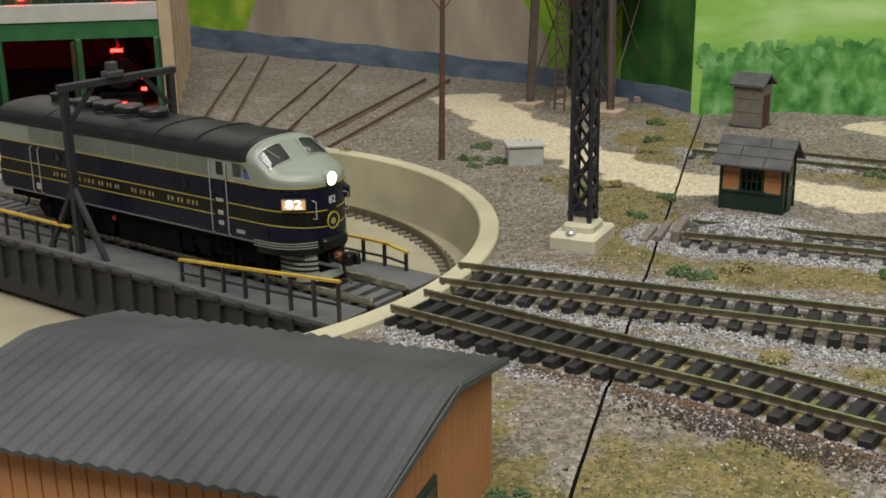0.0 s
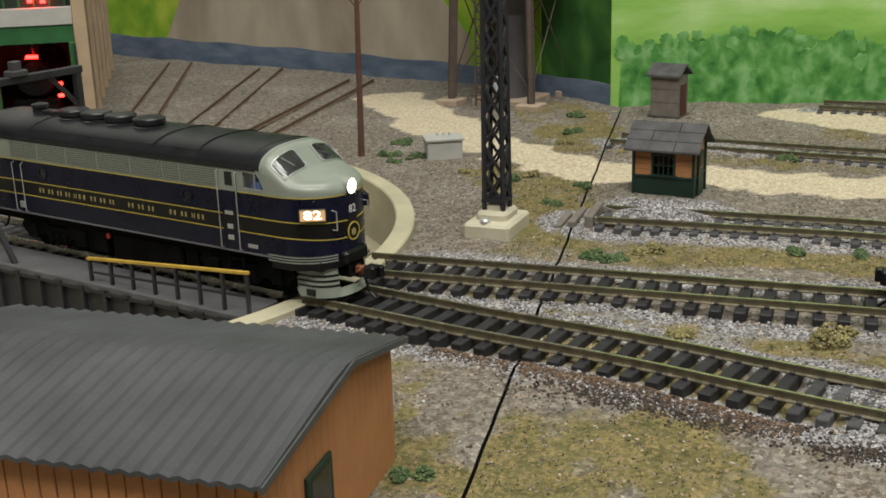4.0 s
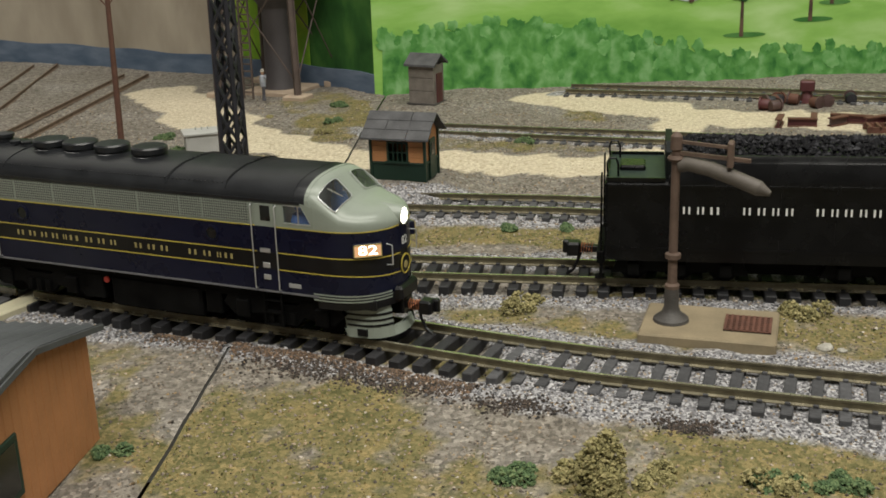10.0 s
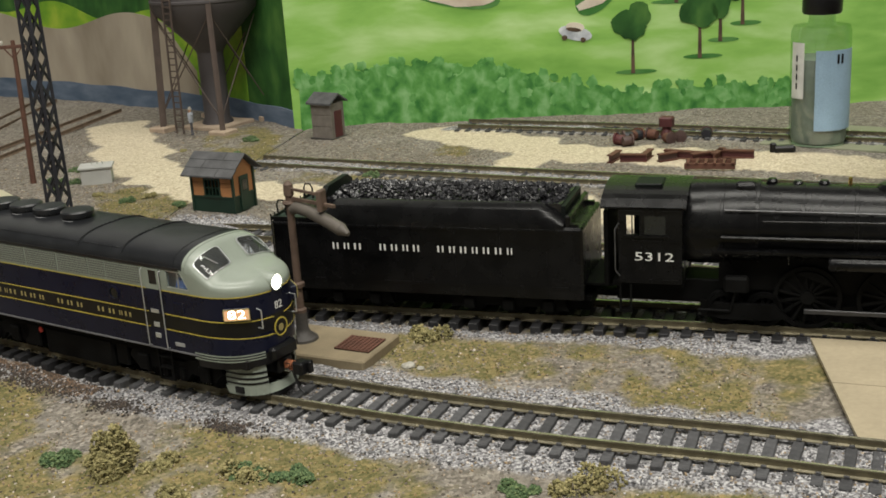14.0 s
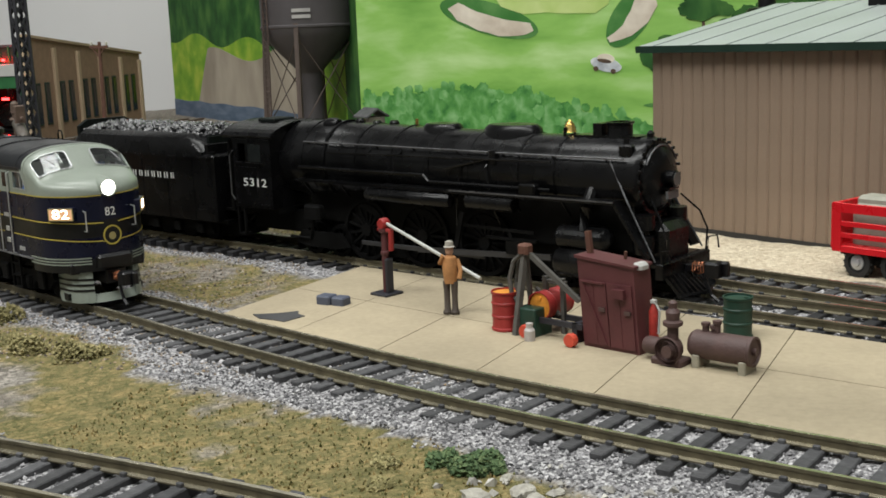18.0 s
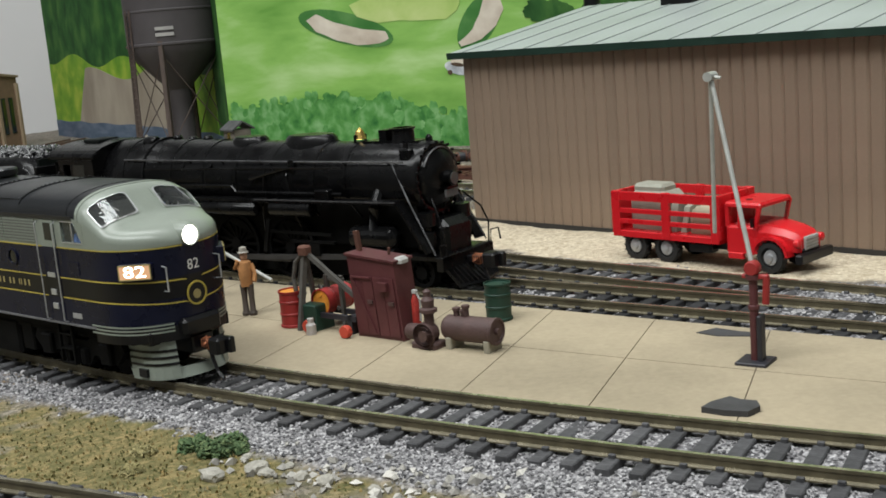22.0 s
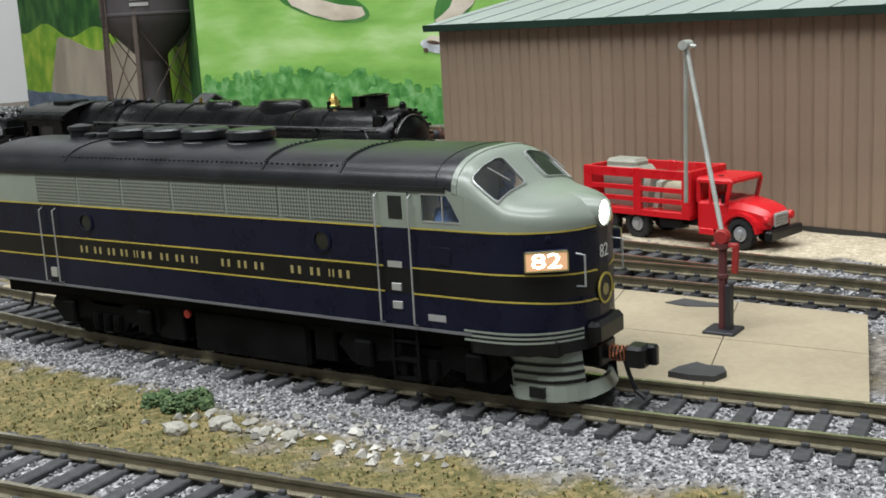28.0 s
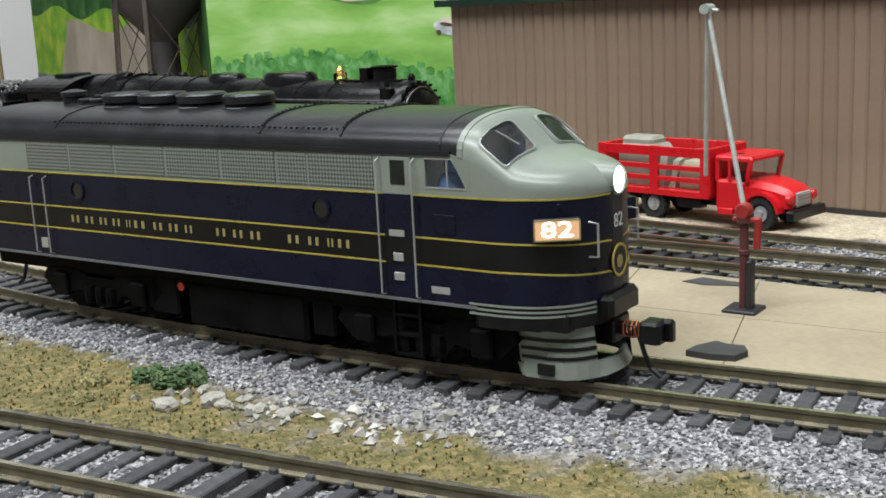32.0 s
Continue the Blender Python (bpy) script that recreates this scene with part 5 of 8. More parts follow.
        lettering("82", 4.3, BOARDMARK, b, pose(0.00108, 0, 0, 90, 0, 90) @ Matrix.Diagonal((1.5, 1, 1, 1)), "number")
        part("nose_rail", Shape().tube([(-0.5, sg * 8.6, 32.0), (2.1, sg * 8.9, 31.8), (2.1, sg * 8.9, 25.4), (-0.5, sg * 8.6, 25.2)], 0.25, 5), SILVER, ob, "silver grab rail")
        part("marker", Shape().lathe([(0.8, 0), (0.8, 0.7), (0.4, 1.0)], 10, at=(-4, sg * 13.2, 35.2)), NAVY, ob)
    lettering("82", 4.0, WHITE, ob, pose(0.00205, 0, 0.0310, 90, 0, 90), "number", "white road number")
    e = part("emblem", Shape().lathe([(3.1, 1.7), (3.1, 2.2)], 28, at=(0, 0, 23.2), axis="x"), BLACK, ob, "round gold-rimmed emblem")
    part("emblem_ring", Shape().lathe([(3.3, 2.1), (3.3, 2.35), (2.8, 2.35), (2.8, 2.1)], 28, at=(0, 0, 23.2), axis="x", caps=False), YELLOW, e)
    part("emblem_mark", Shape().lathe([(1.3, 2.2), (1.3, 2.3)], 12, at=(0, 0, 22.9), axis="x"), GOLD, e)
    # pilot, coupler and steps
    plow = []
    for k in range(17):
        a = math.pi * (k / 16 - 0.5)
        y = 13.4 * math.sin(a)
        x1 = -12.5 + 15.2 * abs(math.cos(a)) ** 0.6
        plow.append([(x1 - 1.2, y * 0.99, 11.8), (x1, y, 1.3), (x1 - 1, y * 0.96, 1.3), (x1 - 2.2, y * 0.95, 11.8)])
    cut = [r for r in plow if abs(r[0][1]) > 5.2]
    half = len(cut) // 2
    s = Shape().grid(cut[:half], 0, True).grid(cut[half:], 0, True)
    s.grid([[(p[0], p[1], 1.1 + (p[2] - 1.1) * 0.25) for p in r] for r in plow], 0, True)
    p = part("pilot", s, GREY, ob, "grey plough pilot with dark pinstripes")
    for z in (5.0, 6.8, 8.6):
        u = (z - 1.1) / 10.5
        for rows in (cut[:half], cut[half:]):
            part("pinstripe", Shape().grid([[(r[1][0] + (r[0][0] - r[1][0]) * u + d, r[1][1] * 1.012 + (r[0][1] - r[1][1]) * u, z + h) for d, h in ((0.15, 0), (0.15, 0.7), (-0.2, 0.7), (-0.2, 0))] for r in rows], 0, True), BLACK, p)
    part("pilot_top", Shape().box(-17, -2.5, -13.5, 13.5, 11.0, ZSILL - 1.0, c=0.5), BLACK, ob)
    part("pilot_beam", side_strip(-20, 1.7, ZSILL - 4.0, ZSILL + 0.1, 0.05, front=True), BLACK, ob)
    part("anticlimber", Shape().box(-2.5, 3.6, -6.4, 6.4, ZSILL - 2.6, ZSILL + 1.6, c=1.0), BLACK, ob)
    for sg in (-1, 1):
        part("pilot_step", Shape().box(-9.5, -6.0, *sorted((sg * 11.6, sg * 13.7)), 2.0, 4.2), BLACK, p)
    coupler(ob, 1.0, 9.4, 1)
    coupler(ob, REAR, 9.4, -1)
    part("drawgear", Shape().box(-8, 2.5, -3.6, 3.6, 7.2, 12.0, c=0.4), BLACK, ob)
    # roof gear
    for k, px in enumerate((-95, -111, -125, -138.5)):
        f = part("roof_fan", Shape().lathe([(6.0, 51.0), (6.0, 52.6), (5.6, 53.0), (6.3, 53.2), (6.3, 54.9), (5.7, 55.4), (0.5, 55.5)], 28, at=(px, 0, 0)), ROOFBLACK, ob, "black round fan cowl", True)
        part("fan_base", Shape().lathe([(6.5, 51.2), (6.4, 52.1), (6.0, 52.3)], 24, at=(px, 0, 0)), paint("worn_silver", (0.30, 0.30, 0.30), 0.5), f)
    for px in (-150, -155):
        part("exhaust", Shape().lathe([(2.2, 51.4), (2.2, 53.6), (1.5, 53.8)], 14, at=(px, 0, 0)).box(px - 3.6, px + 3.6, -3, 3, 51.2, 52.6, c=0.3), ROOFBLACK, ob, smooth=False)
    part("boiler_vent", Shape().lathe([(3.1, 51.2), (3.1, 54.0), (3.6, 54.3), (3.6, 55.4), (1, 56)], 16, at=(-162, 2, 0)), ROOFBLACK, ob, smooth=True)
    part("lift_ring", Shape().rod((-136, 6, 51.4), (-136, 6, 54), 0.3, 6), SILVER, ob)
    for px in (-53, -76, -146):
        part("roof_seam", skin_patch([px - 0.35, px + 0.35], As[2:-2], 0.25, 0.3), ROOFBLACK, ob)
    for px in (-27.5,):
        part("roof_seam", skin_patch([px - 0.2, px + 0.2], As, 0.12, 0.2), ROOFBLACK, ob)
    riv = Shape()
    for a in (0.16, 0.84):
        for k in range(60):
            q = skin(-53 - k * 1.6, a)
            riv.box(q.x - 0.22, q.x + 0.22, q.y - 0.22, q.y + 0.22, q.z - 0.1, q.z + 0.3)
    for px in (-53, -76):
        for k in range(26):
            q = skin(px, 0.17 + 0.66 * k / 25)
            riv.box(q.x - 0.22, q.x + 0.22, q.y - 0.22, q.y + 0.22, q.z - 0.1, q.z + 0.5)
    tagged(part("rivets", riv, ROOFBLACK, ob), kind="stuff")
    # running gear
    truck_under(ob, -36)
    truck_under(ob, -138)
    part("fuel_tank", Shape().box(-106, -68, -15.5, 15.5, 2.2, 12.5, c=0.9), STEAMDULL, ob, "black fuel tank")
    part("battery_box", Shape().box(-119, -109.5, -15.2, 15.2, 3.6, 12.5, c=0.5), STEAMDULL, ob)
    part("battery_box", Shape().box(-66.5, -60, -15.2, 15.2, 4.0, 12.5, c=0.5), STEAMDULL, ob)
    for sg in (-1, 1):
        s = Shape()
        for z in (3.0, 7.2, 11.4):
            s.box(-41.6, -35.2, *sorted((sg * 15.4, sg * 17.4)), z, z + 0.5)
        s.box(-42, -41.3, *sorted((sg * 16.6, sg * 17.4)), 3.0, 16).box(-35.4, -34.7, *sorted((sg * 16.6, sg * 17.4)), 3.0, 16)
        part("ladder", s, STEAMDULL, ob, "black cab steps")
    ob.scale = (0.865, 0.875, 0.885)
    return ob


DIESEL = diesel()


# ---------------------------------------------------------------- steam engine and tender
def steam_pose():
    p = np.array([158.0, 374 - 0.3955 * 156])
    return pose(p[0] * MM, p[1] * MM, 4.7 * MM, 0, 0, math.degrees(math.atan2(-0.3955, 1)))


def tender():
    ob = thing("coal_tender", "black riveted tender full of coal, white lettering, on the main track", "tender", m=steam_pose() @ pose(0.003, 0, 0))
    L = 118.8
    part("body", Shape().box(6, L, -17.6, 17.6, 8.5, 33.6, c=0.8), STEAM, ob, "black tank body")
    # rounded shoulders of the coal bunker
    rows = []
    for x in (25, 27.5, 31, 104, 108.5, 112.5):
        e = 0.0 if 30 < x < 105 else (3.5 if x in (27.5, 108.5) else 8.0)
        rows.append([(x, -17.55, 31.2), (x, -17.5, 36.6 - e * 0.3), (x, -16.4, 39.4 - e * 0.6), (x, -13.8, 41.0 - e * 0.7), (x, -12.5, 41.0 - e * 0.7), (x, -12.5, 31.1), (x, 12.5, 31.1), (x, 12.5, 41.0 - e * 0.7), (x, 13.8, 41.0 - e * 0.7), (x, 16.4, 39.4 - e * 0.6), (x, 17.5, 36.6 - e * 0.3), (x, 17.55, 31.2)])
    part("bunker_side", Shape().grid(rows), STEAM, ob, "curved black bunker sides", True)
    part("bunker_end", Shape().prism([(-13.4, 31), (13.4, 31), (13.4, 42), (9, 44.4), (-9, 44.4), (-13.4, 42)], 24, 26, axis="x"), GREENBLACK, ob)
    part("bunker_end", Shape().prism([(-13.4, 31), (13.4, 31), (13.4, 40), (-13.4, 40)], 111, 112.5, axis="x"), GREENBLACK, ob)
    part("deck", Shape().box(7, 24, -16.4, 16.4, 33.6, 34.0), paint("tank_deck_green", (0.012, 0.024, 0.019), 0.5), ob, "dark green water deck")
    part("coaming", Shape().box(6.2, 24, -17.4, -16.7, 33.6, 34.9).box(6.2, 24, 16.7, 17.4, 33.6, 34.9).box(6.2, 7.0, -16.7, 16.7, 33.6, 34.9), STEAM, ob)
    part("water_hatch", Shape().box(10, 18, -5, 5, 33.9, 35.6, c=0.6), STEAM, ob)
    for y in (-12, 12):
        part("grab_rail", Shape().tube([(6.6, y, 34), (6.3, y, 38), (7, y, 39.6), (9, y, 39.6), (9.7, y, 38), (9.8, y, 34)], 0.35, 6), STEAM, ob)
    rng = random.Random(3)
    c = Shape()
    for k in range(1700):
        x, y = rng.uniform(26.5, 110), rng.uniform(-12.3, 12.3)
        z = 40.0 + 3.0 * (1 - (y / 13) ** 2) * min(1, (x - 24) / 8, (113 - x) / 8) + rng.uniform(-0.8, 0.6)
        r = rng.uniform(0.6, 1.35)
        v = [Vector((x, y, z)) + r * Vector((rng.uniform(0.6, 1.1) * a, rng.uniform(0.6, 1.1) * b, rng.uniform(0.6, 1) * d)) for a, b, d in ((1, 0, 0), (-1, 0, 0), (0, 1, 0), (0, -1, 0), (0, 0, 1), (0, 0, -1))]
        c.add(v, [(0, 2, 4), (2, 1, 4), (1, 3, 4), (3, 0, 4), (2, 0, 5), (1, 2, 5), (3, 1, 5), (0, 3, 5)])
    c.box(26, 111, -12.4, 12.4, 31.3, 40.5)
    tagged(part("coal", c, COAL, ob, "heap of glinting coal"), kind="stuff")
    for z in (31.8, 12.0):
        part("riveted_strip", Shape().box(7, L - 1, -17.85, -17.5, z, z + 0.9).box(7, L - 1, 17.5, 17.85, z, z + 0.9), STEAM, ob)
    for k in range(7):
        part("riveted_strip", Shape().box(10 + 16 * k, 10.6 + 16 * k, -17.8, -17.5, 9, 33), STEAM, ob)
    letter_bars([1.1, 1, 1.3, 0, 1.1, 1.1, 1, 1.1, 0, 1.1, 1, 1.1, 1, 1.1, 1.1, 0.9], 29.4, 96.5, 25.0, 2.7, -17.9, WHITE, ob)
    for cx in (29, 92):
        t = part("truck", Shape().box(cx - 20, cx + 20, -6, 6, 3.5, 8.8, c=0.5), STEAMDULL, ob, "black six-wheel truck")
        for sg in (-1, 1):
            part("side_frame", Shape().prism([(cx - 21, 3.2), (cx - 19, 7.8), (cx + 19, 7.8), (cx + 21, 3.2), (cx + 10, 4.4), (cx - 10, 4.4)], *sorted((sg * 12.8, sg * 14.6)), axis="y"), STEAMDULL, t)
            for dx in (-14, 0, 14):
                part("wheel", Shape().lathe([(5.4, sg * 7.9), (4.8, sg * 8.4), (4.8, sg * 10.2), (1.5, sg * 10.4)], 20, at=(cx + dx, 0, 4.8), axis="y"), STEAMDULL, t, smooth=True)
                part("journal_box", Shape().box(cx + dx - 2, cx + dx + 2, *sorted((sg * 14, sg * 16.2)), 3.4, 7.4, c=0.4), STEAMDULL, t)
    # The low inner box is added, filling the bright gap underneath with dark.
    part("frame", Shape().box(5, L + 2, -14, 14, 7.4, 8.8).box(9, L, -7.4, 7.4, 1.6, 7.4), STEAMDULL, ob)
    part("rear_beam", Shape().box(3.5, 6, -15, 15, 6.5, 10.5, c=0.4).box(4.4, 5.4, -14.8, -13.6, 1.5, 7).box(4.4, 5.4, 13.6, 14.8, 1.5, 7).box(3, 6, -15, -12, 1.4, 2.2).box(3, 6, 12, 15, 1.4, 2.2), STEAMDULL, ob)
    for y in (-13, 13):
        s = Shape().rod((4.8, y - 1.6, 9), (4.8, y - 1.6, 35), 0.3, 5).rod((4.8, y + 1.6, 9), (4.8, y + 1.6, 35), 0.3, 5)
        for k in range(7):
            s.rod((4.8, y - 1.6, 11 + 3.4 * k), (4.8, y + 1.6, 11 + 3.4 * k), 0.25, 5)
        part("ladder", s, STEAM, ob)
    coupler(ob, 3.8, 6.6, -1)
    part("front_wall", Shape().box(112.7, 114.5, -16.4, 16.4, 31, 37.5, c=0.4).box(114.5, 117, -16, -14, 31, 34.5).box(114.5, 117, 14, 16, 31, 34.5), STEAM, ob)
    part("drawbar", Shape().box(L, 134, -3, 3, 5.5, 7.5).box(L, 128, -13, 13, 12.6, 13.4).tube([(L, 5, 9), (126, 5, 6), (130, 5, 9)], 0.5).tube([(L, -5, 10), (126, -5, 6.6), (130, -5, 10)], 0.5).tube([(L, -8, 11), (126, -8, 8), (130, -8, 11)], 0.5), STEAMDULL, ob)
    return ob


def spoked_wheel(name, r, y, at, spokes, parent, label=""):
    """A rim that carries its hub and single spokes."""
    w = part(name, Shape().lathe([(r + 0.7, y * 7.9), (r, y * 8.5), (r, y * 10.4), (r - 1.3, y * 10.4), (r - 1.3, y * 8.6), (r + 0.7, y * 7.9)], 32, at=at, axis="y", caps=False), STEAMDULL, parent, label)
    part("hub", Shape().lathe([(2.2, y * 8.4), (2.2, y * 10.8)], 14, at=at, axis="y"), STEAMDULL, w)
    for k in range(spokes):
        a = 2 * math.pi * k / spokes
        part("spoke", Shape().bar((at[0] + 1.8 * math.cos(a), at[1] + y * 9.4, at[2] + 1.8 * math.sin(a)), (at[0] + (r - 1) * math.cos(a), at[1] + y * 9.4, at[2] + (r - 1) * math.sin(a)), 0.7, 0.9), STEAMDULL, w)
    return w


def steam():
    # Handrail highlights put into a lighter grey; the board edge shares it.
    EDGE = paint("worn_edge", (0.10, 0.10, 0.105), 0.35, metal=0.5, vary=0.4, scale=400)
    ob = thing("steam_locomotive", "black toy steam locomotive with brass bell, standing on the main track", "locomotive", m=steam_pose() @ pose(0.009, 0, 0))
    ZB = 32.3
    # boiler: smokebox, courses and firebox
    part("boiler", Shape().lathe([(13.4, 144.6), (13.9, 147), (13.9, 168), (13.2, 169.5), (13.0, 190), (12.4, 210), (11.9, 246), (11.6, 250)], 40, at=(0, 0, ZB), axis="x"), STEAM, ob, "black jacketed boiler", True)
    part("smokebox", Shape().lathe([(11.6, 250), (11.6, 288.5), (11.3, 289.5), (10.6, 290.3), (10.2, 290.3)], 40, at=(0, 0, ZB), axis="x"), STEAM, ob, "black smokebox", True)
    door = part("smokebox_door", Shape().lathe([(9.6, 290.2), (9.4, 291.0), (7.5, 292.3), (4, 293.4), (0.2, 293.8)], 36, at=(0, 0, ZB), axis="x"), STEAM, ob, smooth=True)
    ring = Shape()
    for k in range(24):
        a = 2 * math.pi * k / 24
        ring.box(290.2, 291.2, 11.0 * math.cos(a) - 0.4, 11.0 * math.cos(a) + 0.4, ZB + 11.0 * math.sin(a) - 0.4, ZB + 11.0 * math.sin(a) + 0.4, c=0.1)
    tagged(part("door_bolts", ring, STEAM, ob), kind="stuff")
    for x in (157, 168, 182, 198, 214, 230, 249, 262):
        r = float(np.interp(x, [156, 168.5, 169.6, 190, 210, 250, 288], [13.9, 13.9, 13.2, 13.0, 12.4, 11.6, 11.6]))
        part("boiler_band", Shape().lathe([(r, x - 0.6), (r + 0.28, x - 0.5), (r + 0.28, x + 0.5), (r, x + 0.6)], 40, at=(0, 0, ZB), axis="x", caps=False), STEAM, ob, smooth=True)
    part("headlight", Shape().lathe([(2.2, 291.5), (2.4, 296), (2.0, 296.3)], 16, at=(0, 0, ZB), axis="x"), STEAM, ob, "black headlight drum", True)
    part("lens", Shape().lathe([(1.9, 296.2), (1.9, 296.5)], 16, at=(0, 0, ZB), axis="x"), paint("lens_grey", (0.10, 0.105, 0.10), 0.12), ob)
    part("number_plate", Shape().box(294.5, 295.2, -3, 3, ZB - 5.5, ZB - 3.4), paint("plate_grey", (0.12, 0.12, 0.12), 0.5), ob)
    part("smokestack", Shape().lathe([(4.0, ZB + 10.4), (3.6, ZB + 12), (3.6, ZB + 14.8), (4.1, ZB + 15.2), (4.1, ZB + 15.7), (3.1, ZB + 15.7), (3.1, ZB + 13)], 24, at=(278, 0, 0), caps=False).box(270.5, 273.5, -2.8, 2.8, ZB + 10.6, ZB + 15.2), STEAM, ob, "short black smokestack", True)
    part("bell", Shape().lathe([(2.2, ZB + 12.2), (1.8, ZB + 12.9), (1.4, ZB + 14.6), (0.8, ZB + 15.4), (0.3, ZB + 15.8)], 16, at=(260.5, 0, 0)), BRASS, ob, "polished brass bell", True)
    part("bell_yoke", Shape().bar((260.5, -2.6, ZB + 11), (260.5, -2.6, ZB + 13.6), 0.6, 0.6).bar((260.5, 2.6, ZB + 11), (260.5, 2.6, ZB + 13.6), 0.6, 0.6).bar((260.5, -2.6, ZB + 13.4), (260.5, 2.6, ZB + 13.4), 0.6, 0.6), STEAM, ob)
    part("sand_dome", Shape().lathe([(7.2, ZB + 8), (6.6, ZB + 11), (6.3, ZB + 13.0), (5.4, ZB + 14.1), (0.3, ZB + 14.5)], 24, at=(0, 0, 0)).mesh("sand_dome", [STEAM], True), STEAM, ob, "long black sand dome", at=pose(0.2395, 0, 0) @ Matrix.Diagonal((1.6, 1, 1, 1)))
    part("steam_dome", Shape().lathe([(5.6, ZB + 10), (5.2, ZB + 12.8), (4.4, ZB + 13.8), (0.3, ZB + 14.2)], 24).mesh("steam_dome", [STEAM], True), STEAM, ob, at=pose(0.211, 0, 0) @ Matrix.Diagonal((1.4, 1, 1, 1)))
    for x, h in ((188, 14.2), (180, 14), (172, 14.6)):
        part("safety_valve", Shape().lathe([(1.8, ZB + 11.5), (1.8, ZB + h - 0.8), (1.2, ZB + h)], 12, at=(x, 1.5, 0)), STEAM, ob, smooth=True)
    part("top_lamp", Shape().lathe([(1.1, ZB + 10.8), (1.1, ZB + 12.6), (0.4, ZB + 13.4)], 10, at=(288, 0, 0)), STEAM, ob)
    cab_part = functools.partial(part, at=pose(0.0172, 0, 0) @ Matrix.Diagonal((0.82, 1, 1, 1)))
    # cab
    side = [(131, 15.5), (156, 15.5), (156, 41.4), (131, 41.4), (131, 36.1), (134.2, 36.1), (134.2, 38.6), (139.4, 38.6), (139.4, 32.0), (134.2, 32.0), (134.2, 36.0), (131, 36.0)]
    for sg in (-1, 1):
        cab_part("cab_side", Shape().prism(side, *sorted((sg * 16.6, sg * 17.4)), axis="y"), STEAM, ob, "black riveted cab side")
        for z in (16.4, 29.6, 39.6):
            cab_part("cab_strip", Shape().box(131.4, 155.6, *sorted((sg * 17.3, sg * 17.65)), z, z + 0.6), STEAM, ob)
        cab_part("window_sill", Shape().box(133.4, 151, *sorted((sg * 17.3, sg * 18.0)), 31.2, 31.9), STEAM, ob)
        cab_part("cab_pane", Shape().box(141.4, 149.6, *sorted((sg * 17.35, sg * 17.5)), 32.2, 38.4), WINDOWDARK, ob)
        cab_part("cab_rail", Shape().tube([(131.4, sg * 17.8, 18), (129.8, sg * 18.2, 20), (129.8, sg * 18.2, 34), (131.4, sg * 17.8, 36)], 0.3, 5), EDGE, ob)
        cab_part("cab_step", Shape().box(131, 136, *sorted((sg * 14, sg * 17)), 5.0, 5.8).box(131, 131.8, *sorted((sg * 16, sg * 17)), 5, 15.5).box(135.2, 136, *sorted((sg * 16, sg * 17)), 5, 15.5), STEAMDULL, ob)
    cab_part("cab_front", Shape().prism([(-17, 15.6), (17, 15.6), (17, 41), (10, 45), (-10, 45), (-17, 41)], 154.6, 156, axis="x"), STEAM, ob)
    cab_part("cab_deck", Shape().box(128, 156, -15, 15, 13.5, 15.4), STEAMDULL, ob)
    roof = [[(x, 18.6 * math.cos(a), 39.9 + 6.3 * math.sin(a)) for a in np.linspace(0.25, math.pi - 0.25, 15)] + [(x, 17.8 * math.cos(a), 39.0 + 6.3 * math.sin(a)) for a in np.linspace(math.pi - 0.25, 0.25, 15)] for x in (124, 157.5)]
    cab_part("cab_roof", Shape().grid(roof, 0, True).add(roof[0], [tuple(range(30))]).add(roof[1], [tuple(range(30))]), STEAM, ob, "black curved cab roof")
    cab_part("roof_hatch", Shape().box(136, 147, -8, 2, 45.6, 46.8, c=0.4), GREENBLACK, ob)
    lettering("5312", 4.1, WHITE, ob, pose(0.1362, -0.01760, 0.0246, 90, 0, 0) @ Matrix.Diagonal((1.6, 1, 1, 1)), "number", "white road number")
    # Black sheet added behind the cab to darken the gap to the tender.
    part("weather_curtain", Shape().box(119.4, 121.2, -15.6, 15.6, 13.5, 39.5, c=0.4), STEAMDULL, ob, "dull black cab curtain")
    part("backhead", Shape().lathe([(12.6, 141.5), (12.6, 144.6)], 32, at=(0, 0, ZB), axis="x"), STEAMDULL, ob)
    # running boards and piping
    for sg in (-1, 1):
        part("running_board", Shape().box(156, 285.5, *sorted((sg * 11.2, sg * 16.2)), 26.2, 27.1).bar((285, sg * 13.8, 26.7), (295, sg * 13.0, 11.5), 4.4, 0.9), STEAM, ob, "black running board")
        part("handrail", Shape().tube([(158, sg * 13.0, ZB + 7.4), (200, sg * 12.4, ZB + 7.0), (250, sg * 11.4, ZB + 6.4), (286, sg * 11.2, ZB + 6.2)], 0.3, 5), EDGE, ob)
        part("pipe", Shape().tube([(157, sg * 14.8, ZB - 1.2), (214, sg * 14.0, ZB - 1.4), (216, sg * 14.0, ZB - 3.4), (262, sg * 13.0, ZB - 3.6)], 0.6, 6), STEAM, ob)
        part("pipe", Shape().tube([(170, sg * 14.0, ZB + 4.2), (210, sg * 13.4, ZB + 4.4), (262, sg * 12.2, ZB + 4.6)], 0.35, 6), STEAM, ob)
        part("air_tank", Shape().lathe([(1.9, 0), (2.3, 0.6), (2.3, 35.4), (1.9, 36)], 16, at=(190, sg * 15.2, 23.6), axis="x"), STEAM, ob, smooth=True)
        part("air_pump", Shape().lathe([(3, 9), (3.2, 9.6), (3.2, 14), (2, 14.6), (2, 15.4), (3.2, 16), (3.2, 20)], 14, at=(291, sg * 9, 3)), STEAM, ob, smooth=True)
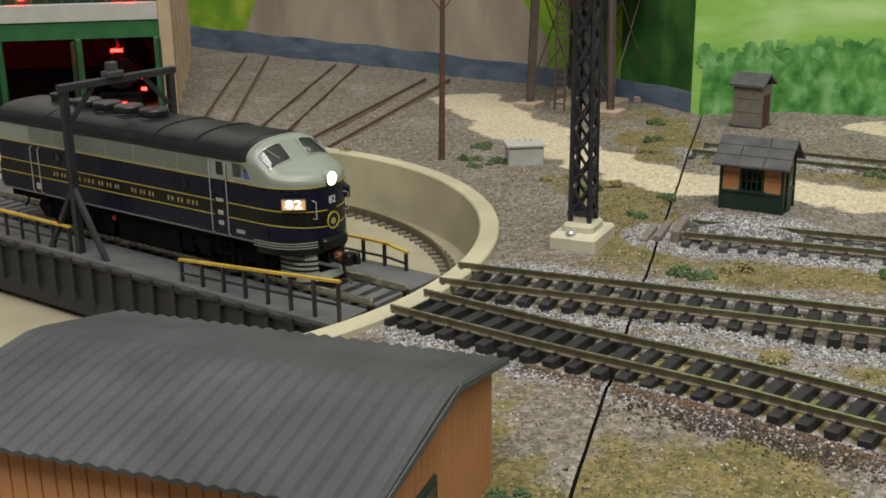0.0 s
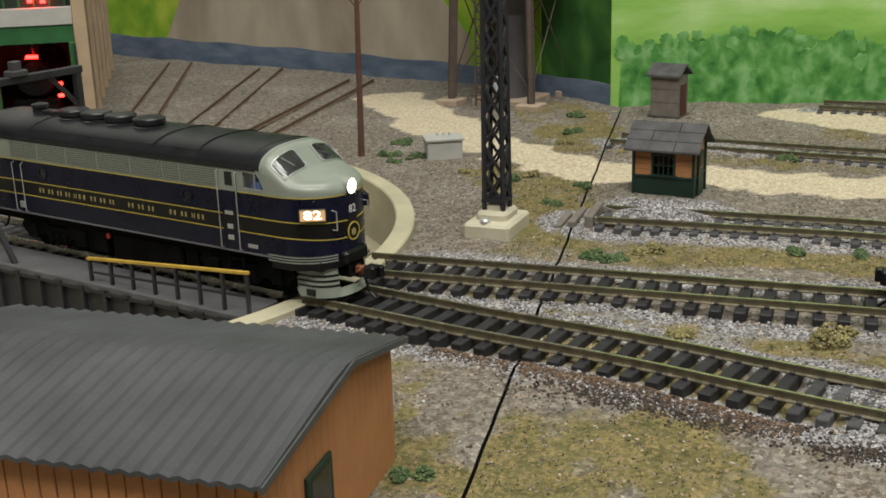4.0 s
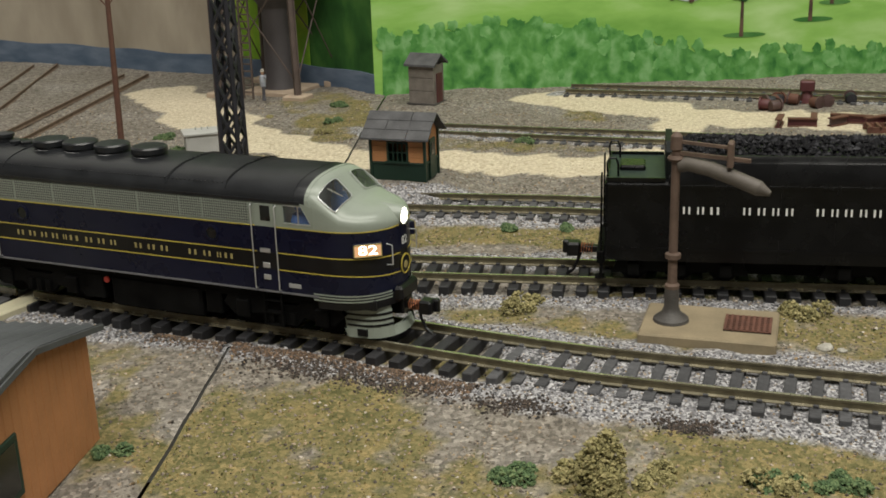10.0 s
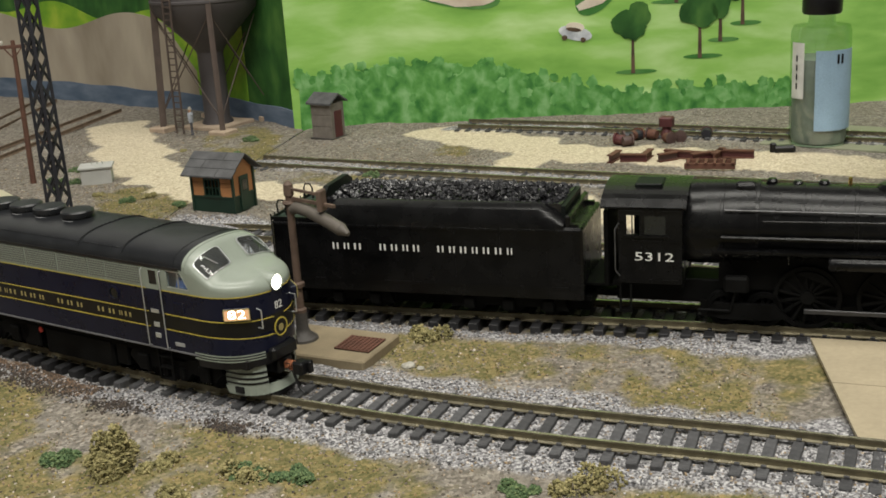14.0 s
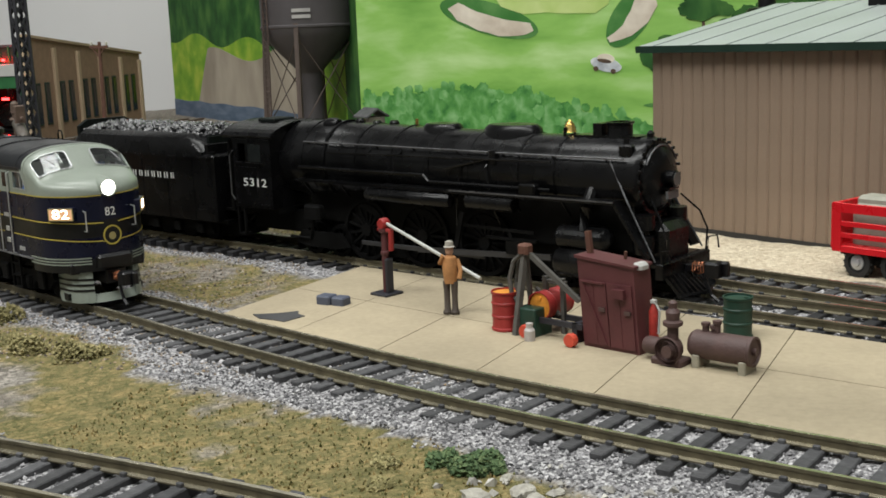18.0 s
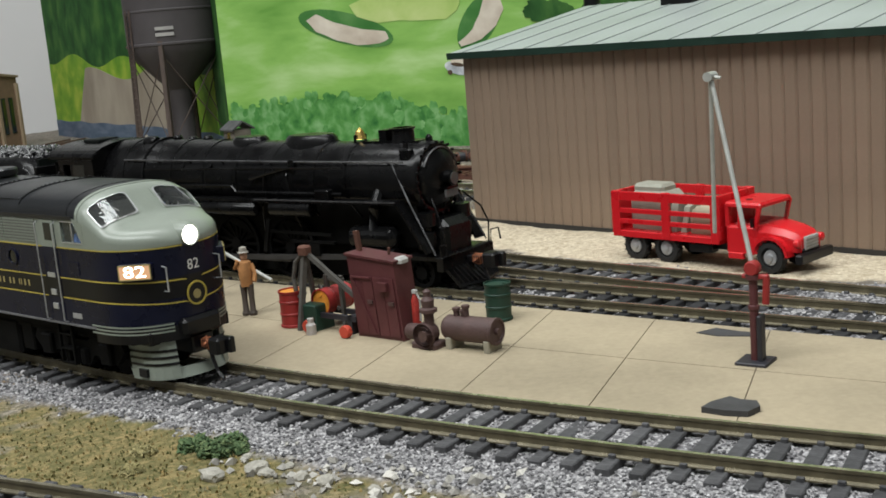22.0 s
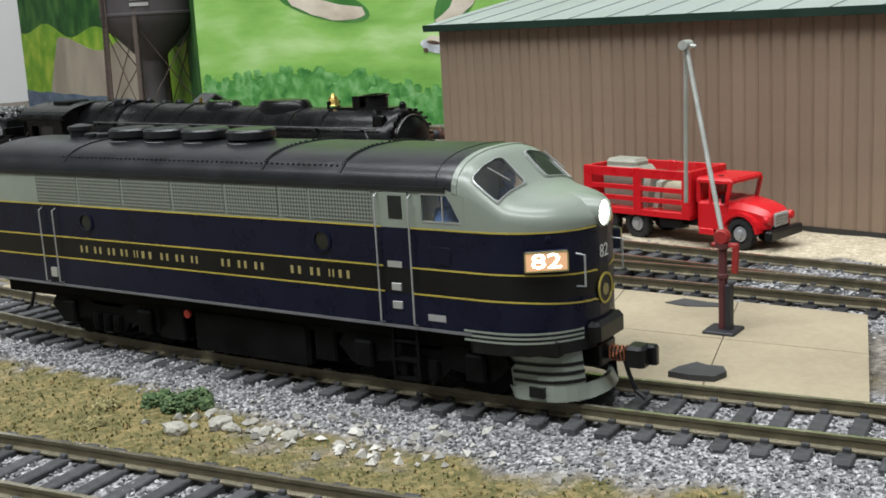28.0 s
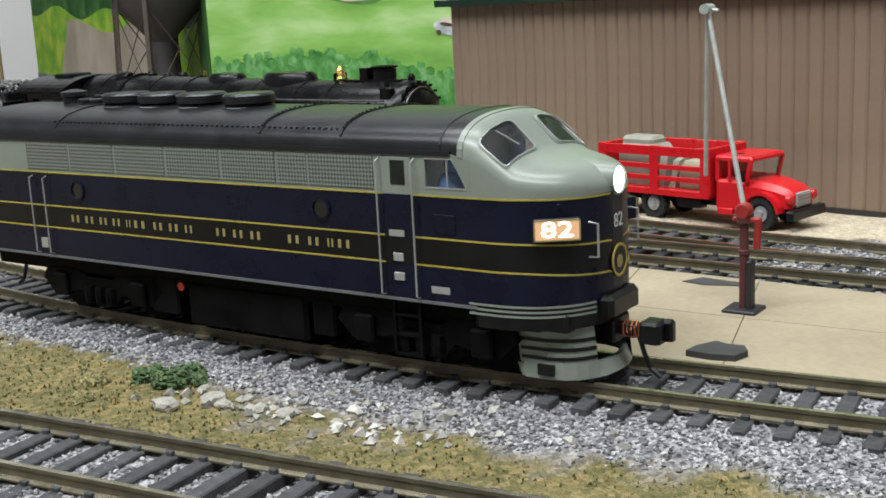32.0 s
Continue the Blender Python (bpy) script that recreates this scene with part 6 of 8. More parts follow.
        part("injector", Shape().box(158, 166, *sorted((sg * 12, sg * 15.5)), 13, 18, c=0.8).tube([(162, sg * 14, 13), (160, sg * 14, 6), (150, sg * 14, 6)], 0.6), STEAMDULL, ob)
    for sg in (-1, 1):
        part("board_edge", Shape().box(226, 285.5, *sorted((sg * 16.1, sg * 16.35)), 26.8, 27.2), EDGE, ob, "worn bright board edge")
        part("sand_pipe", Shape().tube([(228, sg * 8, ZB + 9), (228, sg * 12.6, ZB + 2), (227, sg * 13.6, ZB - 8), (224, sg * 10, 8)], 0.35, 5), STEAM, ob)
        part("sand_pipe", Shape().tube([(238, sg * 8, ZB + 9), (238, sg * 12.4, ZB + 2), (240, sg * 13.4, ZB - 8), (246, sg * 10, 8)], 0.35, 5), STEAM, ob)
        part("steam_pipe", Shape().tube([(275, sg * 9.8, ZB - 3), (274.5, sg * 13, ZB - 8), (274, sg * 13.6, 18)], 2.0, 10), STEAM, ob, smooth=True)
        part("feed_heater", Shape().lathe([(2.2, 0), (2.6, 0.5), (2.6, 17.5), (2.2, 18)], 14, at=(232, sg * 14.2, 24.0), axis="x"), STEAM, ob, smooth=True)
        part("lubricator", Shape().box(252, 258, *sorted((sg * 12.0, sg * 15.4)), 27.1, 30.4, c=0.5), STEAM, ob)
        part("check_valve", Shape().lathe([(1.6, 0), (1.6, 4)], 10, at=(240, sg * 11, ZB + 3)).rod((240, sg * 12, ZB + 5), (222, sg * 13.2, ZB + 1), 0.5, 6), STEAM, ob)
        part("grab_wire", Shape().tube([(281, sg * 10.6, ZB + 5.6), (288, sg * 12.4, ZB - 6), (297, sg * 13.4, 11)], 0.28, 5), EDGE, ob)
        for x in (160, 176, 192, 208, 226, 244, 262, 280):
            part("rail_stanchion", Shape().rod((x, sg * 10.4, ZB + 5.4), (x, sg * float(np.interp(x, [158, 200, 250, 286], [13.1, 12.5, 11.5, 11.3])), ZB + float(np.interp(x, [158, 200, 250, 286], [7.4, 7.0, 6.4, 6.2]))), 0.35, 5), STEAM, ob)
    part("door_rail", Shape().tube([(291.5, 9.4 * math.cos(a), ZB + 9.4 * math.sin(a)) for a in np.linspace(0.5, 2.64, 14)], 0.28, 5), EDGE, ob)
    part("headlight_bracket", Shape().box(290.5, 295.5, -2.6, 2.6, ZB - 3.0, ZB - 2.3), STEAM, ob)
    part("feed_pump", Shape().box(283, 287.5, -9.6, -7.0, ZB + 6.6, ZB + 10.2, c=0.6).lathe([(0.8, ZB + 10), (0.8, ZB + 11.6)], 8, at=(285, -8, 0)), STEAM, ob)
    part("generator", Shape().lathe([(2.0, -3), (2.4, -2), (2.4, 2), (2.0, 3)], 12, at=(164, -4, ZB + 12.6), axis="x"), STEAM, ob, smooth=True)
    part("whistle", Shape().rod((196, 4, ZB + 11), (196, 4, ZB + 14.6), 0.6, 8), BRASS, ob)
    part("top_walk", Shape().box(264, 286, -3.2, 3.2, ZB + 11.2, ZB + 11.8), STEAM, ob)
    for x in (160, 174, 188, 202):
        part("wash_plug", Shape().lathe([(1.0, 0), (1.0, 0.9)], 8, at=(x, 0, 0), axis="y"), STEAM, ob, at=pose(0, -0.0121, (ZB + 5.5) * MM, -25, 0, 0))
    for k in range(7):
        x = 160 + 18 * k
        part("stay", Shape().bar((x, -15.8, 26.3), (x, -11.5, 21.5), 0.6, 0.6), STEAM, ob)
    # chassis
    # The second box is added to black out ground seen between the wheels.
    part("frame", Shape().box(122, 292, -6.5, 6.5, 6, 14, c=0.4).box(150, 290, -7.4, 7.4, 1.4, 7).box(156, 288, -9.0, 9.0, 12, 26), STEAMDULL, ob)
    for x in (184.0, 209.5, 235.0):
        for sg in (-1, 1):
            w = spoked_wheel("driver", 10.6, sg, (x, 0, 10.4), 15, ob, "spoked driving wheel")
            part("counterweight", Shape().prism([(x + 8.9 * math.cos(a), 10.4 + 8.9 * math.sin(a)) for a in np.linspace(0.4, 2.0, 8)], *sorted((sg * 9.6, sg * 10.6)), axis="y"), STEAMDULL, w)
    for sg in (-1, 1):
        part("side_rod", Shape().box(183, 236, *sorted((sg * 11.4, sg * 12.2)), 5.6, 7.0, c=0.2), paint("rod_steel", (0.045, 0.045, 0.048), 0.4, metal=0.4), ob)
        part("main_rod", Shape().bar((209.5, sg * 13, 6.4), (262, sg * 13, 8.8), 0.8, 1.7), paint("rod_steel", (0.045, 0.045, 0.048), 0.4, metal=0.4), ob)
        part("cylinder", Shape().lathe([(4.2, 265), (4.7, 266), (4.7, 281), (4.1, 282)], 18, at=(0, sg * 12.6, 8.4), axis="x"), STEAM, ob, "black cylinder", True)
        part("valve_chest", Shape().lathe([(1.2, 264), (3.0, 265.5), (3.4, 266), (3.4, 281), (3.0, 281.5), (1.2, 283)], 18, at=(0, sg * 13.0, 15.6), axis="x").box(267, 280, *sorted((sg * 7, sg * 13.6)), 10, 18.8, c=0.8), STEAM, ob, "black cylinder block")
        part("crosshead", Shape().box(246, 251, *sorted((sg * 12, sg * 14)), 8.6, 12.5).box(238, 257, *sorted((sg * 12, sg * 13.6)), 12.6, 13.4), STEAMDULL, ob)
        part("valve_gear", Shape().bar((228, sg * 13, 16), (256, sg * 13, 15.5), 0.7, 1.0).bar((229, sg * 13.4, 20), (226, sg * 13.4, 9), 0.8, 1.6).bar((247, sg * 13.2, 15), (249, sg * 13.2, 8.5), 0.6, 1.0), STEAMDULL, ob)
    for x, r in ((158, 5.6), (171, 5.6), (267, 4.8), (289, 4.8)):
        for sg in (-1, 1):
            spoked_wheel("wheel", r, sg, (x, 0, r - 0.2), 10, ob)
    part("trailing_truck", Shape().prism([(152, 4), (155, 8.5), (174, 8.5), (178, 4), (172, 3), (158, 3)], -13.6, -12.2, axis="y").prism([(152, 4), (155, 8.5), (174, 8.5), (178, 4), (172, 3), (158, 3)], 12.2, 13.6, axis="y"), STEAMDULL, ob)
    part("lead_truck", Shape().box(262, 293, -7, -5.6, 3.4, 6).box(262, 293, 5.6, 7, 3.4, 6).box(275, 281, -7, 7, 3.6, 7), STEAMDULL, ob)
    # front end
    part("front_deck", Shape().box(285, 299.5, -13, 13, 9.0, 10.2).box(297, 299.5, -13.6, 13.6, 6.0, 10.4, c=0.3).box(286, 297, -7.5, 7.5, 10, 20.5, c=2.2), STEAM, ob)
    cow = part("cowcatcher", Shape().tube([(299.5 + 6.6 - abs(y) * 0.3, y * 0.86, 1.2) for y in np.linspace(-12, 12, 13)], 0.6, 6), STEAM, ob, "black slatted pilot")
    for k in range(13):
        y = -11.5 + 23 * k / 12
        part("slat", Shape().bar((299.5, y * 1.05, 6.4), (306 - abs(y) * 0.28, y * 0.86, 1.2), 0.8, 0.9), STEAM, cow)
    coupler(ob, 299.5, 7.6, 1)
    for sg in (-1, 1):
        part("grab_rail", Shape().tube([(299, sg * 11.8, 10), (299.5, sg * 11.8, 17), (297.5, sg * 11, 22), (293, sg * 8, 27)], 0.3, 5), STEAM, ob)
        part("flag_stay", Shape().tube([(299, sg * 13, 10), (299, sg * 13.4, 14), (301.5, sg * 14, 14.6), (302, sg * 14, 11)], 0.3, 5), STEAM, ob)
    return ob


tender()
steam()


# ---------------------------------------------------------------- lattice mast, pole, box, water tower
def lattice_mast():
    ob = thing("lattice_mast", "tall dark lattice steel mast on a cast concrete footing", "mast", m=place(52, 417, 0, -26))
    foot = part("footing", Shape().box(-9, 9, -12, 13, -0.5, 5.8, c=1.0).box(-6, 6, -6, 8, 5.8, 9, c=1.2).box(-3, 3, -3, 5, 9, 11.5, c=0.8), CONCRETE, ob, "pale chipped concrete footing")
    part("bolt", Shape().lathe([(2.0, 6.4), (2.0, 7.4), (1.3, 8.2), (0.2, 8.4)], 12, at=(-1, -9.4, -0.6)), SILVER, foot, "silver bolt head", True)
    H, w0, w1 = 175.0, 3.7, 2.6
    wd = lambda z: w0 + (w1 - w0) * z / H
    for sx, sy in ((-1, -1), (1, -1), (1, 1), (-1, 1)):
        part("leg", Shape().bar((sx * w0, sy * w0 + 1, 9), (sx * w1, sy * w1 + 1, H), 1.4, 1.4), DARKSTEEL, ob)
    n = 15
    for k in range(n):
        za, zb = 12 + (H - 14) * k / n, 12 + (H - 14) * (k + 1) / n
        a, b = wd(za), wd(zb)
        for f in range(4):
            rot = lambda x, y, z: ((x, y + 1, z), (-y, x + 1, z), (-x, -y + 1, z), (y, -x + 1, z))[f]
            part("lattice_bar", Shape().bar(rot(-a, -a, za), rot(b, -b, zb), 0.9, 0.9).bar(rot(a, -a, za), rot(-b, -b, zb), 0.9, 0.9), DARKSTEEL, ob)
    part("ring", Shape().box(-4.6, 4.6, -3.6, 5.6, 12, 13.2), DARKSTEEL, ob)


def utility_pole():
    ob = thing("utility_pole", "thin brown wooden utility pole with a crossarm", "utility pole", m=place(0, 562))
    part("pole", Shape().rod((0, 0, -1), (1.5, 0, 82), 1.7, 10, r2=1.2), POLEWOOD, ob, smooth=True)
    part("crossarm", Shape().box(-6, 8, -0.9, 0.9, 77.5, 79.4, c=0.2), POLEWOOD, ob)
    for x in (-5, 7):
        part("insulator", Shape().lathe([(0.5, 79.4), (1.0, 80.2), (0.9, 81.6), (0.2, 82)], 8, at=(x, 0, 0)), paint("insulator_pale", (0.5, 0.48, 0.42), 0.4), ob)
    part("brace", Shape().bar((-4, -0.6, 78), (0.8, -0.9, 72), 0.6, 0.6).bar((6, -0.6, 78), (1.2, -0.9, 72), 0.6, 0.6), POLEWOOD, ob)


def relay_box():
    ob = thing("relay_box", "pale grey relay box with thin lid on gravel", "box", m=place(32, 543, 0, 6))
    part("cabinet", Shape().box(0, 17, 0, 12, -0.5, 9.2, c=0.3), BOXGREY, ob)
    part("lid", Shape().box(-1, 18, -1, 13, 9.2, 10.3, c=0.3), BOXGREY, ob, "pale overhanging lid")
    for x in (6, 9, 12):
        part("knob", Shape().lathe([(0.4, 10.3), (0.4, 11.6)], 6, at=(x, 8, 0)), BOXGREY, ob)


def water_tower():
    ob = thing("water_tower", "grey conical-bottomed water tower on riveted legs with ladder", "water tower", m=place(91, 706, 0, -34))
    part("tank", Shape().lathe([(36, 86), (36.8, 87), (36.8, 88.4), (36, 89), (36, 112), (36.4, 112.5), (36.4, 113.5), (36, 114), (36, 160), (0.2, 185)], 48), TOWER, ob, "dark grey riveted tank", True)
    part("hopper", Shape().lathe([(36, 86), (34.5, 80), (12, 56), (9.5, 52)], 40, caps=False), TOWER, ob, "conical tank bottom", True)
    part("riser", Shape().lathe([(9.5, 52.5), (9, 50), (9, 6), (11, 3), (11, 0)], 24, caps=False), TOWER, ob, "central riser pipe", True)
    for k in range(2):
        part("letter_bar", Shape().box(-7, 7, -36.6, -35.2, 98 - 4.5 * k, 100.6 - 4.5 * k), paint("tower_mark", (0.35, 0.34, 0.33), 0.7), ob, at=pose(0, 0, 0, 0, 0, 52))
    for k in range(4):
        a = radians(45 + 90 * k)
        c, s = math.cos(a), math.sin(a)
        leg = part("leg", Shape().bar((38 * c, 38 * s, 2), (34.5 * c, 34.5 * s, 90), 3.6, 3.6), TOWERLEG, ob)
        part("lattice", Shape().bar((38 * c + 1.9, 38 * s, 4), (34.5 * c + 1.9, 34.5 * s, 88), 0.6, 3.0), TOWERLEG, leg)
        part("pad", Shape().box(38 * c - 7, 38 * c + 7, 38 * s - 7, 38 * s + 7, -0.5, 3.2, c=0.6), paint("pad_tan", (0.40, 0.31, 0.23), 0.8), ob, "tan concrete pad")
        b = radians(135 + 90 * k)
        for p, q in (((38 * c, 38 * s, 10), (35 * math.cos(b), 35 * math.sin(b), 80)), ((36 * c, 36 * s, 80), (38 * math.cos(b), 38 * math.sin(b), 10))):
            part("tie_rod", Shape().rod(p, q, 0.45, 5), TOWERLEG, ob)
    part("base", Shape().box(-18, 18, -18, 18, -0.5, 2.2, c=0.6), paint("pad_tan", (0.40, 0.31, 0.23), 0.8), ob)
    s = Shape().bar((-3.2, -39, 2), (-3.2, -36.6, 115), 1.0, 1.0).bar((3.2, -39, 2), (3.2, -36.6, 115), 1.0, 1.0)
    for k in range(26):
        s.bar((-3.2, -38.6 + 2 * k / 26, 6 + 4.2 * k), (3.2, -38.6 + 2 * k / 26, 6 + 4.2 * k), 0.8, 0.8)
    part("ladder", s, TOWERLEG, ob, "steel ladder")
    doll("figurine", "small painted workman figurine beside the water tower", (0.30, 0.32, 0.36), (0.06, 0.06, 0.07), place(78, 668, 1.5, 20), 0.9)


def doll(name, label, shirt, legs, m, k=1.0):
    """A plain painted toy figure in one mesh."""
    s = Shape()
    s.lathe([(1.5, 0), (1.7, 0.8), (1.2, 1.4), (1.1, 5), (1.4, 9.5)], 10, 1, at=(0.4, 1.4, 0)).lathe([(1.5, 0), (1.7, 0.8), (1.2, 1.4), (1.1, 5), (1.4, 9.5)], 10, 1, at=(-0.4, -1.4, 0))
    s.lathe([(2.2, 9), (2.5, 11), (2.9, 14.5), (2.4, 16.4), (0.9, 17)], 12, 0)
    s.tube([(0, 2.6, 15.6), (0.8, 3.8, 13), (1.8, 3.4, 10.4)], 0.85, 7, 0).tube([(0, -2.6, 15.8), (1.4, -3.4, 15), (1.6, -2.4, 17.2)], 0.85, 7, 0)
    s.lathe([(0.8, 16.8), (1.4, 17.6), (1.5, 18.8), (1.0, 19.8)], 12, 2).lathe([(2.2, 19.3), (1.6, 19.6), (1.4, 20.8), (0.4, 21.1)], 12, 3)
    s.v = [(x * k * 0.78, y * k * 0.78, z * k) for x, y, z in s.v]
    return solo(name, s, [paint("doll_shirt", shirt, 0.7, vary=0.25, scale=400), paint("doll_legs", legs, 0.7), paint("doll_skin", (0.40, 0.24, 0.16), 0.7), paint("doll_hat", (0.32, 0.30, 0.26), 0.7)], label, "figurine", m=m, smooth=True)


lattice_mast()
utility_pole()
relay_box()
water_tower()


# ---------------------------------------------------------------- water crane on its stand
def water_crane():
    a = math.degrees(math.atan2(236 - 255, 190 - 156))
    st = thing("crane_stand", "tan cast platform with dark square drain grate", "platform", m=place(156, 255, 0, a))
    TAN = paint("stand_tan", (0.23, 0.185, 0.115), 0.8, vary=0.2, scale=120)
    part("slab", Shape().box(0.3, 38.4, 0.8, 26.6, -0.3, 3.6, c=0.5), TAN, st)
    g = part("grate", Shape().box(23.5, 36.5, 8, 20, 3.6, 3.9), paint("grate_back", (0.02, 0.015, 0.012), 0.8), st, "dark drain grate")
    for k in range(9):
        part("grate_bar", Shape().box(23.5 + 1.55 * k, 24.2 + 1.55 * k, 8, 20, 3.9, 4.25), RUST, g)
        part("grate_bar", Shape().box(23.5, 36.6, 8 + 1.42 * k, 8.6 + 1.42 * k, 3.85, 4.15), RUST, g)
    ob = thing("water_crane", "weathered brown water crane with drooping grey spout", "water crane", m=place(169.7, 262.4, 3.6, a))
    ob.scale = (1.07, 1.07, 1.07)
    BR = paint("crane_brown", (0.115, 0.075, 0.055), 0.7, vary=0.3, scale=220, bump=0.4)
    part("foot", Shape().lathe([(4.9, 0), (4.7, 0.8), (2.6, 2.4), (2.0, 4), (1.9, 9.4)], 20), paint("crane_foot", (0.060, 0.055, 0.050), 0.6, vary=0.3, scale=220, bump=0.4), ob, "dark flared cast foot", True)
    part("column", Shape().lathe([(1.9, 9.2), (2.0, 10.2), (1.3, 10.8), (1.2, 17.5), (2.1, 17.8), (2.1, 19.0), (1.2, 19.4), (1.15, 47), (1.6, 47.6), (1.5, 51), (0.6, 52)], 20), BR, ob, "brown column", True)
    part("collar", Shape().lathe([(1.9, 0), (2.3, 0.6), (1.9, 1.4)], 16, at=(0, 0, 44.5)), BR, ob, smooth=True)
    part("arm", Shape().bar((0, 0, 46.6), (19, -5, 46.3), 0.9, 1.0), BR, ob)
    part("arm", Shape().bar((0, 0, 49.6), (14.5, -3.8, 49.2), 0.8, 0.8), BR, ob)
    part("hanger", Shape().box(13.2, 14.8, -6, -2, 44.5, 51, c=0.4), BR, ob)
    part("spout", Shape().tube([(1.0, 0, 43.4), (3.5, -0.6, 43.9), (9, -2.4, 43.2), (16, -4.6, 41.4), (21.5, -6.2, 39.6)], 2.0, 14).rod((21.3, -6.15, 39.7), (24.2, -7.0, 38.6), 2.0, 14, r2=0.7), paint("spout_grey", (0.10, 0.086, 0.072), 0.6, vary=0.2), ob, "grey sagging spout", True)


water_crane()


# ---------------------------------------------------------------- servicing slab and what stands on it
def service_slab():
    ob = thing("service_slab", "tan concrete servicing slab in large worn panels", "slab", kind="structure")
    near, far = [], []
    for k in range(9):
        u = k / 8
        x = 314 + (552 - 314) * u
        s = np.interp(x, SPURLINE[0][:, 0], SPURLINE[1])
        p, a = along(SPURLINE, s)
        near.append((p[0] - 11.6 * math.sin(radians(a)), p[1] + 11.6 * math.cos(radians(a))))
        far.append((333 + (561 - 333) * u, 226.6 + (132 - 226.6) * u))
    at = lambda u, v: (np.interp(u, range(9), [p[0] for p in near]) * (1 - v) + np.interp(u, range(9), [p[0] for p in far]) * v,
                       np.interp(u, range(9), [p[1] for p in near]) * (1 - v) + np.interp(u, range(9), [p[1] for p in far]) * v)
    for i in range(8):
        for j in range(2):
            e, g = 0.004, 0.0025
            c = [at(i + e, j / 2 + g), at(i + 1 - e, j / 2 + g), at(i + 1 - e, (j + 1) / 2 - g), at(i + e, (j + 1) / 2 - g)]
            part("panel", Shape().prism(c, 2.35, 3.5), SLAB, ob)
    part("bed", Shape().prism([at(0.01, 0.01), *[at(k, 0.01) for k in range(1, 8)], at(7.99, 0.01), at(7.99, 0.99), at(0.01, 0.99)], 2.3, 3.15), paint("slab_joint", (0.16, 0.13, 0.09), 0.9), ob)
    STAIN = paint("oil_patch", (0.045, 0.045, 0.047), 0.7, vary=0.3, scale=200)
    for pts in ([(518.6, 83.6), (523, 81.6), (527.5, 81.0), (529.8, 84.2), (529.2, 87.6), (526, 88.4), (524, 90.2), (520.4, 87)], [(329, 157.5), (333, 153.6), (338, 152.6), (342, 151.2), (343.4, 155), (344.8, 158.4), (342, 160), (340.4, 163.4), (336, 160)], [(515, 141.6), (520, 138.4), (526, 138), (530, 137.6), (528.6, 141), (525, 142.4), (519.6, 145.6)]):
        part("tar_patch", Shape().prism(pts, 3.5, 4.7 if pts[0][1] < 90 else 3.72), STAIN, ob, "dark tar patch")


def pump_stand(x, y, turn, label, tilt):
    """A red fuel pump column with its tubular boom."""
    ob = thing("fuel_column", label, "fuel column", "fuel columns", m=place(x, y, 3.5, turn))
    part("base", Shape().box(-3.6, 3.6, -3.6, 3.6, 0, 0.7, c=0.2), DARKSTEEL, ob)
    part("column", Shape().lathe([(1.0, 0.6), (1.0, 12), (1.25, 12.2), (1.25, 13), (0.95, 13.2), (0.95, 18.6), (1.6, 19.0), (1.6, 20.0)], 14), MAROON, ob, "dark red column", True)
    part("guard", Shape().box(0.8, 2.0, -1.4, 1.4, 0.6, 11, c=0.3), DARKSTEEL, ob)
    part("head", Shape().lathe([(1.4, -1.4), (1.7, -0.9), (1.7, 0.9), (1.4, 1.4)], 14, at=(0, 0, 21.4), axis="y").box(-2.4, 3.6, -0.7, 0.7, 19.2, 20.1, c=0.3).rod((3.0, 0, 19.4), (2.7, 0, 13.5), 0.8, 8), REDPAINT, ob, "red swivel head", True)
    return ob


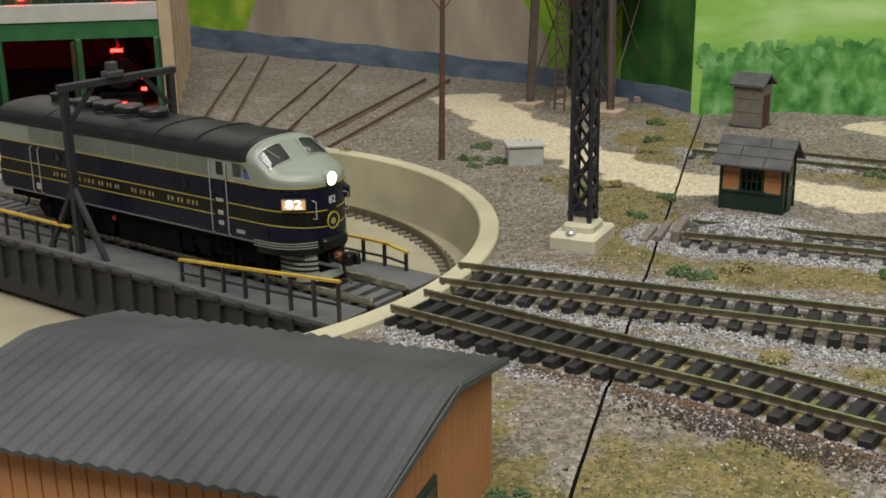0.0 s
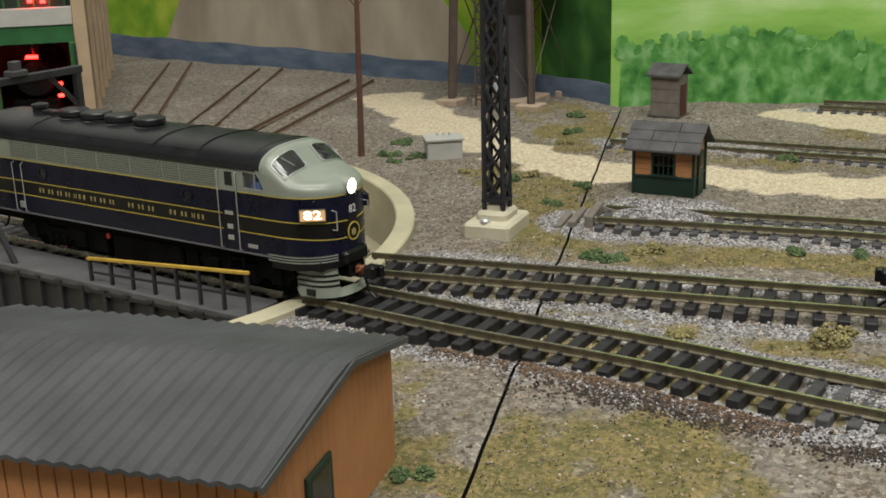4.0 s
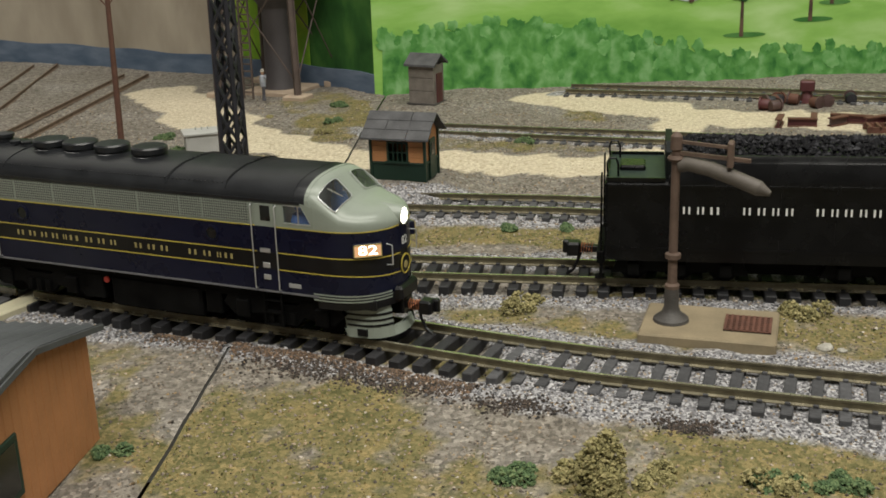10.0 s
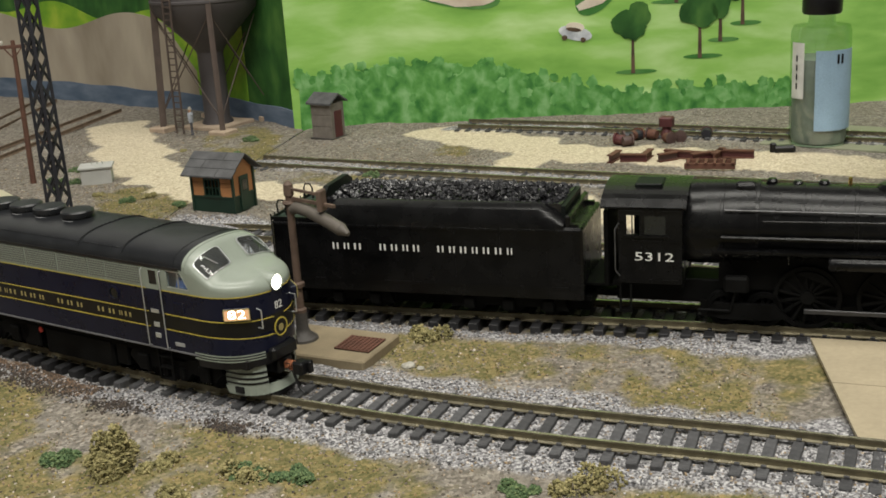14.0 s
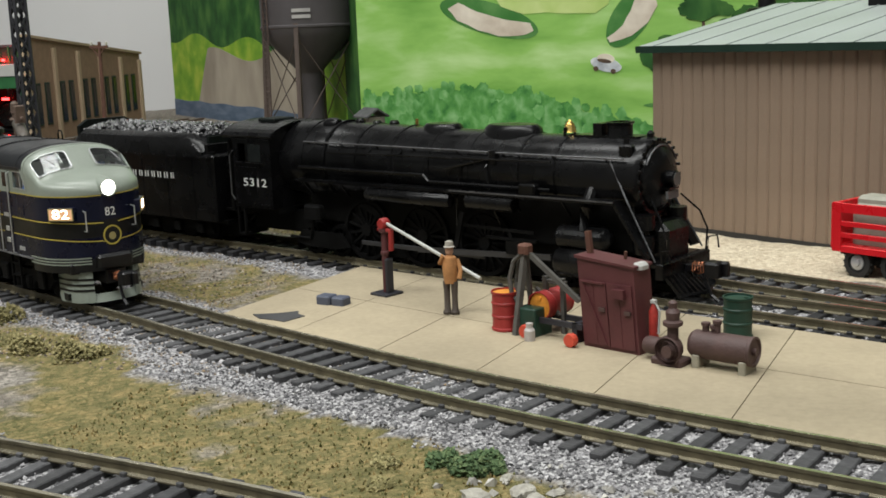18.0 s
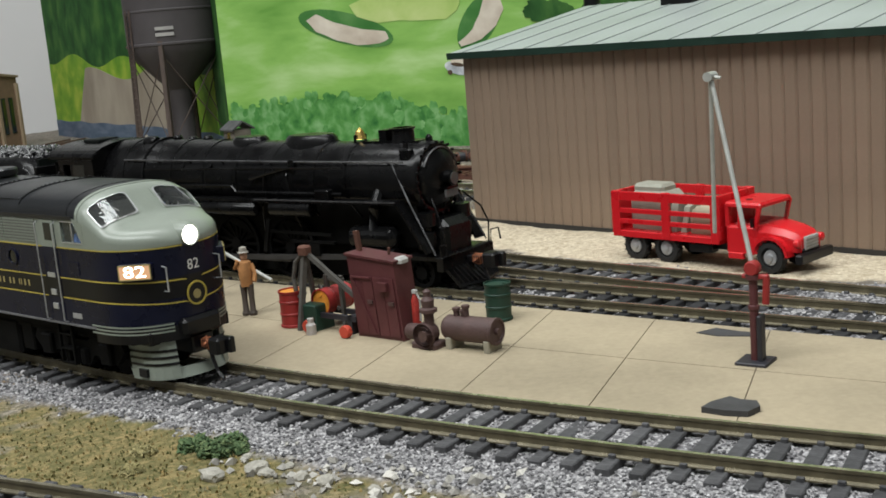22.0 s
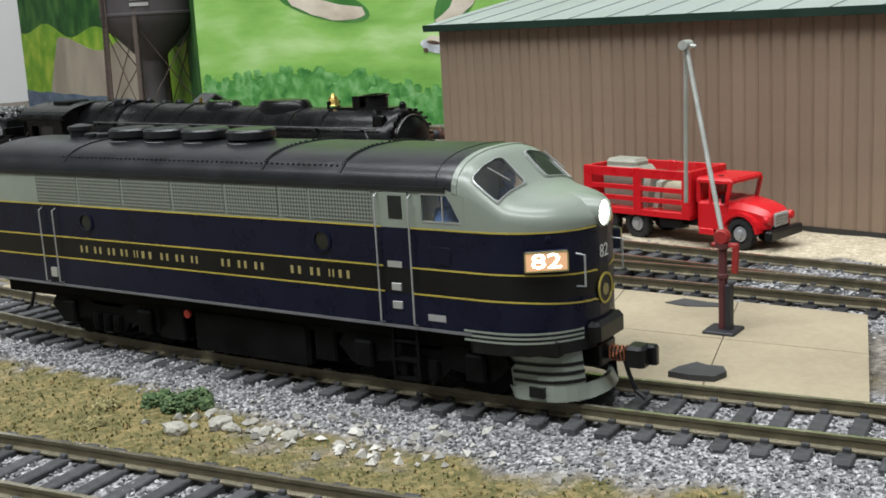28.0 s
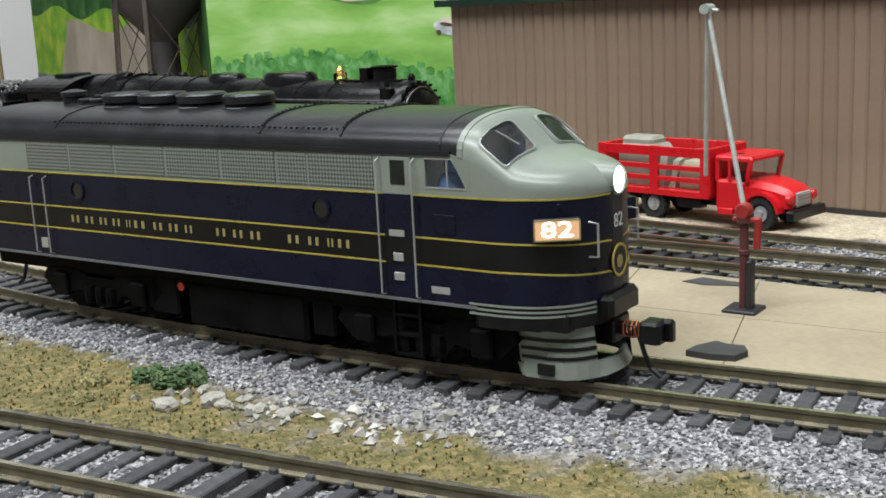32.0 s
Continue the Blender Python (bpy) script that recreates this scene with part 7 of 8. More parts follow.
def servicing():
    service_slab()
    ob = pump_stand(529, 117, -20, "red fuel column with raised silver folded boom", 0)
    inv = ob.matrix_basis.inverted()
    loc = lambda p: tuple(v / MM for v in inv @ Vector([c * MM for c in p]))
    PIPE = paint("boom_silver", (0.50, 0.51, 0.48), 0.4, metal=0.3, vary=0.15, scale=300)
    top, low, foot = loc((521.2, 131.4, 66)), loc((520.6, 135.4, 29.5)), (0, 0, 21.5)
    part("boom", Shape().rod(foot, top, 0.55, 10), PIPE, ob, "silver boom tube", True)
    part("boom", Shape().rod(top, low, 0.5, 10), PIPE, ob, "silver boom tube", True)
    part("boom_joint", Shape().rod(tuple(np.array(top) + (0, -2, 0)), tuple(np.array(top) + (0, 2, 0)), 1.1, 12).rod(top, tuple(np.array(top) + (2.4, 0, -0.4)), 0.4, 8), PIPE, ob)
    ob = pump_stand(357.5, 188.5, -25, "red fuel column with level silver boom", 1)
    inv = ob.matrix_basis.inverted()
    loc2 = lambda p: tuple(v / MM for v in inv @ Vector([c * MM for c in p]))
    part("boom", Shape().rod((1, 0, 21.6), loc2((394.5, 164.5, 14.6)), 0.5, 10), PIPE, ob, "silver boom tube", True)
    doll("figurine", "painted figurine in orange shirt and dark trousers carrying a boom", (0.42, 0.20, 0.07), (0.07, 0.055, 0.045), place(384.8, 168.0, 3.5, -75), 0.98)

    def drum(x, y, z, mat, label, m=None, end=None):
        d = thing("oil_drum", label, "drum", "oil drums", m=m or place(x, y, z))
        part("barrel", Shape().lathe([(3.5, 0), (3.7, 0.2), (3.7, 0.7), (3.45, 0.9), (3.45, 3.4), (3.65, 3.6), (3.65, 4.0), (3.45, 4.2), (3.45, 6.8), (3.65, 7.0), (3.65, 7.4), (3.45, 7.6), (3.45, 9.6), (3.7, 9.8), (3.7, 10.3), (3.4, 10.3), (3.35, 9.6)], 24), mat, d, smooth=True)
        part("lid", Shape().lathe([(3.38, 9.65), (3.2, 9.9)], 20).lathe([(0.6, 9.8), (0.6, 10.2)], 8, at=(2, 0, 0)), end or mat, d)

    drum(404, 155.2, 3.5, REDPAINT, "red steel drum with orange lid on the slab", end=ORANGEEND)
    drum(462.3, 158, 3.5, DRUMGREEN, "dark green steel drum on the slab")
    drum(0, 0, 0, REDPAINT, "red drum with orange end lying on a cradle", m=pose(0.4180, 0.1612, 0.0108, 0, -90, 66), end=ORANGEEND)
    c = thing("drum_cradle", "low dark cradle with small red wheels", "cradle", m=place(418, 151.5, 3.5, -25))
    part("rail", Shape().box(-8, 11, -3.4, -2.4, 3.6, 5.0).box(-8, 11, 2.4, 3.4, 3.6, 5.0).box(-7, -5.6, -3.4, 3.4, 0, 5).box(8, 9.4, -3.4, 3.4, 0, 5), DARKSTEEL, c)
    part("tank_box", Shape().box(-8.5, -2.5, -5, 2, 0, 7.2, c=0.3), DRUMGREEN, c, "dark green box")
    for x, y in ((-4.5, -6.2), (10, -6.5), (10.5, 1)):
        part("wheel", Shape().lathe([(1.6, -0.9), (1.8, 0), (1.6, 0.9)], 12, at=(x, y, 1.7), axis="y"), paint("wheel_red", (0.50, 0.06, 0.03), 0.5), c)
    part("can", Shape().lathe([(1.4, 0), (1.4, 2.6), (0.9, 3.2), (0.9, 4.4)], 12, at=(-2.2, -7.5, 0)), paint("can_pale", (0.45, 0.42, 0.40), 0.5), c)
    d = thing("derrick", "grey wooden hand derrick with rope coil and rusty cap", "derrick", m=place(413, 151.5, 3.5, -25))
    d.scale = (0.92, 0.92, 0.8)
    TIMBER = paint("dark_timber", (0.085, 0.08, 0.072), 0.8, vary=0.25, scale=200, bump=0.5)
    for a, b, w in (((-4, -4, 0), (-3.2, 0, 27), 1.9), ((-3.2, 0, 27), (13, 3, 12), 1.7), ((-4, 4, 0), (-3.2, 0, 27), 1.5), ((0, 5, 0), (0, 4.6, 18), 1.5), ((6, 5, 0), (6, 4.6, 18), 1.5), ((-1, 4.8, 16.5), (7, 4.8, 16.5), 1.4), ((-3, 4, 14), (5, 4.4, 6), 1.1)):
        part("timber", Shape().bar(a, b, w * 0.8, w * 0.8), TIMBER, d)
    part("cap", Shape().box(-5, -1.4, -1.6, 1.6, 25.8, 29, c=0.6), RUST, d, "rusty cap")
    part("rope", Shape().tube([(-3.6, -0.5, 26), (-7, -0.5, 23), (-8.6, -0.6, 17), (-8, -0.6, 12), (-5.8, -0.6, 10), (-4.2, -0.6, 12.5)], 0.7, 7).tube([(-3.6, 0.8, 26), (-6.4, 0.8, 22), (-7.6, 0.8, 16), (-6.6, 0.8, 11)], 0.6, 7), TIMBER, d, "grey rope loop")
    k = thing("tool_cabinet", "leaning weathered maroon tool cabinet with plank doors", "cabinet", m=place(427.2, 143.6, 3.5, -24))
    lean = lambda pts: [(x - 0.085 * z, z) for x, z in pts]
    part("body", Shape().prism(lean([(0, 0), (16, 0), (16, 20.6), (0, 21.8)]), 0, 7, axis="y"), MAROON, k)
    part("roof", Shape().prism(lean([(-0.5, 21.7), (16.5, 20.5), (16.5, 21.1), (-0.5, 22.4)]), -0.5, 7.4, axis="y"), MAROON, k, "slanted maroon roof")
    for x0, x1 in ((0.9, 7.9), (8.2, 15.2)):
        dd = part("door", Shape().prism(lean([(x0, 0.9), (x1, 0.9), (x1, 16.4), (x0, 16.4)]), -0.4, 0, axis="y"), MAROON, k)
        part("latch", Shape().prism(lean([(x1 - 2.2, 9.4), (x1 - 0.5, 9.4), (x1 - 0.5, 10.3), (x1 - 2.2, 10.3)]), -0.9, -0.38, axis="y"), BROWNPAINT, dd)
        part("plank_edge", Shape().prism(lean([(x0 + 3.3, 1), (x0 + 3.5, 1), (x0 + 3.5, 16.3), (x0 + 3.3, 16.3)]), -0.52, -0.38, axis="y"), MAROON, dd)
    part("brace", Shape().bar((0.3, -0.6, 15.6), (7.0, -0.6, 1.4), 0.6, 0.4).bar((-0.4, -0.6, 16.2), (6.2, -0.6, 16.2), 0.6, 0.4), MAROON, k)
    part("shelf_box", Shape().prism(lean([(10.4, 13.2), (13.6, 13.2), (13.6, 15.4), (10.4, 15.4)]), -1.6, -0.38, axis="y"), MAROON, k)
    part("post", Shape().bar((-0.6, 4, 21), (-1.4, 4, 27.6), 1.1, 1.3).rod((8.6, 5, 20.5), (8.9, 5, 23.4), 0.4, 6), RUST, k)
    part("rag", Shape().box(12.6, 15.4, 1.5, 5.5, 20.0, 21.6, c=0.7), BOXGREY, k, "crumpled grey rag")
    e = thing("extinguisher", "red hose canister hung on cabinet side", "extinguisher", m=place(444.6, 140.2, 3.5, -24))
    e.scale = (0.72, 0.72, 0.8)
    part("bottle", Shape().lathe([(1.4, 3), (1.6, 4), (1.6, 12.5), (1.0, 14), (0.6, 15)], 12), paint("hose_red", (0.34, 0.028, 0.02), 0.5, vary=0.35, scale=500), e, smooth=True)
    part("valve", Shape().box(-1, 1, -0.7, 0.7, 15, 16.2, c=0.2).tube([(0.8, 0, 15), (2.2, 0, 13), (1.8, 0, 6)], 0.4), BOXGREY, e)
    t = thing("air_receiver", "rusty brown horizontal tank on small feet", "tank", m=place(454.6, 133.0, 3.5, -21))
    t.scale = (0.88, 0.88, 0.88)
    part("shell", Shape().lathe([(0.3, -0.8), (3.0, -0.2), (3.7, 0.8), (3.7, 16), (3.9, 16.2), (3.9, 17), (3.3, 17.1), (3.1, 16.6)], 22, at=(0, 0, 5.6), axis="x"), BROWNPAINT, t, smooth=True)
    part("end_cap", Shape().lathe([(1.0, 16.5), (1.0, 17.6)], 10, at=(0, 0, 5.6), axis="x"), BROWNPAINT, t)
    for x in (2.2, 15):
        part("foot", Shape().box(x - 1, x + 1, -3.4, 3.4, 0, 3.4, c=0.3), paint("foot_pale", (0.28, 0.26, 0.20), 0.7), t)
    for x, h in ((3.6, 11.5), (6, 11), (6.8, 12.4)):
        part("fitting", Shape().lathe([(0.9, 8.6), (0.9, h - 1), (1.2, h - 0.8), (1.2, h)], 10, at=(x, 0, 0)), BROWNPAINT, t)
    m = thing("compressor", "small brown cast compressor with upright cylinder", "compressor", m=place(449.2, 132.6, 3.5, -24))
    part("crankcase", Shape().lathe([(2.4, -2.2), (3.0, -1.4), (3.0, 1.4), (2.4, 2.2)], 14, at=(0, 0, 3.4), axis="y").box(-3.4, 4.5, -2.6, 2.6, 0, 1.6, c=0.4), BROWNPAINT, m, smooth=True)
    part("cylinder", Shape().lathe([(1.3, 4), (1.3, 8.4), (2.3, 9), (2.3, 9.8), (1.5, 10.2), (1.7, 12), (0.9, 13), (1.1, 14.2), (0.3, 14.8)], 14, at=(0.8, 0.4, 0)), BROWNPAINT, m, smooth=True)
    part("flywheel", Shape().lathe([(3.2, -3.4), (3.2, -2.6), (2.4, -2.6), (2.4, -3.4)], 18, at=(1.5, 0, 3.6), axis="y", caps=False).lathe([(1.4, -3.6), (1.4, -2.4)], 10, at=(1.5, 0, 3.6), axis="y"), BROWNPAINT, m)
    part("motor", Shape().lathe([(1.8, -6.8), (2.1, -6.2), (2.1, -3), (1.5, -2.6)], 14, at=(0, 1, 3.2), axis="x"), BROWNPAINT, m, smooth=True)
    b = thing("toolbox", "two small slate-blue boxes on the slab", "toolbox", m=place(341.5, 172.6, 3.5, -12))
    SL = paint("slate_blue", (0.075, 0.085, 0.12), 0.6)
    part("case", Shape().box(0, 4.8, 0, 4.5, 0, 2.6, c=0.4), SL, b)
    part("case", Shape().box(5.1, 9.4, 0.4, 4.7, 0, 2.4, c=0.4), SL, b)


servicing()


# ---------------------------------------------------------------- red truck
def truck():
    ob = thing("toy_truck", "red plastic stake-bed toy truck carrying grey castings", "truck", m=place(489.9, 258.1, 0.5, -32.1))
    ob.scale = (0.89, 0.89, 0.95)
    part("chassis", Shape().box(2, 74, -5.5, 5.5, 5.0, 7.4, c=0.3).box(-2, 2, -6, 6, 6, 8), BLACK, ob)
    part("fuel_tank", Shape().box(30, 40, -9.4, -4, 4.2, 7.6, c=0.8), BLACK, ob)
    bed = part("bed", Shape().box(-2, 45, -11.5, 11.5, 7.8, 10.0, c=0.3), REDTOY, ob, "red load bed")
    for y in (-11.5, 10.4):
        for z0, z1 in ((12.6, 14.2), (16.4, 18.0), (20.8, 23.9)):
            part("stake_rail", Shape().box(-2, 45, y, y + 1.1, z0, z1, c=0.15), REDTOY, bed)
        for x in (-2, 20.5, 41.6):
            part("stake", Shape().box(x, x + 3.4, y - 0.3, y + 1.4, 8, 24.1, c=0.2), REDTOY, bed)
    part("headboard", Shape().box(43.8, 45.4, -11.5, 11.5, 9, 24.0, c=0.2), REDTOY, bed)
    part("tailboard", Shape().box(-2.6, -1.0, -11.5, 11.5, 9, 23.8, c=0.2), REDTOY, bed)
    load = thing("castings", "pale grey resin castings heaped in the truck bed", "castings", m=place(489.9, 258.1, 9.5, -32.1))
    load.scale = (0.89, 0.89, 0.95)
    part("casting", Shape().box(2, 20, -7, 6, 0, 14.0, c=2.0).box(3, 17, -5, 4, 14.0, 16.4, c=1.2), CREAM, load)
    part("casting", Shape().prism([(-8, 0), (6, 0), (4, 10), (-5, 11.5)], 21, 24, axis="x").prism([(-7, 0), (7, 0), (5, 11), (-4, 9)], 25.5, 28, axis="x"), CREAM, load)
    part("casting", Shape().box(29, 42, -8, 7, 0, 9.5, c=2.5), paint("casting_sand", (0.42, 0.38, 0.27), 0.7), load)
    # cab with windows cut as frames
    cab = part("cab", Shape().box(47, 59, -10.5, 10.5, 5.5, 14.5, c=0.8).box(46.6, 48.2, -10.2, 10.2, 14, 21, c=0.3).box(46.6, 61, -10.4, 10.4, 20.6, 22.2, c=0.8)
               .bar((58.6, -9.8, 14), (60.4, -9.8, 21), 1.2, 1.2).bar((58.6, 9.8, 14), (60.4, 9.8, 21), 1.2, 1.2).bar((52.6, -10.2, 14), (52.6, -10.2, 21), 0.8, 1.0), REDTOY, ob, "red cab")
    part("seat", Shape().box(49, 56, -8, 8, 9, 15, c=0.6), paint("seat_red", (0.35, 0.02, 0.02), 0.5), cab)
    part("pane", Shape().add([(59.6, -9.2, 14.8), (59.6, 9.2, 14.8), (60.8, 9.2, 20.6), (60.8, -9.2, 20.6), (59.3, -9.2, 14.8), (59.3, 9.2, 14.8), (60.5, 9.2, 20.6), (60.5, -9.2, 20.6)], [(0, 1, 2, 3), (4, 5, 6, 7), (0, 1, 5, 4), (1, 2, 6, 5), (2, 3, 7, 6), (3, 0, 4, 7)]), GLASS, cab)
    part("roof_hole", Shape().lathe([(1.2, 22.1), (1.2, 22.35)], 10, at=(53, -4, 0)), BLACK, cab)
    rows = []
    for x, w, z in ((58.5, 9.6, 15.0), (62, 9.0, 15.0), (68, 7.8, 14.0), (72, 7.0, 12.8), (73.6, 6.4, 11.4)):
        rows.append([(x, -w, 6.4), (x, -w, z - 2.4), (x, -w * 0.78, z - 0.5), (x, 0, z), (x, w * 0.78, z - 0.5), (x, w, z - 2.4), (x, w, 6.4)])
    part("bonnet", Shape().grid(rows).add(rows[-1], [tuple(range(7))]), REDTOY, ob, "rounded red bonnet", True)
    part("grille", Shape().box(73.4, 74.2, -4.2, 4.2, 6.8, 11.2, c=0.2), BOXGREY, ob, "pale grey grille")
    for z in range(4):
        part("grille_bar", Shape().box(74.1, 74.5, -4, 4, 7.3 + z, 7.7 + z), SILVER, ob)
    part("bumper", Shape().box(73.6, 76.4, -10.5, 10.5, 3.4, 6.4, c=0.5), BLACK, ob, "black bumper")
    for sg in (-1, 1):
        part("mudguard", Shape().grid([[(64 + 7.2 * math.cos(a), y, 4.6 + 7.0 * math.sin(a)) for a in np.linspace(0.1, math.pi - 0.1, 12)] + [(64 + 6.2 * math.cos(a), y, 4.6 + 6.0 * math.sin(a)) for a in np.linspace(math.pi - 0.1, 0.1, 12)] for y in (sg * 6.2, sg * 10.6)], 0, True)
             .prism([(64 + 7.2 * math.cos(a), 4.6 + 7 * math.sin(a)) for a in np.linspace(0.1, math.pi - 0.1, 12)] + [(64 + 6.2 * math.cos(a), 4.6 + 6 * math.sin(a)) for a in np.linspace(math.pi - 0.1, 0.1, 12)], *sorted((sg * 10.2, sg * 10.7)), axis="y"), REDTOY, ob)
        part("headlamp", Shape().lathe([(1.4, 72.4), (1.4, 74), (0.6, 74.4)], 12, at=(0, sg * 7.6, 9.4), axis="x"), REDTOY, ob)
        part("mirror", Shape().box(58, 58.6, *sorted((sg * 10.6, sg * 12)), 14.5, 17.4), BLACK, ob)
        part("step", Shape().box(48, 54, *sorted((sg * 9, sg * 11)), 3.6, 5.6, c=0.3), REDTOY, ob)
        for x in (7.0, 21.0, 64.0):
            w = part("wheel", Shape().lathe([(3.6, sg * 6.6), (4.9, sg * 6.8), (5.2, sg * 7.4), (5.2, sg * 9.6), (4.9, sg * 10.2), (3.4, sg * 10.3), (3.2, sg * 9.6)], 26, at=(x, 0, 4.6), axis="y"), RUBBER, ob, "black rubber wheel", True)
            part("hub", Shape().lathe([(2.6, sg * 9.5), (2.4, sg * 10.0), (1.4, sg * 10.1), (1.1, sg * 10.8), (0.4, sg * 11)], 16, at=(x, 0, 4.6), axis="y"), SILVER, w, "silver hub", True)
            tr = Shape()
            for k in range(18):
                a = 2 * math.pi * k / 18
                tr.bar((x + 5.2 * math.cos(a), sg * 7.4, 4.6 + 5.2 * math.sin(a)), (x + 5.2 * math.cos(a), sg * 9.8, 4.6 + 5.2 * math.sin(a)), 0.8, 0.5)
            part("tread", tr, RUBBER, w)


truck()


# ---------------------------------------------------------------- roundhouse and far buildings
def roundhouse():
    ob = thing("roundhouse", "green and tan engine house with dark red interior", "engine house", m=place(-158.5, 686, 0, 9.4))
    D = 224
    # side wall with pilasters and tall windows
    part("side_wall", Shape().prism([(0, 0), (D, 0), (D, 69), (0, 89)], -3, 0, axis="x"), BRICKTAN, ob, "tan brick side wall")
    for k in range(6):
        y = 2 + k * 43.5
        h = 86 - 20 * y / D
        part("pilaster", Shape().box(-0.2, 2.6, y - 2.6, y + 2.6, 0, h - 3, c=0.4), PIERBEIGE, ob, "pale beige pilaster")
    part("coping", Shape().bar((-1, -2, 90), (-1, D + 2, 70), 6, 2.2), PIERBEIGE, ob)
    for k in range(5):
        for d in (12, 28):
            y = 2 + k * 43.5 + d
            if y < D - 6:
                w = part("window", Shape().box(0.0, 0.9, y - 4.2, y + 4.2, 14, 50, c=0.2), GREENTRIM, ob, "tall green window")
                part("pane", Shape().box(0.85, 1.05, y - 3.2, y + 3.2, 15.4, 48.6), WINDOWDARK, w)
    # front: corner pier, lintel, parapet, posts
    part("pier", Shape().box(-5, 2.6, -3, 3.5, 0, 88, c=0.5), PIERBEIGE, ob, "pale corner pier")
    W = 250
    part("lintel", Shape().box(-W, -5, -1.5, 2.5, 47, 57, c=0.3), GREENBRIGHT, ob, "green lintel")
    part("fascia", Shape().box(-W, -5, -2.5, 2.5, 57.2, 67, c=0.3), BOXGREY, ob, "pale grey fascia")
    part("clerestory", Shape().box(-W, -3, 4, 6, 67, 81), GREENTRIM, ob, "dark green clerestory band")
    for k in range(30):
        part("clerestory_bar", Shape().box(-W + 8.3 * k, -W + 8.3 * k + 1.1, 2.8, 4.2, 67, 81), GREENBRIGHT, ob)
    part("roof", Shape().add([(-W, 3, 81), (-2, 3, 81), (-2, D, 63), (-W, D, 63), (-W, 3, 83), (-2, 3, 83), (-2, D, 65), (-W, D, 65)], [(0, 1, 2, 3), (4, 5, 6, 7), (0, 1, 5, 4), (1, 2, 6, 5), (2, 3, 7, 6), (3, 0, 4, 7)]), SHINGLE, ob)
    for k in range(5):
        x = -7 - 44 * k
        part("door_post", Shape().box(x - 1.7, x + 1.7, -2.2, 2.2, 0, 47, c=0.4).box(x - 2.4, x + 2.4, -3, 3, 0, 4, c=0.4), GREENBRIGHT, ob, "bright green door post")
        part("door_leaf", Shape().box(x - 3.2, x - 1.8, -12, -2.4, 2, 46, c=0.3) if k else Shape().box(x + 1, x + 2.4, -4, -2.4, 2, 46), GREENTRIM, ob, "open green door leaf")
    part("back_wall", Shape().box(-W, -3, D - 3, D, 0, 68), DARKRED, ob, "dark red back wall")
    part("inner_wall", Shape().box(-6, -3.2, 4, D - 4, 0, 66).box(-W, -W + 3, 4, D - 4, 0, 66), DARKRED, ob)
    part("floor_pad", Shape().box(-W, -3, 0, D, -1.5, 0.3), paint("house_floor", (0.12, 0.10, 0.08), 0.9), ob)
    for k in range(10):
        x = -20 - 24 * k
        w = part("back_window", Shape().box(x - 7, x + 7, D - 4.2, D - 3, 28, 52), BOXGREY, ob, "paned back window")
        for d in (-3.5, 0, 3.5):
            part("glazing_bar", Shape().box(x + d - 0.5, x + d + 0.5, D - 4.8, D - 4.1, 28, 52), DARKRED, w)
    eng = thing("stored_engine", "dark engine stored in the engine house, red lamps lit", "locomotive", m=ob.matrix_basis @ pose(-0.032, 0.020, 0))
    part("boiler", Shape().lathe([(10, 0), (11.5, 2), (11.5, 90)], 24, at=(0, 0, 24), axis="y"), STEAM, eng, smooth=True)
    part("frame", Shape().box(-13, 13, -4, 100, 3, 12, c=0.5).box(-12, 12, -8, -2, 2, 9, c=0.5), STEAMDULL, eng)
    part("stack", Shape().lathe([(3.4, 34), (3.4, 44), (4, 45)], 14, at=(0, 10, 0)), STEAM, eng)
    for x, z in ((0, 37.5), (14, 21), (14, 14), (0, 6.5)):
        part("red_lamp", Shape().box(x - (3.5 if x == 0 else 1.6), x + (3.5 if x == 0 else 1.6), -9 if z < 8 else -3.4, -8.4 if z < 8 else -2.8, z - 1.0, z + 1.0, c=0.3), REDLED, eng, "glowing red lamp")
    for x, z in ((-20, 69.5), (-27, 70), (-80, 69.5)):
        part("red_lamp", Shape().lathe([(1.4, 0), (1.4, 1.6), (0.4, 2)], 10, at=(x, -1, z)), REDLED, ob, "glowing red lamp")


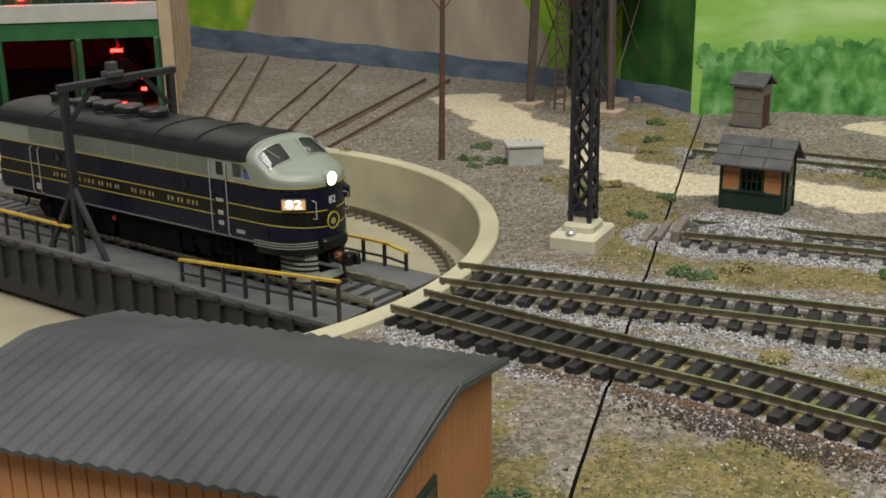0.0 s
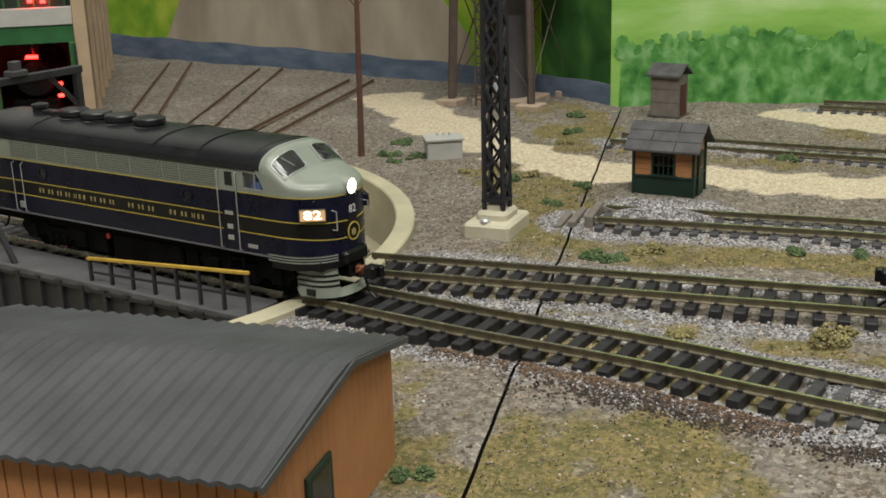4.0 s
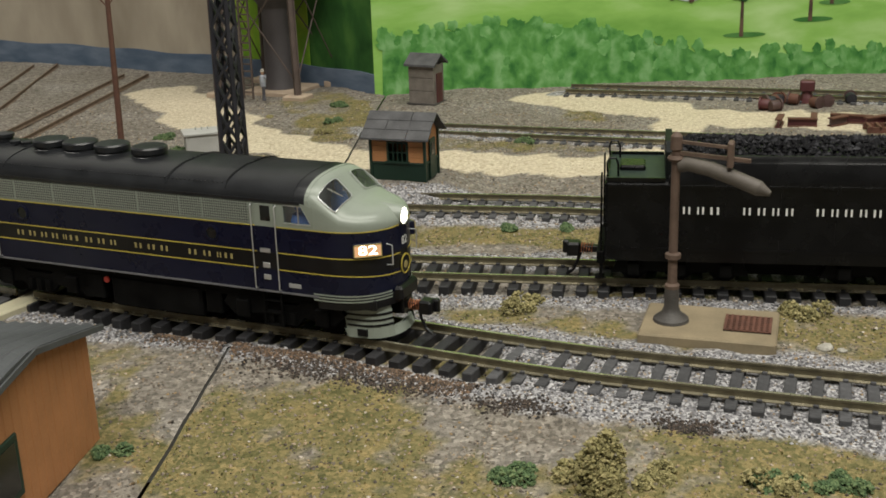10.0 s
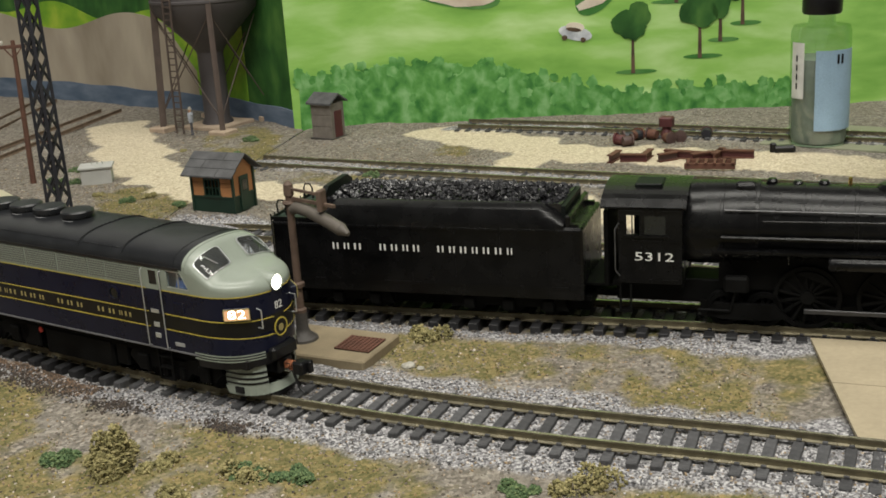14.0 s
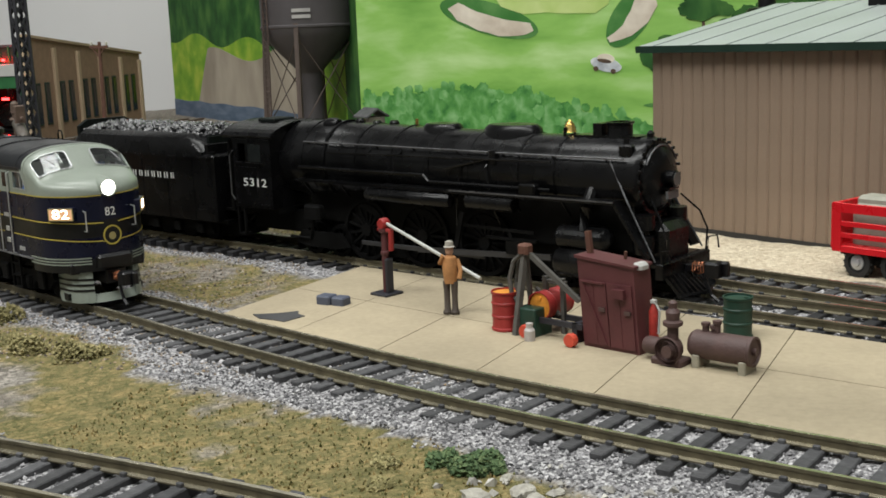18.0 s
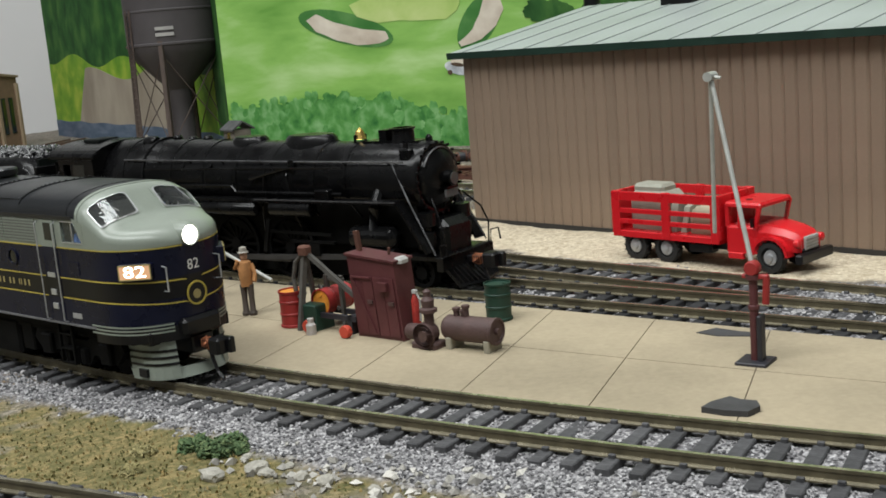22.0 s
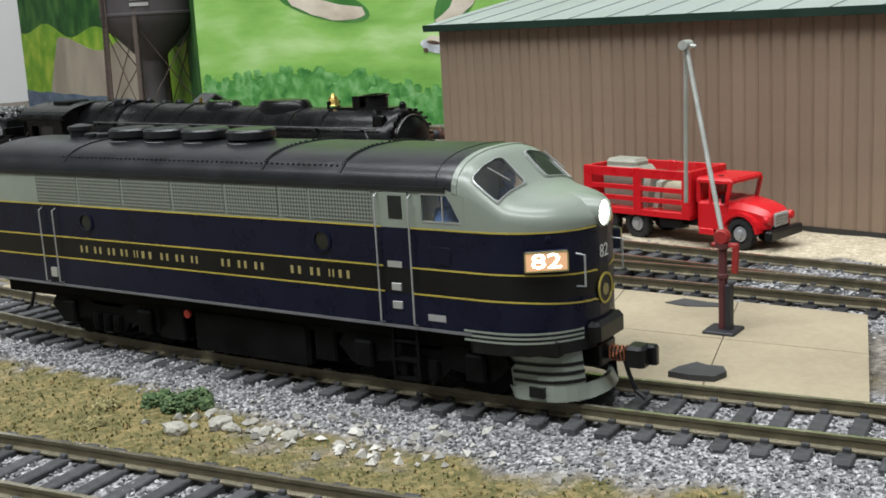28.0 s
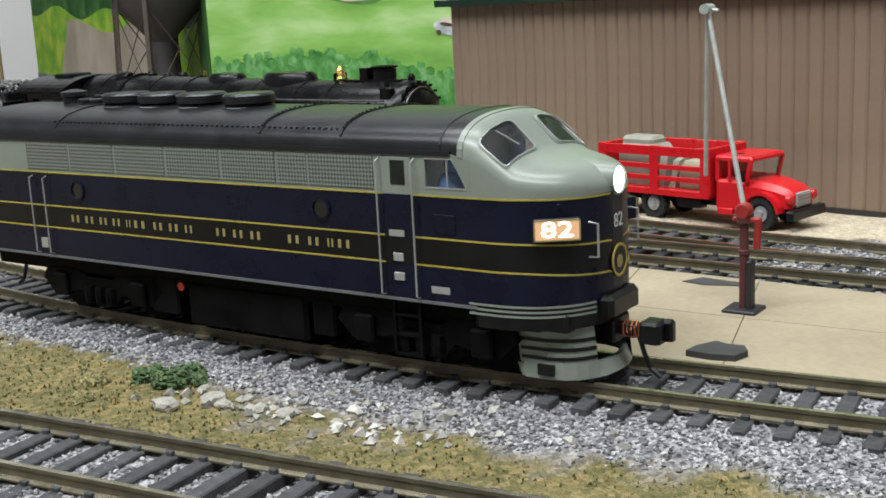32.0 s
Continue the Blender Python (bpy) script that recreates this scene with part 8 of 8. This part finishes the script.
def glue_bottle():
    """A clear plastic bottle left standing behind the warehouse, on a strip of paving."""
    solo("pavement", Shape().box(-14, 60, -22, 40, -0.6, 0.9, c=0.3), paint("paving_green", (0.24, 0.25, 0.17), 0.8, scale=60), "greenish grey paving beside the warehouse", "pavement", m=place(440, 528, 0, -38), kind="structure")
    ob = thing("plastic_bottle", "clear plastic bottle with blue label and black cap", "bottle", m=place(446, 511, 0.9, -20))
    R, BS = 15.9, 66
    PLASTIC = clear_glass("clear_plastic", (0.80, 0.88, 0.80), 0.12)
    part("shell", Shape().lathe([(R * 0.9, 0), (R, 2), (R, BS * 0.93), (R * 0.93, BS * 0.98), (R * 0.45, BS), (R * 0.42, BS + 6)], 40, caps=False), PLASTIC, ob, "clear plastic shell", True)
    part("base", Shape().lathe([(R * 0.9, 0.0), (R * 0.8, 1.2)], 32), paint("bottle_base", (0.42, 0.50, 0.40), 0.3), ob, "pale green thick base", True)
    part("contents", Shape().lathe([(R * 0.9, 1.4), (R * 0.93, 3), (R * 0.93, BS * 0.72)], 32), paint("bottle_grey", (0.30, 0.31, 0.31), 0.4), ob, smooth=True)
    lab = part("label", Shape().grid([[((R + 0.15) * math.cos(a), (R + 0.15) * math.sin(a), z) for z in (BS * 0.14, BS * 0.40, BS * 0.62, BS * 0.80)] for a in np.linspace(-1.75, 0.1, 16)]), paint("label_blue", (0.30, 0.44, 0.58), 0.5, vary=0.25, scale=25), ob, "pale blue label")
    side = part("label", Shape().grid([[((R + 0.15) * math.cos(a), (R + 0.15) * math.sin(a), z) for z in (BS * 0.4, BS * 0.86)] for a in np.linspace(-2.75, -2.15, 8)]), paint("label_white", (0.62, 0.62, 0.60), 0.6), ob, "white side label")
    for k in range(4):
        a = -2.45
        part("letter_bar", Shape().box(-0.5, 0.5, -0.1, 0.1, 0, 3.2), BLACK, side, at=pose((R + 0.35) * math.cos(a) * MM, (R + 0.35) * math.sin(a) * MM, (BS * 0.48 + 5 * k) * MM, 0, 0, math.degrees(a) + 90))
    for da in (0.0, 0.16):
        a = -1.0 + da
        part("letter_bar", Shape().box(-0.6, 0.6, -0.1, 0.1, 0, 5), BLACK, lab, at=pose((R + 0.35) * math.cos(a) * MM, (R + 0.35) * math.sin(a) * MM, BS * 0.69 * MM, 0, 0, math.degrees(a) + 90))
    part("cap", Shape().lathe([(R * 0.62, BS + 5), (R * 0.66, BS + 6), (R * 0.66, BS + 17), (R * 0.6, BS + 18.5), (R * 0.3, BS + 19), (R * 0.26, BS + 30)], 32), BLACK, ob, "black ribbed cap", True)


def scrap():
    pr = random.Random(8)
    RUSTY = [RUST, MAROON, BROWNPAINT]
    st = thing("signal_stand", "small rusty red machine stand among scrap", "stand", m=place(372, 556, 0, -30))
    part("column", Shape().lathe([(4.2, 0), (3.6, 3), (2.8, 5), (2.8, 7.5)], 12).box(-4, 4, -3.4, 3.4, 7, 12.5, c=0.8), MAROON, st, smooth=False)
    for k in range(9):
        x, y = pr.uniform(340, 396), pr.uniform(536, 556)
        if math.hypot(x - 372, y - 556) < 7:
            continue
        s = thing("scrap_part", "rusty machine part lying on dirt", "scrap", "scrap heap", m=place(x, y, 0, pr.uniform(0, 360)))
        part("drum", Shape().lathe([(2.6, -3), (3.0, -2), (3.0, 2), (2.6, 3)], 12, at=(0, 0, 3), axis="x"), pr.choice(RUSTY + [DARKSTEEL]), s, smooth=True)
        part("flange", Shape().lathe([(3.6, 2), (3.6, 3), (1.5, 3.2)], 12, at=(0, 0, 3.4), axis="x"), pr.choice(RUSTY), s)
    for k in range(8):
        x, y = 330 + 9 * k, 506 - 2.6 * k + pr.uniform(-5, 4)
        s = thing("girder_scrap", "rust-brown girder section in a scrap pile", "scrap", "scrap heap", m=place(x, y, 0.2, pr.choice((-22, -35, 20, 60)) + pr.uniform(-8, 8)))
        L = pr.uniform(11, 22)
        z = 0.0
        part("web", Shape().box(-L / 2, L / 2, -0.5, 0.5, z, z + 4.2), pr.choice(RUSTY), s)
        part("flange", Shape().box(-L / 2, L / 2, -1.7, 1.7, z, z + 0.7), RUST, s)
        part("flange", Shape().box(-L / 2, L / 2, -1.7, 1.7, z + 3.8, z + 4.5), RUST, s)
    s = thing("ladder_frame", "rust-red trestle frame lying on the ground", "scrap", "scrap heap", m=place(360, 474, 0.3, -20))
    part("side", Shape().box(0, 26, 0, 1.4, 0, 3).box(0, 26, 10, 11.4, 0, 3), RUST, s)
    for k in range(6):
        part("rung", Shape().box(1 + 4.6 * k, 2.4 + 4.6 * k, 0, 11, 1.5, 3.4), RUST, s)
    b = thing("black_casting", "black casting lying on pavement", "scrap", m=place(414, 492, 1.2, -10))
    part("block", Shape().box(0, 12, 0, 5, 0, 3.4, c=1.2).box(-1.5, 2, 1, 4, 0, 5, c=0.8), BLACK, b)


def bumper():
    ob = thing("buffer_stop", "weathered wooden buffer stop and spilled ties", "buffer stop", m=place(91, 424, 0, -22))
    part("beam", Shape().box(-2, 1, -12, 12, 0.5, 5.5, c=0.4), GREYWOOD, ob)
    for y in (-8, 8):
        part("prop", Shape().bar((-1, y, 4), (9, y, 1), 2, 2), GREYWOOD, ob)
    part("tie", Shape().box(-9, -6, -10, 12, 0, 2.4, c=0.3).box(-13, -10.4, -14, 6, -0.2, 2, c=0.3), GREYWOOD, ob)


roundhouse()
glue_bottle()
scrap()
bumper()


# ---------------------------------------------------------------- loose stones, grass and bushes
OCTA = np.array([(1, 0, 0), (-1, 0, 0), (0, 1, 0), (0, -1, 0), (0, 0, 1), (0, 0, -1)], float)
OFACE = np.array([(0, 2, 4), (2, 1, 4), (1, 3, 4), (3, 0, 4), (2, 0, 5), (1, 2, 5), (3, 1, 5), (0, 3, 5)])


def loose(name, pts, size, mat, label, category, rng, flat=0.75):
    """Many small angular grains in one mesh."""
    n = len(pts)
    v = OCTA[None] * rng.uniform(0.55, 1.15, (n, 6, 1)) * size[:, None, None] * np.array([1, 1, flat])
    a = rng.uniform(0, 6.28, n)
    c, s = np.cos(a)[:, None], np.sin(a)[:, None]
    b = rng.uniform(-0.9, 0.9, n)
    cb, sb = np.cos(b)[:, None], np.sin(b)[:, None]
    x, y, z = v[..., 0], v[..., 1] * cb - v[..., 2] * sb, v[..., 1] * sb + v[..., 2] * cb
    v = np.stack([x * c - y * s, x * s + y * c, z], -1) + pts[:, None]
    f = (OFACE[None] + 6 * np.arange(n)[:, None, None]).reshape(-1, 3)
    me = bpy.data.meshes.new(name)
    me.from_pydata((v.reshape(-1, 3) * MM).tolist(), [], f.tolist())
    me.materials.append(mat)
    return tagged(new(name, me), label, category, kind="stuff")


def blades(name, pts, height, mat, label, rng, wide=0.28, lean=0.55):
    """Many thin upright leaves in one mesh."""
    n = len(pts)
    a, l = rng.uniform(0, 6.28, n), rng.uniform(0, lean, n)
    d = np.stack([np.cos(a), np.sin(a), np.zeros(n)], -1)
    e = np.stack([-np.sin(a), np.cos(a), np.zeros(n)], -1)
    h = height[:, None]
    tip = pts + np.array([0, 0, 1]) * h + d * h * l[:, None]
    mid = pts + np.array([0, 0, 0.55]) * h + d * h * l[:, None] * 0.35
    w = wide * rng.uniform(0.6, 1.3, n)[:, None]
    v = np.stack([pts - e * w, pts + e * w, mid + e * w * 0.8, mid - e * w * 0.8, tip], 1)
    f4 = (np.array([(0, 1, 2, 3)])[None] + 5 * np.arange(n)[:, None, None]).reshape(-1, 4).tolist()
    f3 = (np.array([(3, 2, 4)])[None] + 5 * np.arange(n)[:, None, None]).reshape(-1, 3).tolist()
    me = bpy.data.meshes.new(name)
    me.from_pydata((v.reshape(-1, 3) * MM).tolist(), [], f4 + f3)
    me.materials.append(mat)
    return tagged(new(name, me), label, "grass", kind="stuff")


def clear_of(x, y):
    """Where no slab, stand, footing or building covers the ground."""
    ok = np.hypot(x - PIT[0], y - PIT[1]) > PIT_R + 8
    s = np.interp(x, SPURLINE[0][:, 0], SPURLINE[0][:, 1])
    ok &= ~((x > 311) & (x < 560) & (y > s + 14.5) & (y < 226 - (x - 337) * 0.415))
    for cx, cy, w, d, t in ((175.5, 259, 21, 15, -29), (52, 417, 13, 16, -26), (124.5, 444, 14, 10, -30), (166, 632, 12, 11, -38), (41, 550, 10, 8, 6)):
        a = radians(t)
        u, v = (x - cx) * math.cos(a) + (y - cy) * math.sin(a), -(x - cx) * math.sin(a) + (y - cy) * math.cos(a)
        ok &= ~((abs(u) < w) & (abs(v) < d))
    u, v = (x - 10) * 0.941 - (y - 237) * 0.339, (x - 10) * 0.339 + (y - 237) * 0.941
    ok &= ~((u < 4) & (u > -102) & (v < 3) & (v > -70))
    return ok


def scatter():
    rng = np.random.RandomState(12)
    # ballast on and beside the tracks that pass near
    px, py, pz = [], [], []
    for key, n, w in (("spur", 26000, 25), ("main", 13000, 25), ("front", 13000, 34), ("side", 6000, 22)):
        line = LINES[key]
        s = rng.uniform(318 if key == "spur" else 0, line[1][-1] - (60 if key != "front" else 20), n)
        x, y = np.interp(s, line[1], line[0][:, 0]), np.interp(s, line[1], line[0][:, 1])
        d = np.interp(s + 1, line[1], line[0][:, 1]) - y
        e = np.interp(s + 1, line[1], line[0][:, 0]) - x
        off = np.clip(rng.normal(0, w * 0.62, n), -w * 1.6, w * 1.6)
        q = np.hypot(d, e)
        px.append(x - d / q * off), py.append(y + e / q * off)
    x, y = np.concatenate(px), np.concatenate(py)
    b, g, r, h = zones(x, y)
    near = np.minimum.reduce([np.abs(dist_to(LINES[k], x, y) - 8.65) for k in ("spur", "main", "front", "side")])
    ok = clear_of(x, y) & (b + rng.uniform(-0.35, 0.35, len(x)) > 0.4) & (near > 1.5) & (np.abs(x - seam_x(y)) > 1.2) & (rng.uniform(0, 1, len(x)) > 0.93 * bare_track(x, y))
    x, y, h = x[ok], y[ok], h[ok]
    loose("ballast", np.stack([x, y, h + rng.uniform(-0.1, 0.35, len(x))], -1), rng.uniform(0.32, 0.72, len(x)), STONES, "loose grey and white ballast stones", "ballast", rng)
    # wide stretch of ballast before the servicing slab
    n = 30000
    x, y = rng.uniform(330, 570, n), rng.uniform(-20, 130, n)
    b, g, r, h = zones(x, y)
    d1, d2 = dist_to(LINES["spur"], x, y), dist_to(LINES["front"], x, y)
    ok = clear_of(x, y) & (d1 > 9.8) & (d2 > 9.8) & (b + rng.uniform(-0.3, 0.3, n) > 0.42) & (y < np.interp(x, SPURLINE[0][:, 0], SPURLINE[0][:, 1]) + 14)
    loose("ballast", np.stack([x, y, h + rng.uniform(-0.1, 0.3, n)], -1)[ok], rng.uniform(0.3, 0.68, ok.sum()), STONES, "loose pale ballast between two tracks", "ballast", rng)
    # grit over the dirt and the roads
    n = 60000
    x, y = rng.uniform(-60, 420, n), rng.uniform(110, 700, n)
    b, g, r, h = zones(x, y)
    far = np.hypot(x - 60, y + 300) > 880
    ok = clear_of(x, y) & (np.abs(x - seam_x(y)) > 2.2) & (r < 0.4) & (~far | (rng.uniform(0, 1, n) < 0.5))
    GRIT = islands("dirt_grit", [(0.0, (0.045, 0.038, 0.032)), (1.0, (0.55, 0.50, 0.45)), (0.3, (0.14, 0.115, 0.09)), (0.62, (0.27, 0.225, 0.18)), (0.86, (0.30, 0.205, 0.10))])
    loose("grit", np.stack([x, y, h + 0.05], -1)[ok], rng.uniform(0.25, 0.72, ok.sum()), GRIT, "fine brown and grey grit scattered on dirt", "gravel", rng)
    ok = clear_of(x, y) & (np.abs(x - seam_x(y)) > 2.2) & (r > 0.5) & (rng.uniform(0, 1, n) < 0.6)
    loose("sand_grit", np.stack([x, y, h + 0.02], -1)[ok], rng.uniform(0.2, 0.5, ok.sum()), islands("road_grit", [(0.0, (0.40, 0.32, 0.21)), (1.0, (0.85, 0.78, 0.62)), (0.5, (0.62, 0.54, 0.39))]), "fine cream grit on the dirt road", "gravel", rng)
    # ash and oily dirt spilled by the spur
    for cx, cy, sx, sy, n2 in ((150, 203, 4.5, 2.2, 420), (112, 226, 6, 2.5, 380), (66, 262, 10, 3.5, 700), (88, 246, 9, 3, 500)):
        x, y = rng.normal(cx, sx, n2), rng.normal(cy, sy, n2)
        x, y = x, y - (x - cx) * 0.5
        loose("ash", np.stack([x, y, zones(x, y)[3] + 0.15], -1), rng.uniform(0.3, 0.7, n2), islands("ash_grain", [(0.0, (0.012, 0.011, 0.010)), (1.0, (0.09, 0.065, 0.05))]), "dark ash and oily dirt beside the track", "ash", rng)
    # rusty dirt shed along the near side of the spur
    sp = rng.uniform(372, 476, 3200)
    off = -16.5 - np.abs(rng.normal(0, 3.6, 3200)) - 2.0 * np.sin(sp / 9.0)
    bx, by = np.interp(sp, SPURLINE[1], SPURLINE[0][:, 0]), np.interp(sp, SPURLINE[1], SPURLINE[0][:, 1])
    tx, ty = np.interp(sp + 1, SPURLINE[1], SPURLINE[0][:, 0]) - bx, np.interp(sp + 1, SPURLINE[1], SPURLINE[0][:, 1]) - by
    q = np.hypot(tx, ty)
    x, y = bx - ty / q * off, by + tx / q * off
    keep = (np.abs(x - seam_x(y)) > 1.6) & clear_of(x, y)
    x, y = x[keep], y[keep]
    loose("rusty_dirt", np.stack([x, y, zones(x, y)[3] + 0.12], -1), rng.uniform(0.28, 0.62, len(x)), islands("rusty_grain", [(0.0, (0.035, 0.026, 0.020)), (1.0, (0.24, 0.15, 0.09)), (0.5, (0.11, 0.075, 0.05))]), "rust-brown dirt shed beside the spur", "dirt", rng)
    # single rocks
    ROCK = paint("pale_rock", (0.35, 0.335, 0.29), 0.85, vary=0.3, scale=500, bump=0.6)
    for x, y, r in ((427.4, 53.6, 2.3), (434.4, 58.4, 2.1), (437.2, 56.6, 1.5), (444.8, 56.0, 1.4), (450.5, 54.0, 1.7), (430, 64.0, 1.2), (461, 51.5, 1.3), (440.5, 60.5, 1.1), (204.5, 236.6, 1.9), (208.2, 234.4, 1.2)):
        bm = bmesh.new()
        bmesh.ops.create_icosphere(bm, subdivisions=2, radius=1.0)
        for v in bm.verts:
            k = 1 + 0.30 * noise.noise(v.co * 1.7 + Vector((x, y, 0))) + 0.12 * noise.noise(v.co * 4.1 + Vector((y, x, 0)))
            v.co = Vector((v.co.x * 1.25 * k, v.co.y * 0.95 * k, v.co.z * 0.62 * k)) * r * MM
        me = bpy.data.meshes.new("rock")
        bm.to_mesh(me)
        bm.free()
        me.materials.append(ROCK)
        ob = tagged(new("rock", me), "pale grey broken rock lying on ballast", "rock", "rocks beside the track")
        ob.matrix_basis = place(x, y, float(zones(x, y)[3]) + 0.3 * r, x * 37 % 180)
    # rubble
    x, y = rng.normal(458, 20, 120), rng.normal(0, 4.5, 120)
    y = 54 - (x - 458) * 0.25 + y
    h = zones(x, y)[3]
    loose("rubble", np.stack([x, y, h + 0.3], -1), rng.uniform(0.6, 1.7, 120), islands("rubble_stone", [(0.0, (0.20, 0.19, 0.17)), (1.0, (0.62, 0.60, 0.55))]), "pale broken rubble beside foreground track", "rubble", rng, 0.85)
    # short grass
    n = 60000
    x = np.concatenate([rng.uniform(20, 460, n), rng.uniform(330, 560, 9000)])
    y = np.concatenate([rng.uniform(120, 600, n), rng.uniform(30, 100, 9000)])
    b, g, r, h = zones(x, y)
    td = np.minimum.reduce([dist_to(LINES[k], x, y) for k in ("spur", "main", "side", "yard", "front")])
    ok = clear_of(x, y) & (g + rng.uniform(-0.4, 0.3, len(x)) > 0.55) & (r < 0.35) & (td > 15) & (np.abs(x - seam_x(y)) > 1.5)
    blades("static_grass", np.stack([x, y, h - 0.2], -1)[ok], rng.uniform(0.4, 1.05, ok.sum()), BLADES, "short dry olive and straw static grass", rng)

    def bush(x, y, r, mat, label, n=700, tall=1.0):
        """A foam clump: several uneven lobes of many small grains."""
        lobes = [(rng.uniform(-r, r), rng.uniform(-r, r) * 0.7, rng.uniform(0.35, 0.8) * r) for _ in range(5)]
        pts = []
        for lx, ly, lr in lobes:
            q = rng.normal(0, 1, (n // 5, 3))
            q /= np.linalg.norm(q, axis=1)[:, None]
            q *= (rng.uniform(0.45, 1.1, (n // 5, 1)) ** 0.6) * lr
            q[:, 2] = np.abs(q[:, 2]) * tall
            pts.append(q + np.array([x + lx, y + ly, float(zones(x, y)[3])]))
        p = np.concatenate(pts)
        ob = loose("bush", p, rng.uniform(0.35, 0.85, len(p)), mat, label, "bush", rng, 0.9)
        ob["kind"] = ""
        del ob["kind"]

    for x, y, r in ((104, 192, 4), (81, 381, 3.5), (89, 378, 3.5), (158, 174.5, 4), (170, 169.5, 4), (13.5, 229, 3), (230, 150, 4), (66, 496, 3.5), (96, 480, 3), (78, 452, 3), (120, 640, 4), (112, 600, 4), (150, 372, 3.2), (172, 366, 3), (196, 512, 3.5), (14, 560, 4), (20, 585, 4)):
        bush(x, y, r, LEAFGREEN, "small dark green foam bush on the ground")
    for x, y, r in ((132, 182, 4), (133, 293, 6.5), (212, 264, 6), (118, 190, 5), (158, 174, 5), (405, 66, 2.6), (409, 55, 2.4), (92, 300, 3.5), (245, 150, 7), (-45, 572, 5), (140, 160, 5), (280, 120, 6), (300, 118, 6), (264, 128, 5), (102, 386, 4)):
        bush(x, y, r, LEAFOLIVE, "olive foam clump in dry grass")
    for x, y, r in ((420.5, 66.5, 3.0), (425.5, 66.8, 3.0), (416, 67.5, 2.2)):
        bush(x, y, r, LEAFGREEN, "dark green foam bush beside rubble", 900, 1.5)
    for x, y, r in ((121, 181.5, 6.4),):
        bush(x, y, r, LEAFOLIVE, "tall tan lichen bush in dry grass", 3600, 2.9)
    for k in range(14):
        x, y = rng.uniform(10, 130), rng.uniform(480, 650)
        b, g, r, h = zones(x, y)
        if clear_of(np.array([x]), np.array([y]))[0] and r < 0.5:
            bush(x, y, rng.uniform(2, 4), [LEAFOLIVE, LEAFGREEN, LEAFOLIVE][k % 3], "low weed clump on dirt", 240)


scatter()


# ---------------------------------------------------------------- movement
HEAD = [(0.0, 285.0), (1.0, 295.8), (2.0, 306.2), (2.5, 311.3), (4.5, 337.8), (5.5, 355.0), (6.5, 373.6), (7.5, 392.6), (8.5, 412.9), (9.5, 433.8), (10.5, 454.9), (11.5, 475.4), (12.5, 498.5),
        (13.5, 523.0), (14.5, 548.5), (15.5, 576.5), (17.5, 647.1), (18.5, 682.9), (19.5, 715.1), (20.5, 746.4), (21.5, 779.3), (22.5, 811.8), (23.5, 843.7), (24.5, 873.8), (25.0, 887.0), (25.5, 897.8),
        (26.2, 906.1), (27.0, 908.7), (28.0, 908.5), (32.0, 908.3)]


def on_track(head):
    """The pose of the diesel with its lamp at a length of the spur, its two trucks on the rails."""
    a, b = along(SPURLINE, head - 31)[0], along(SPURLINE, head - 119.5)[0]
    d = (a - b) / np.linalg.norm(a - b)
    p = a + d * 31
    return pose(p[0] * MM, p[1] * MM, 4.7 * MM, 0, 0, math.degrees(math.atan2(d[1], d[0])))


def motions():
    walk(DIESEL, [(t, on_track(s)) for t, s in HEAD])


motions()
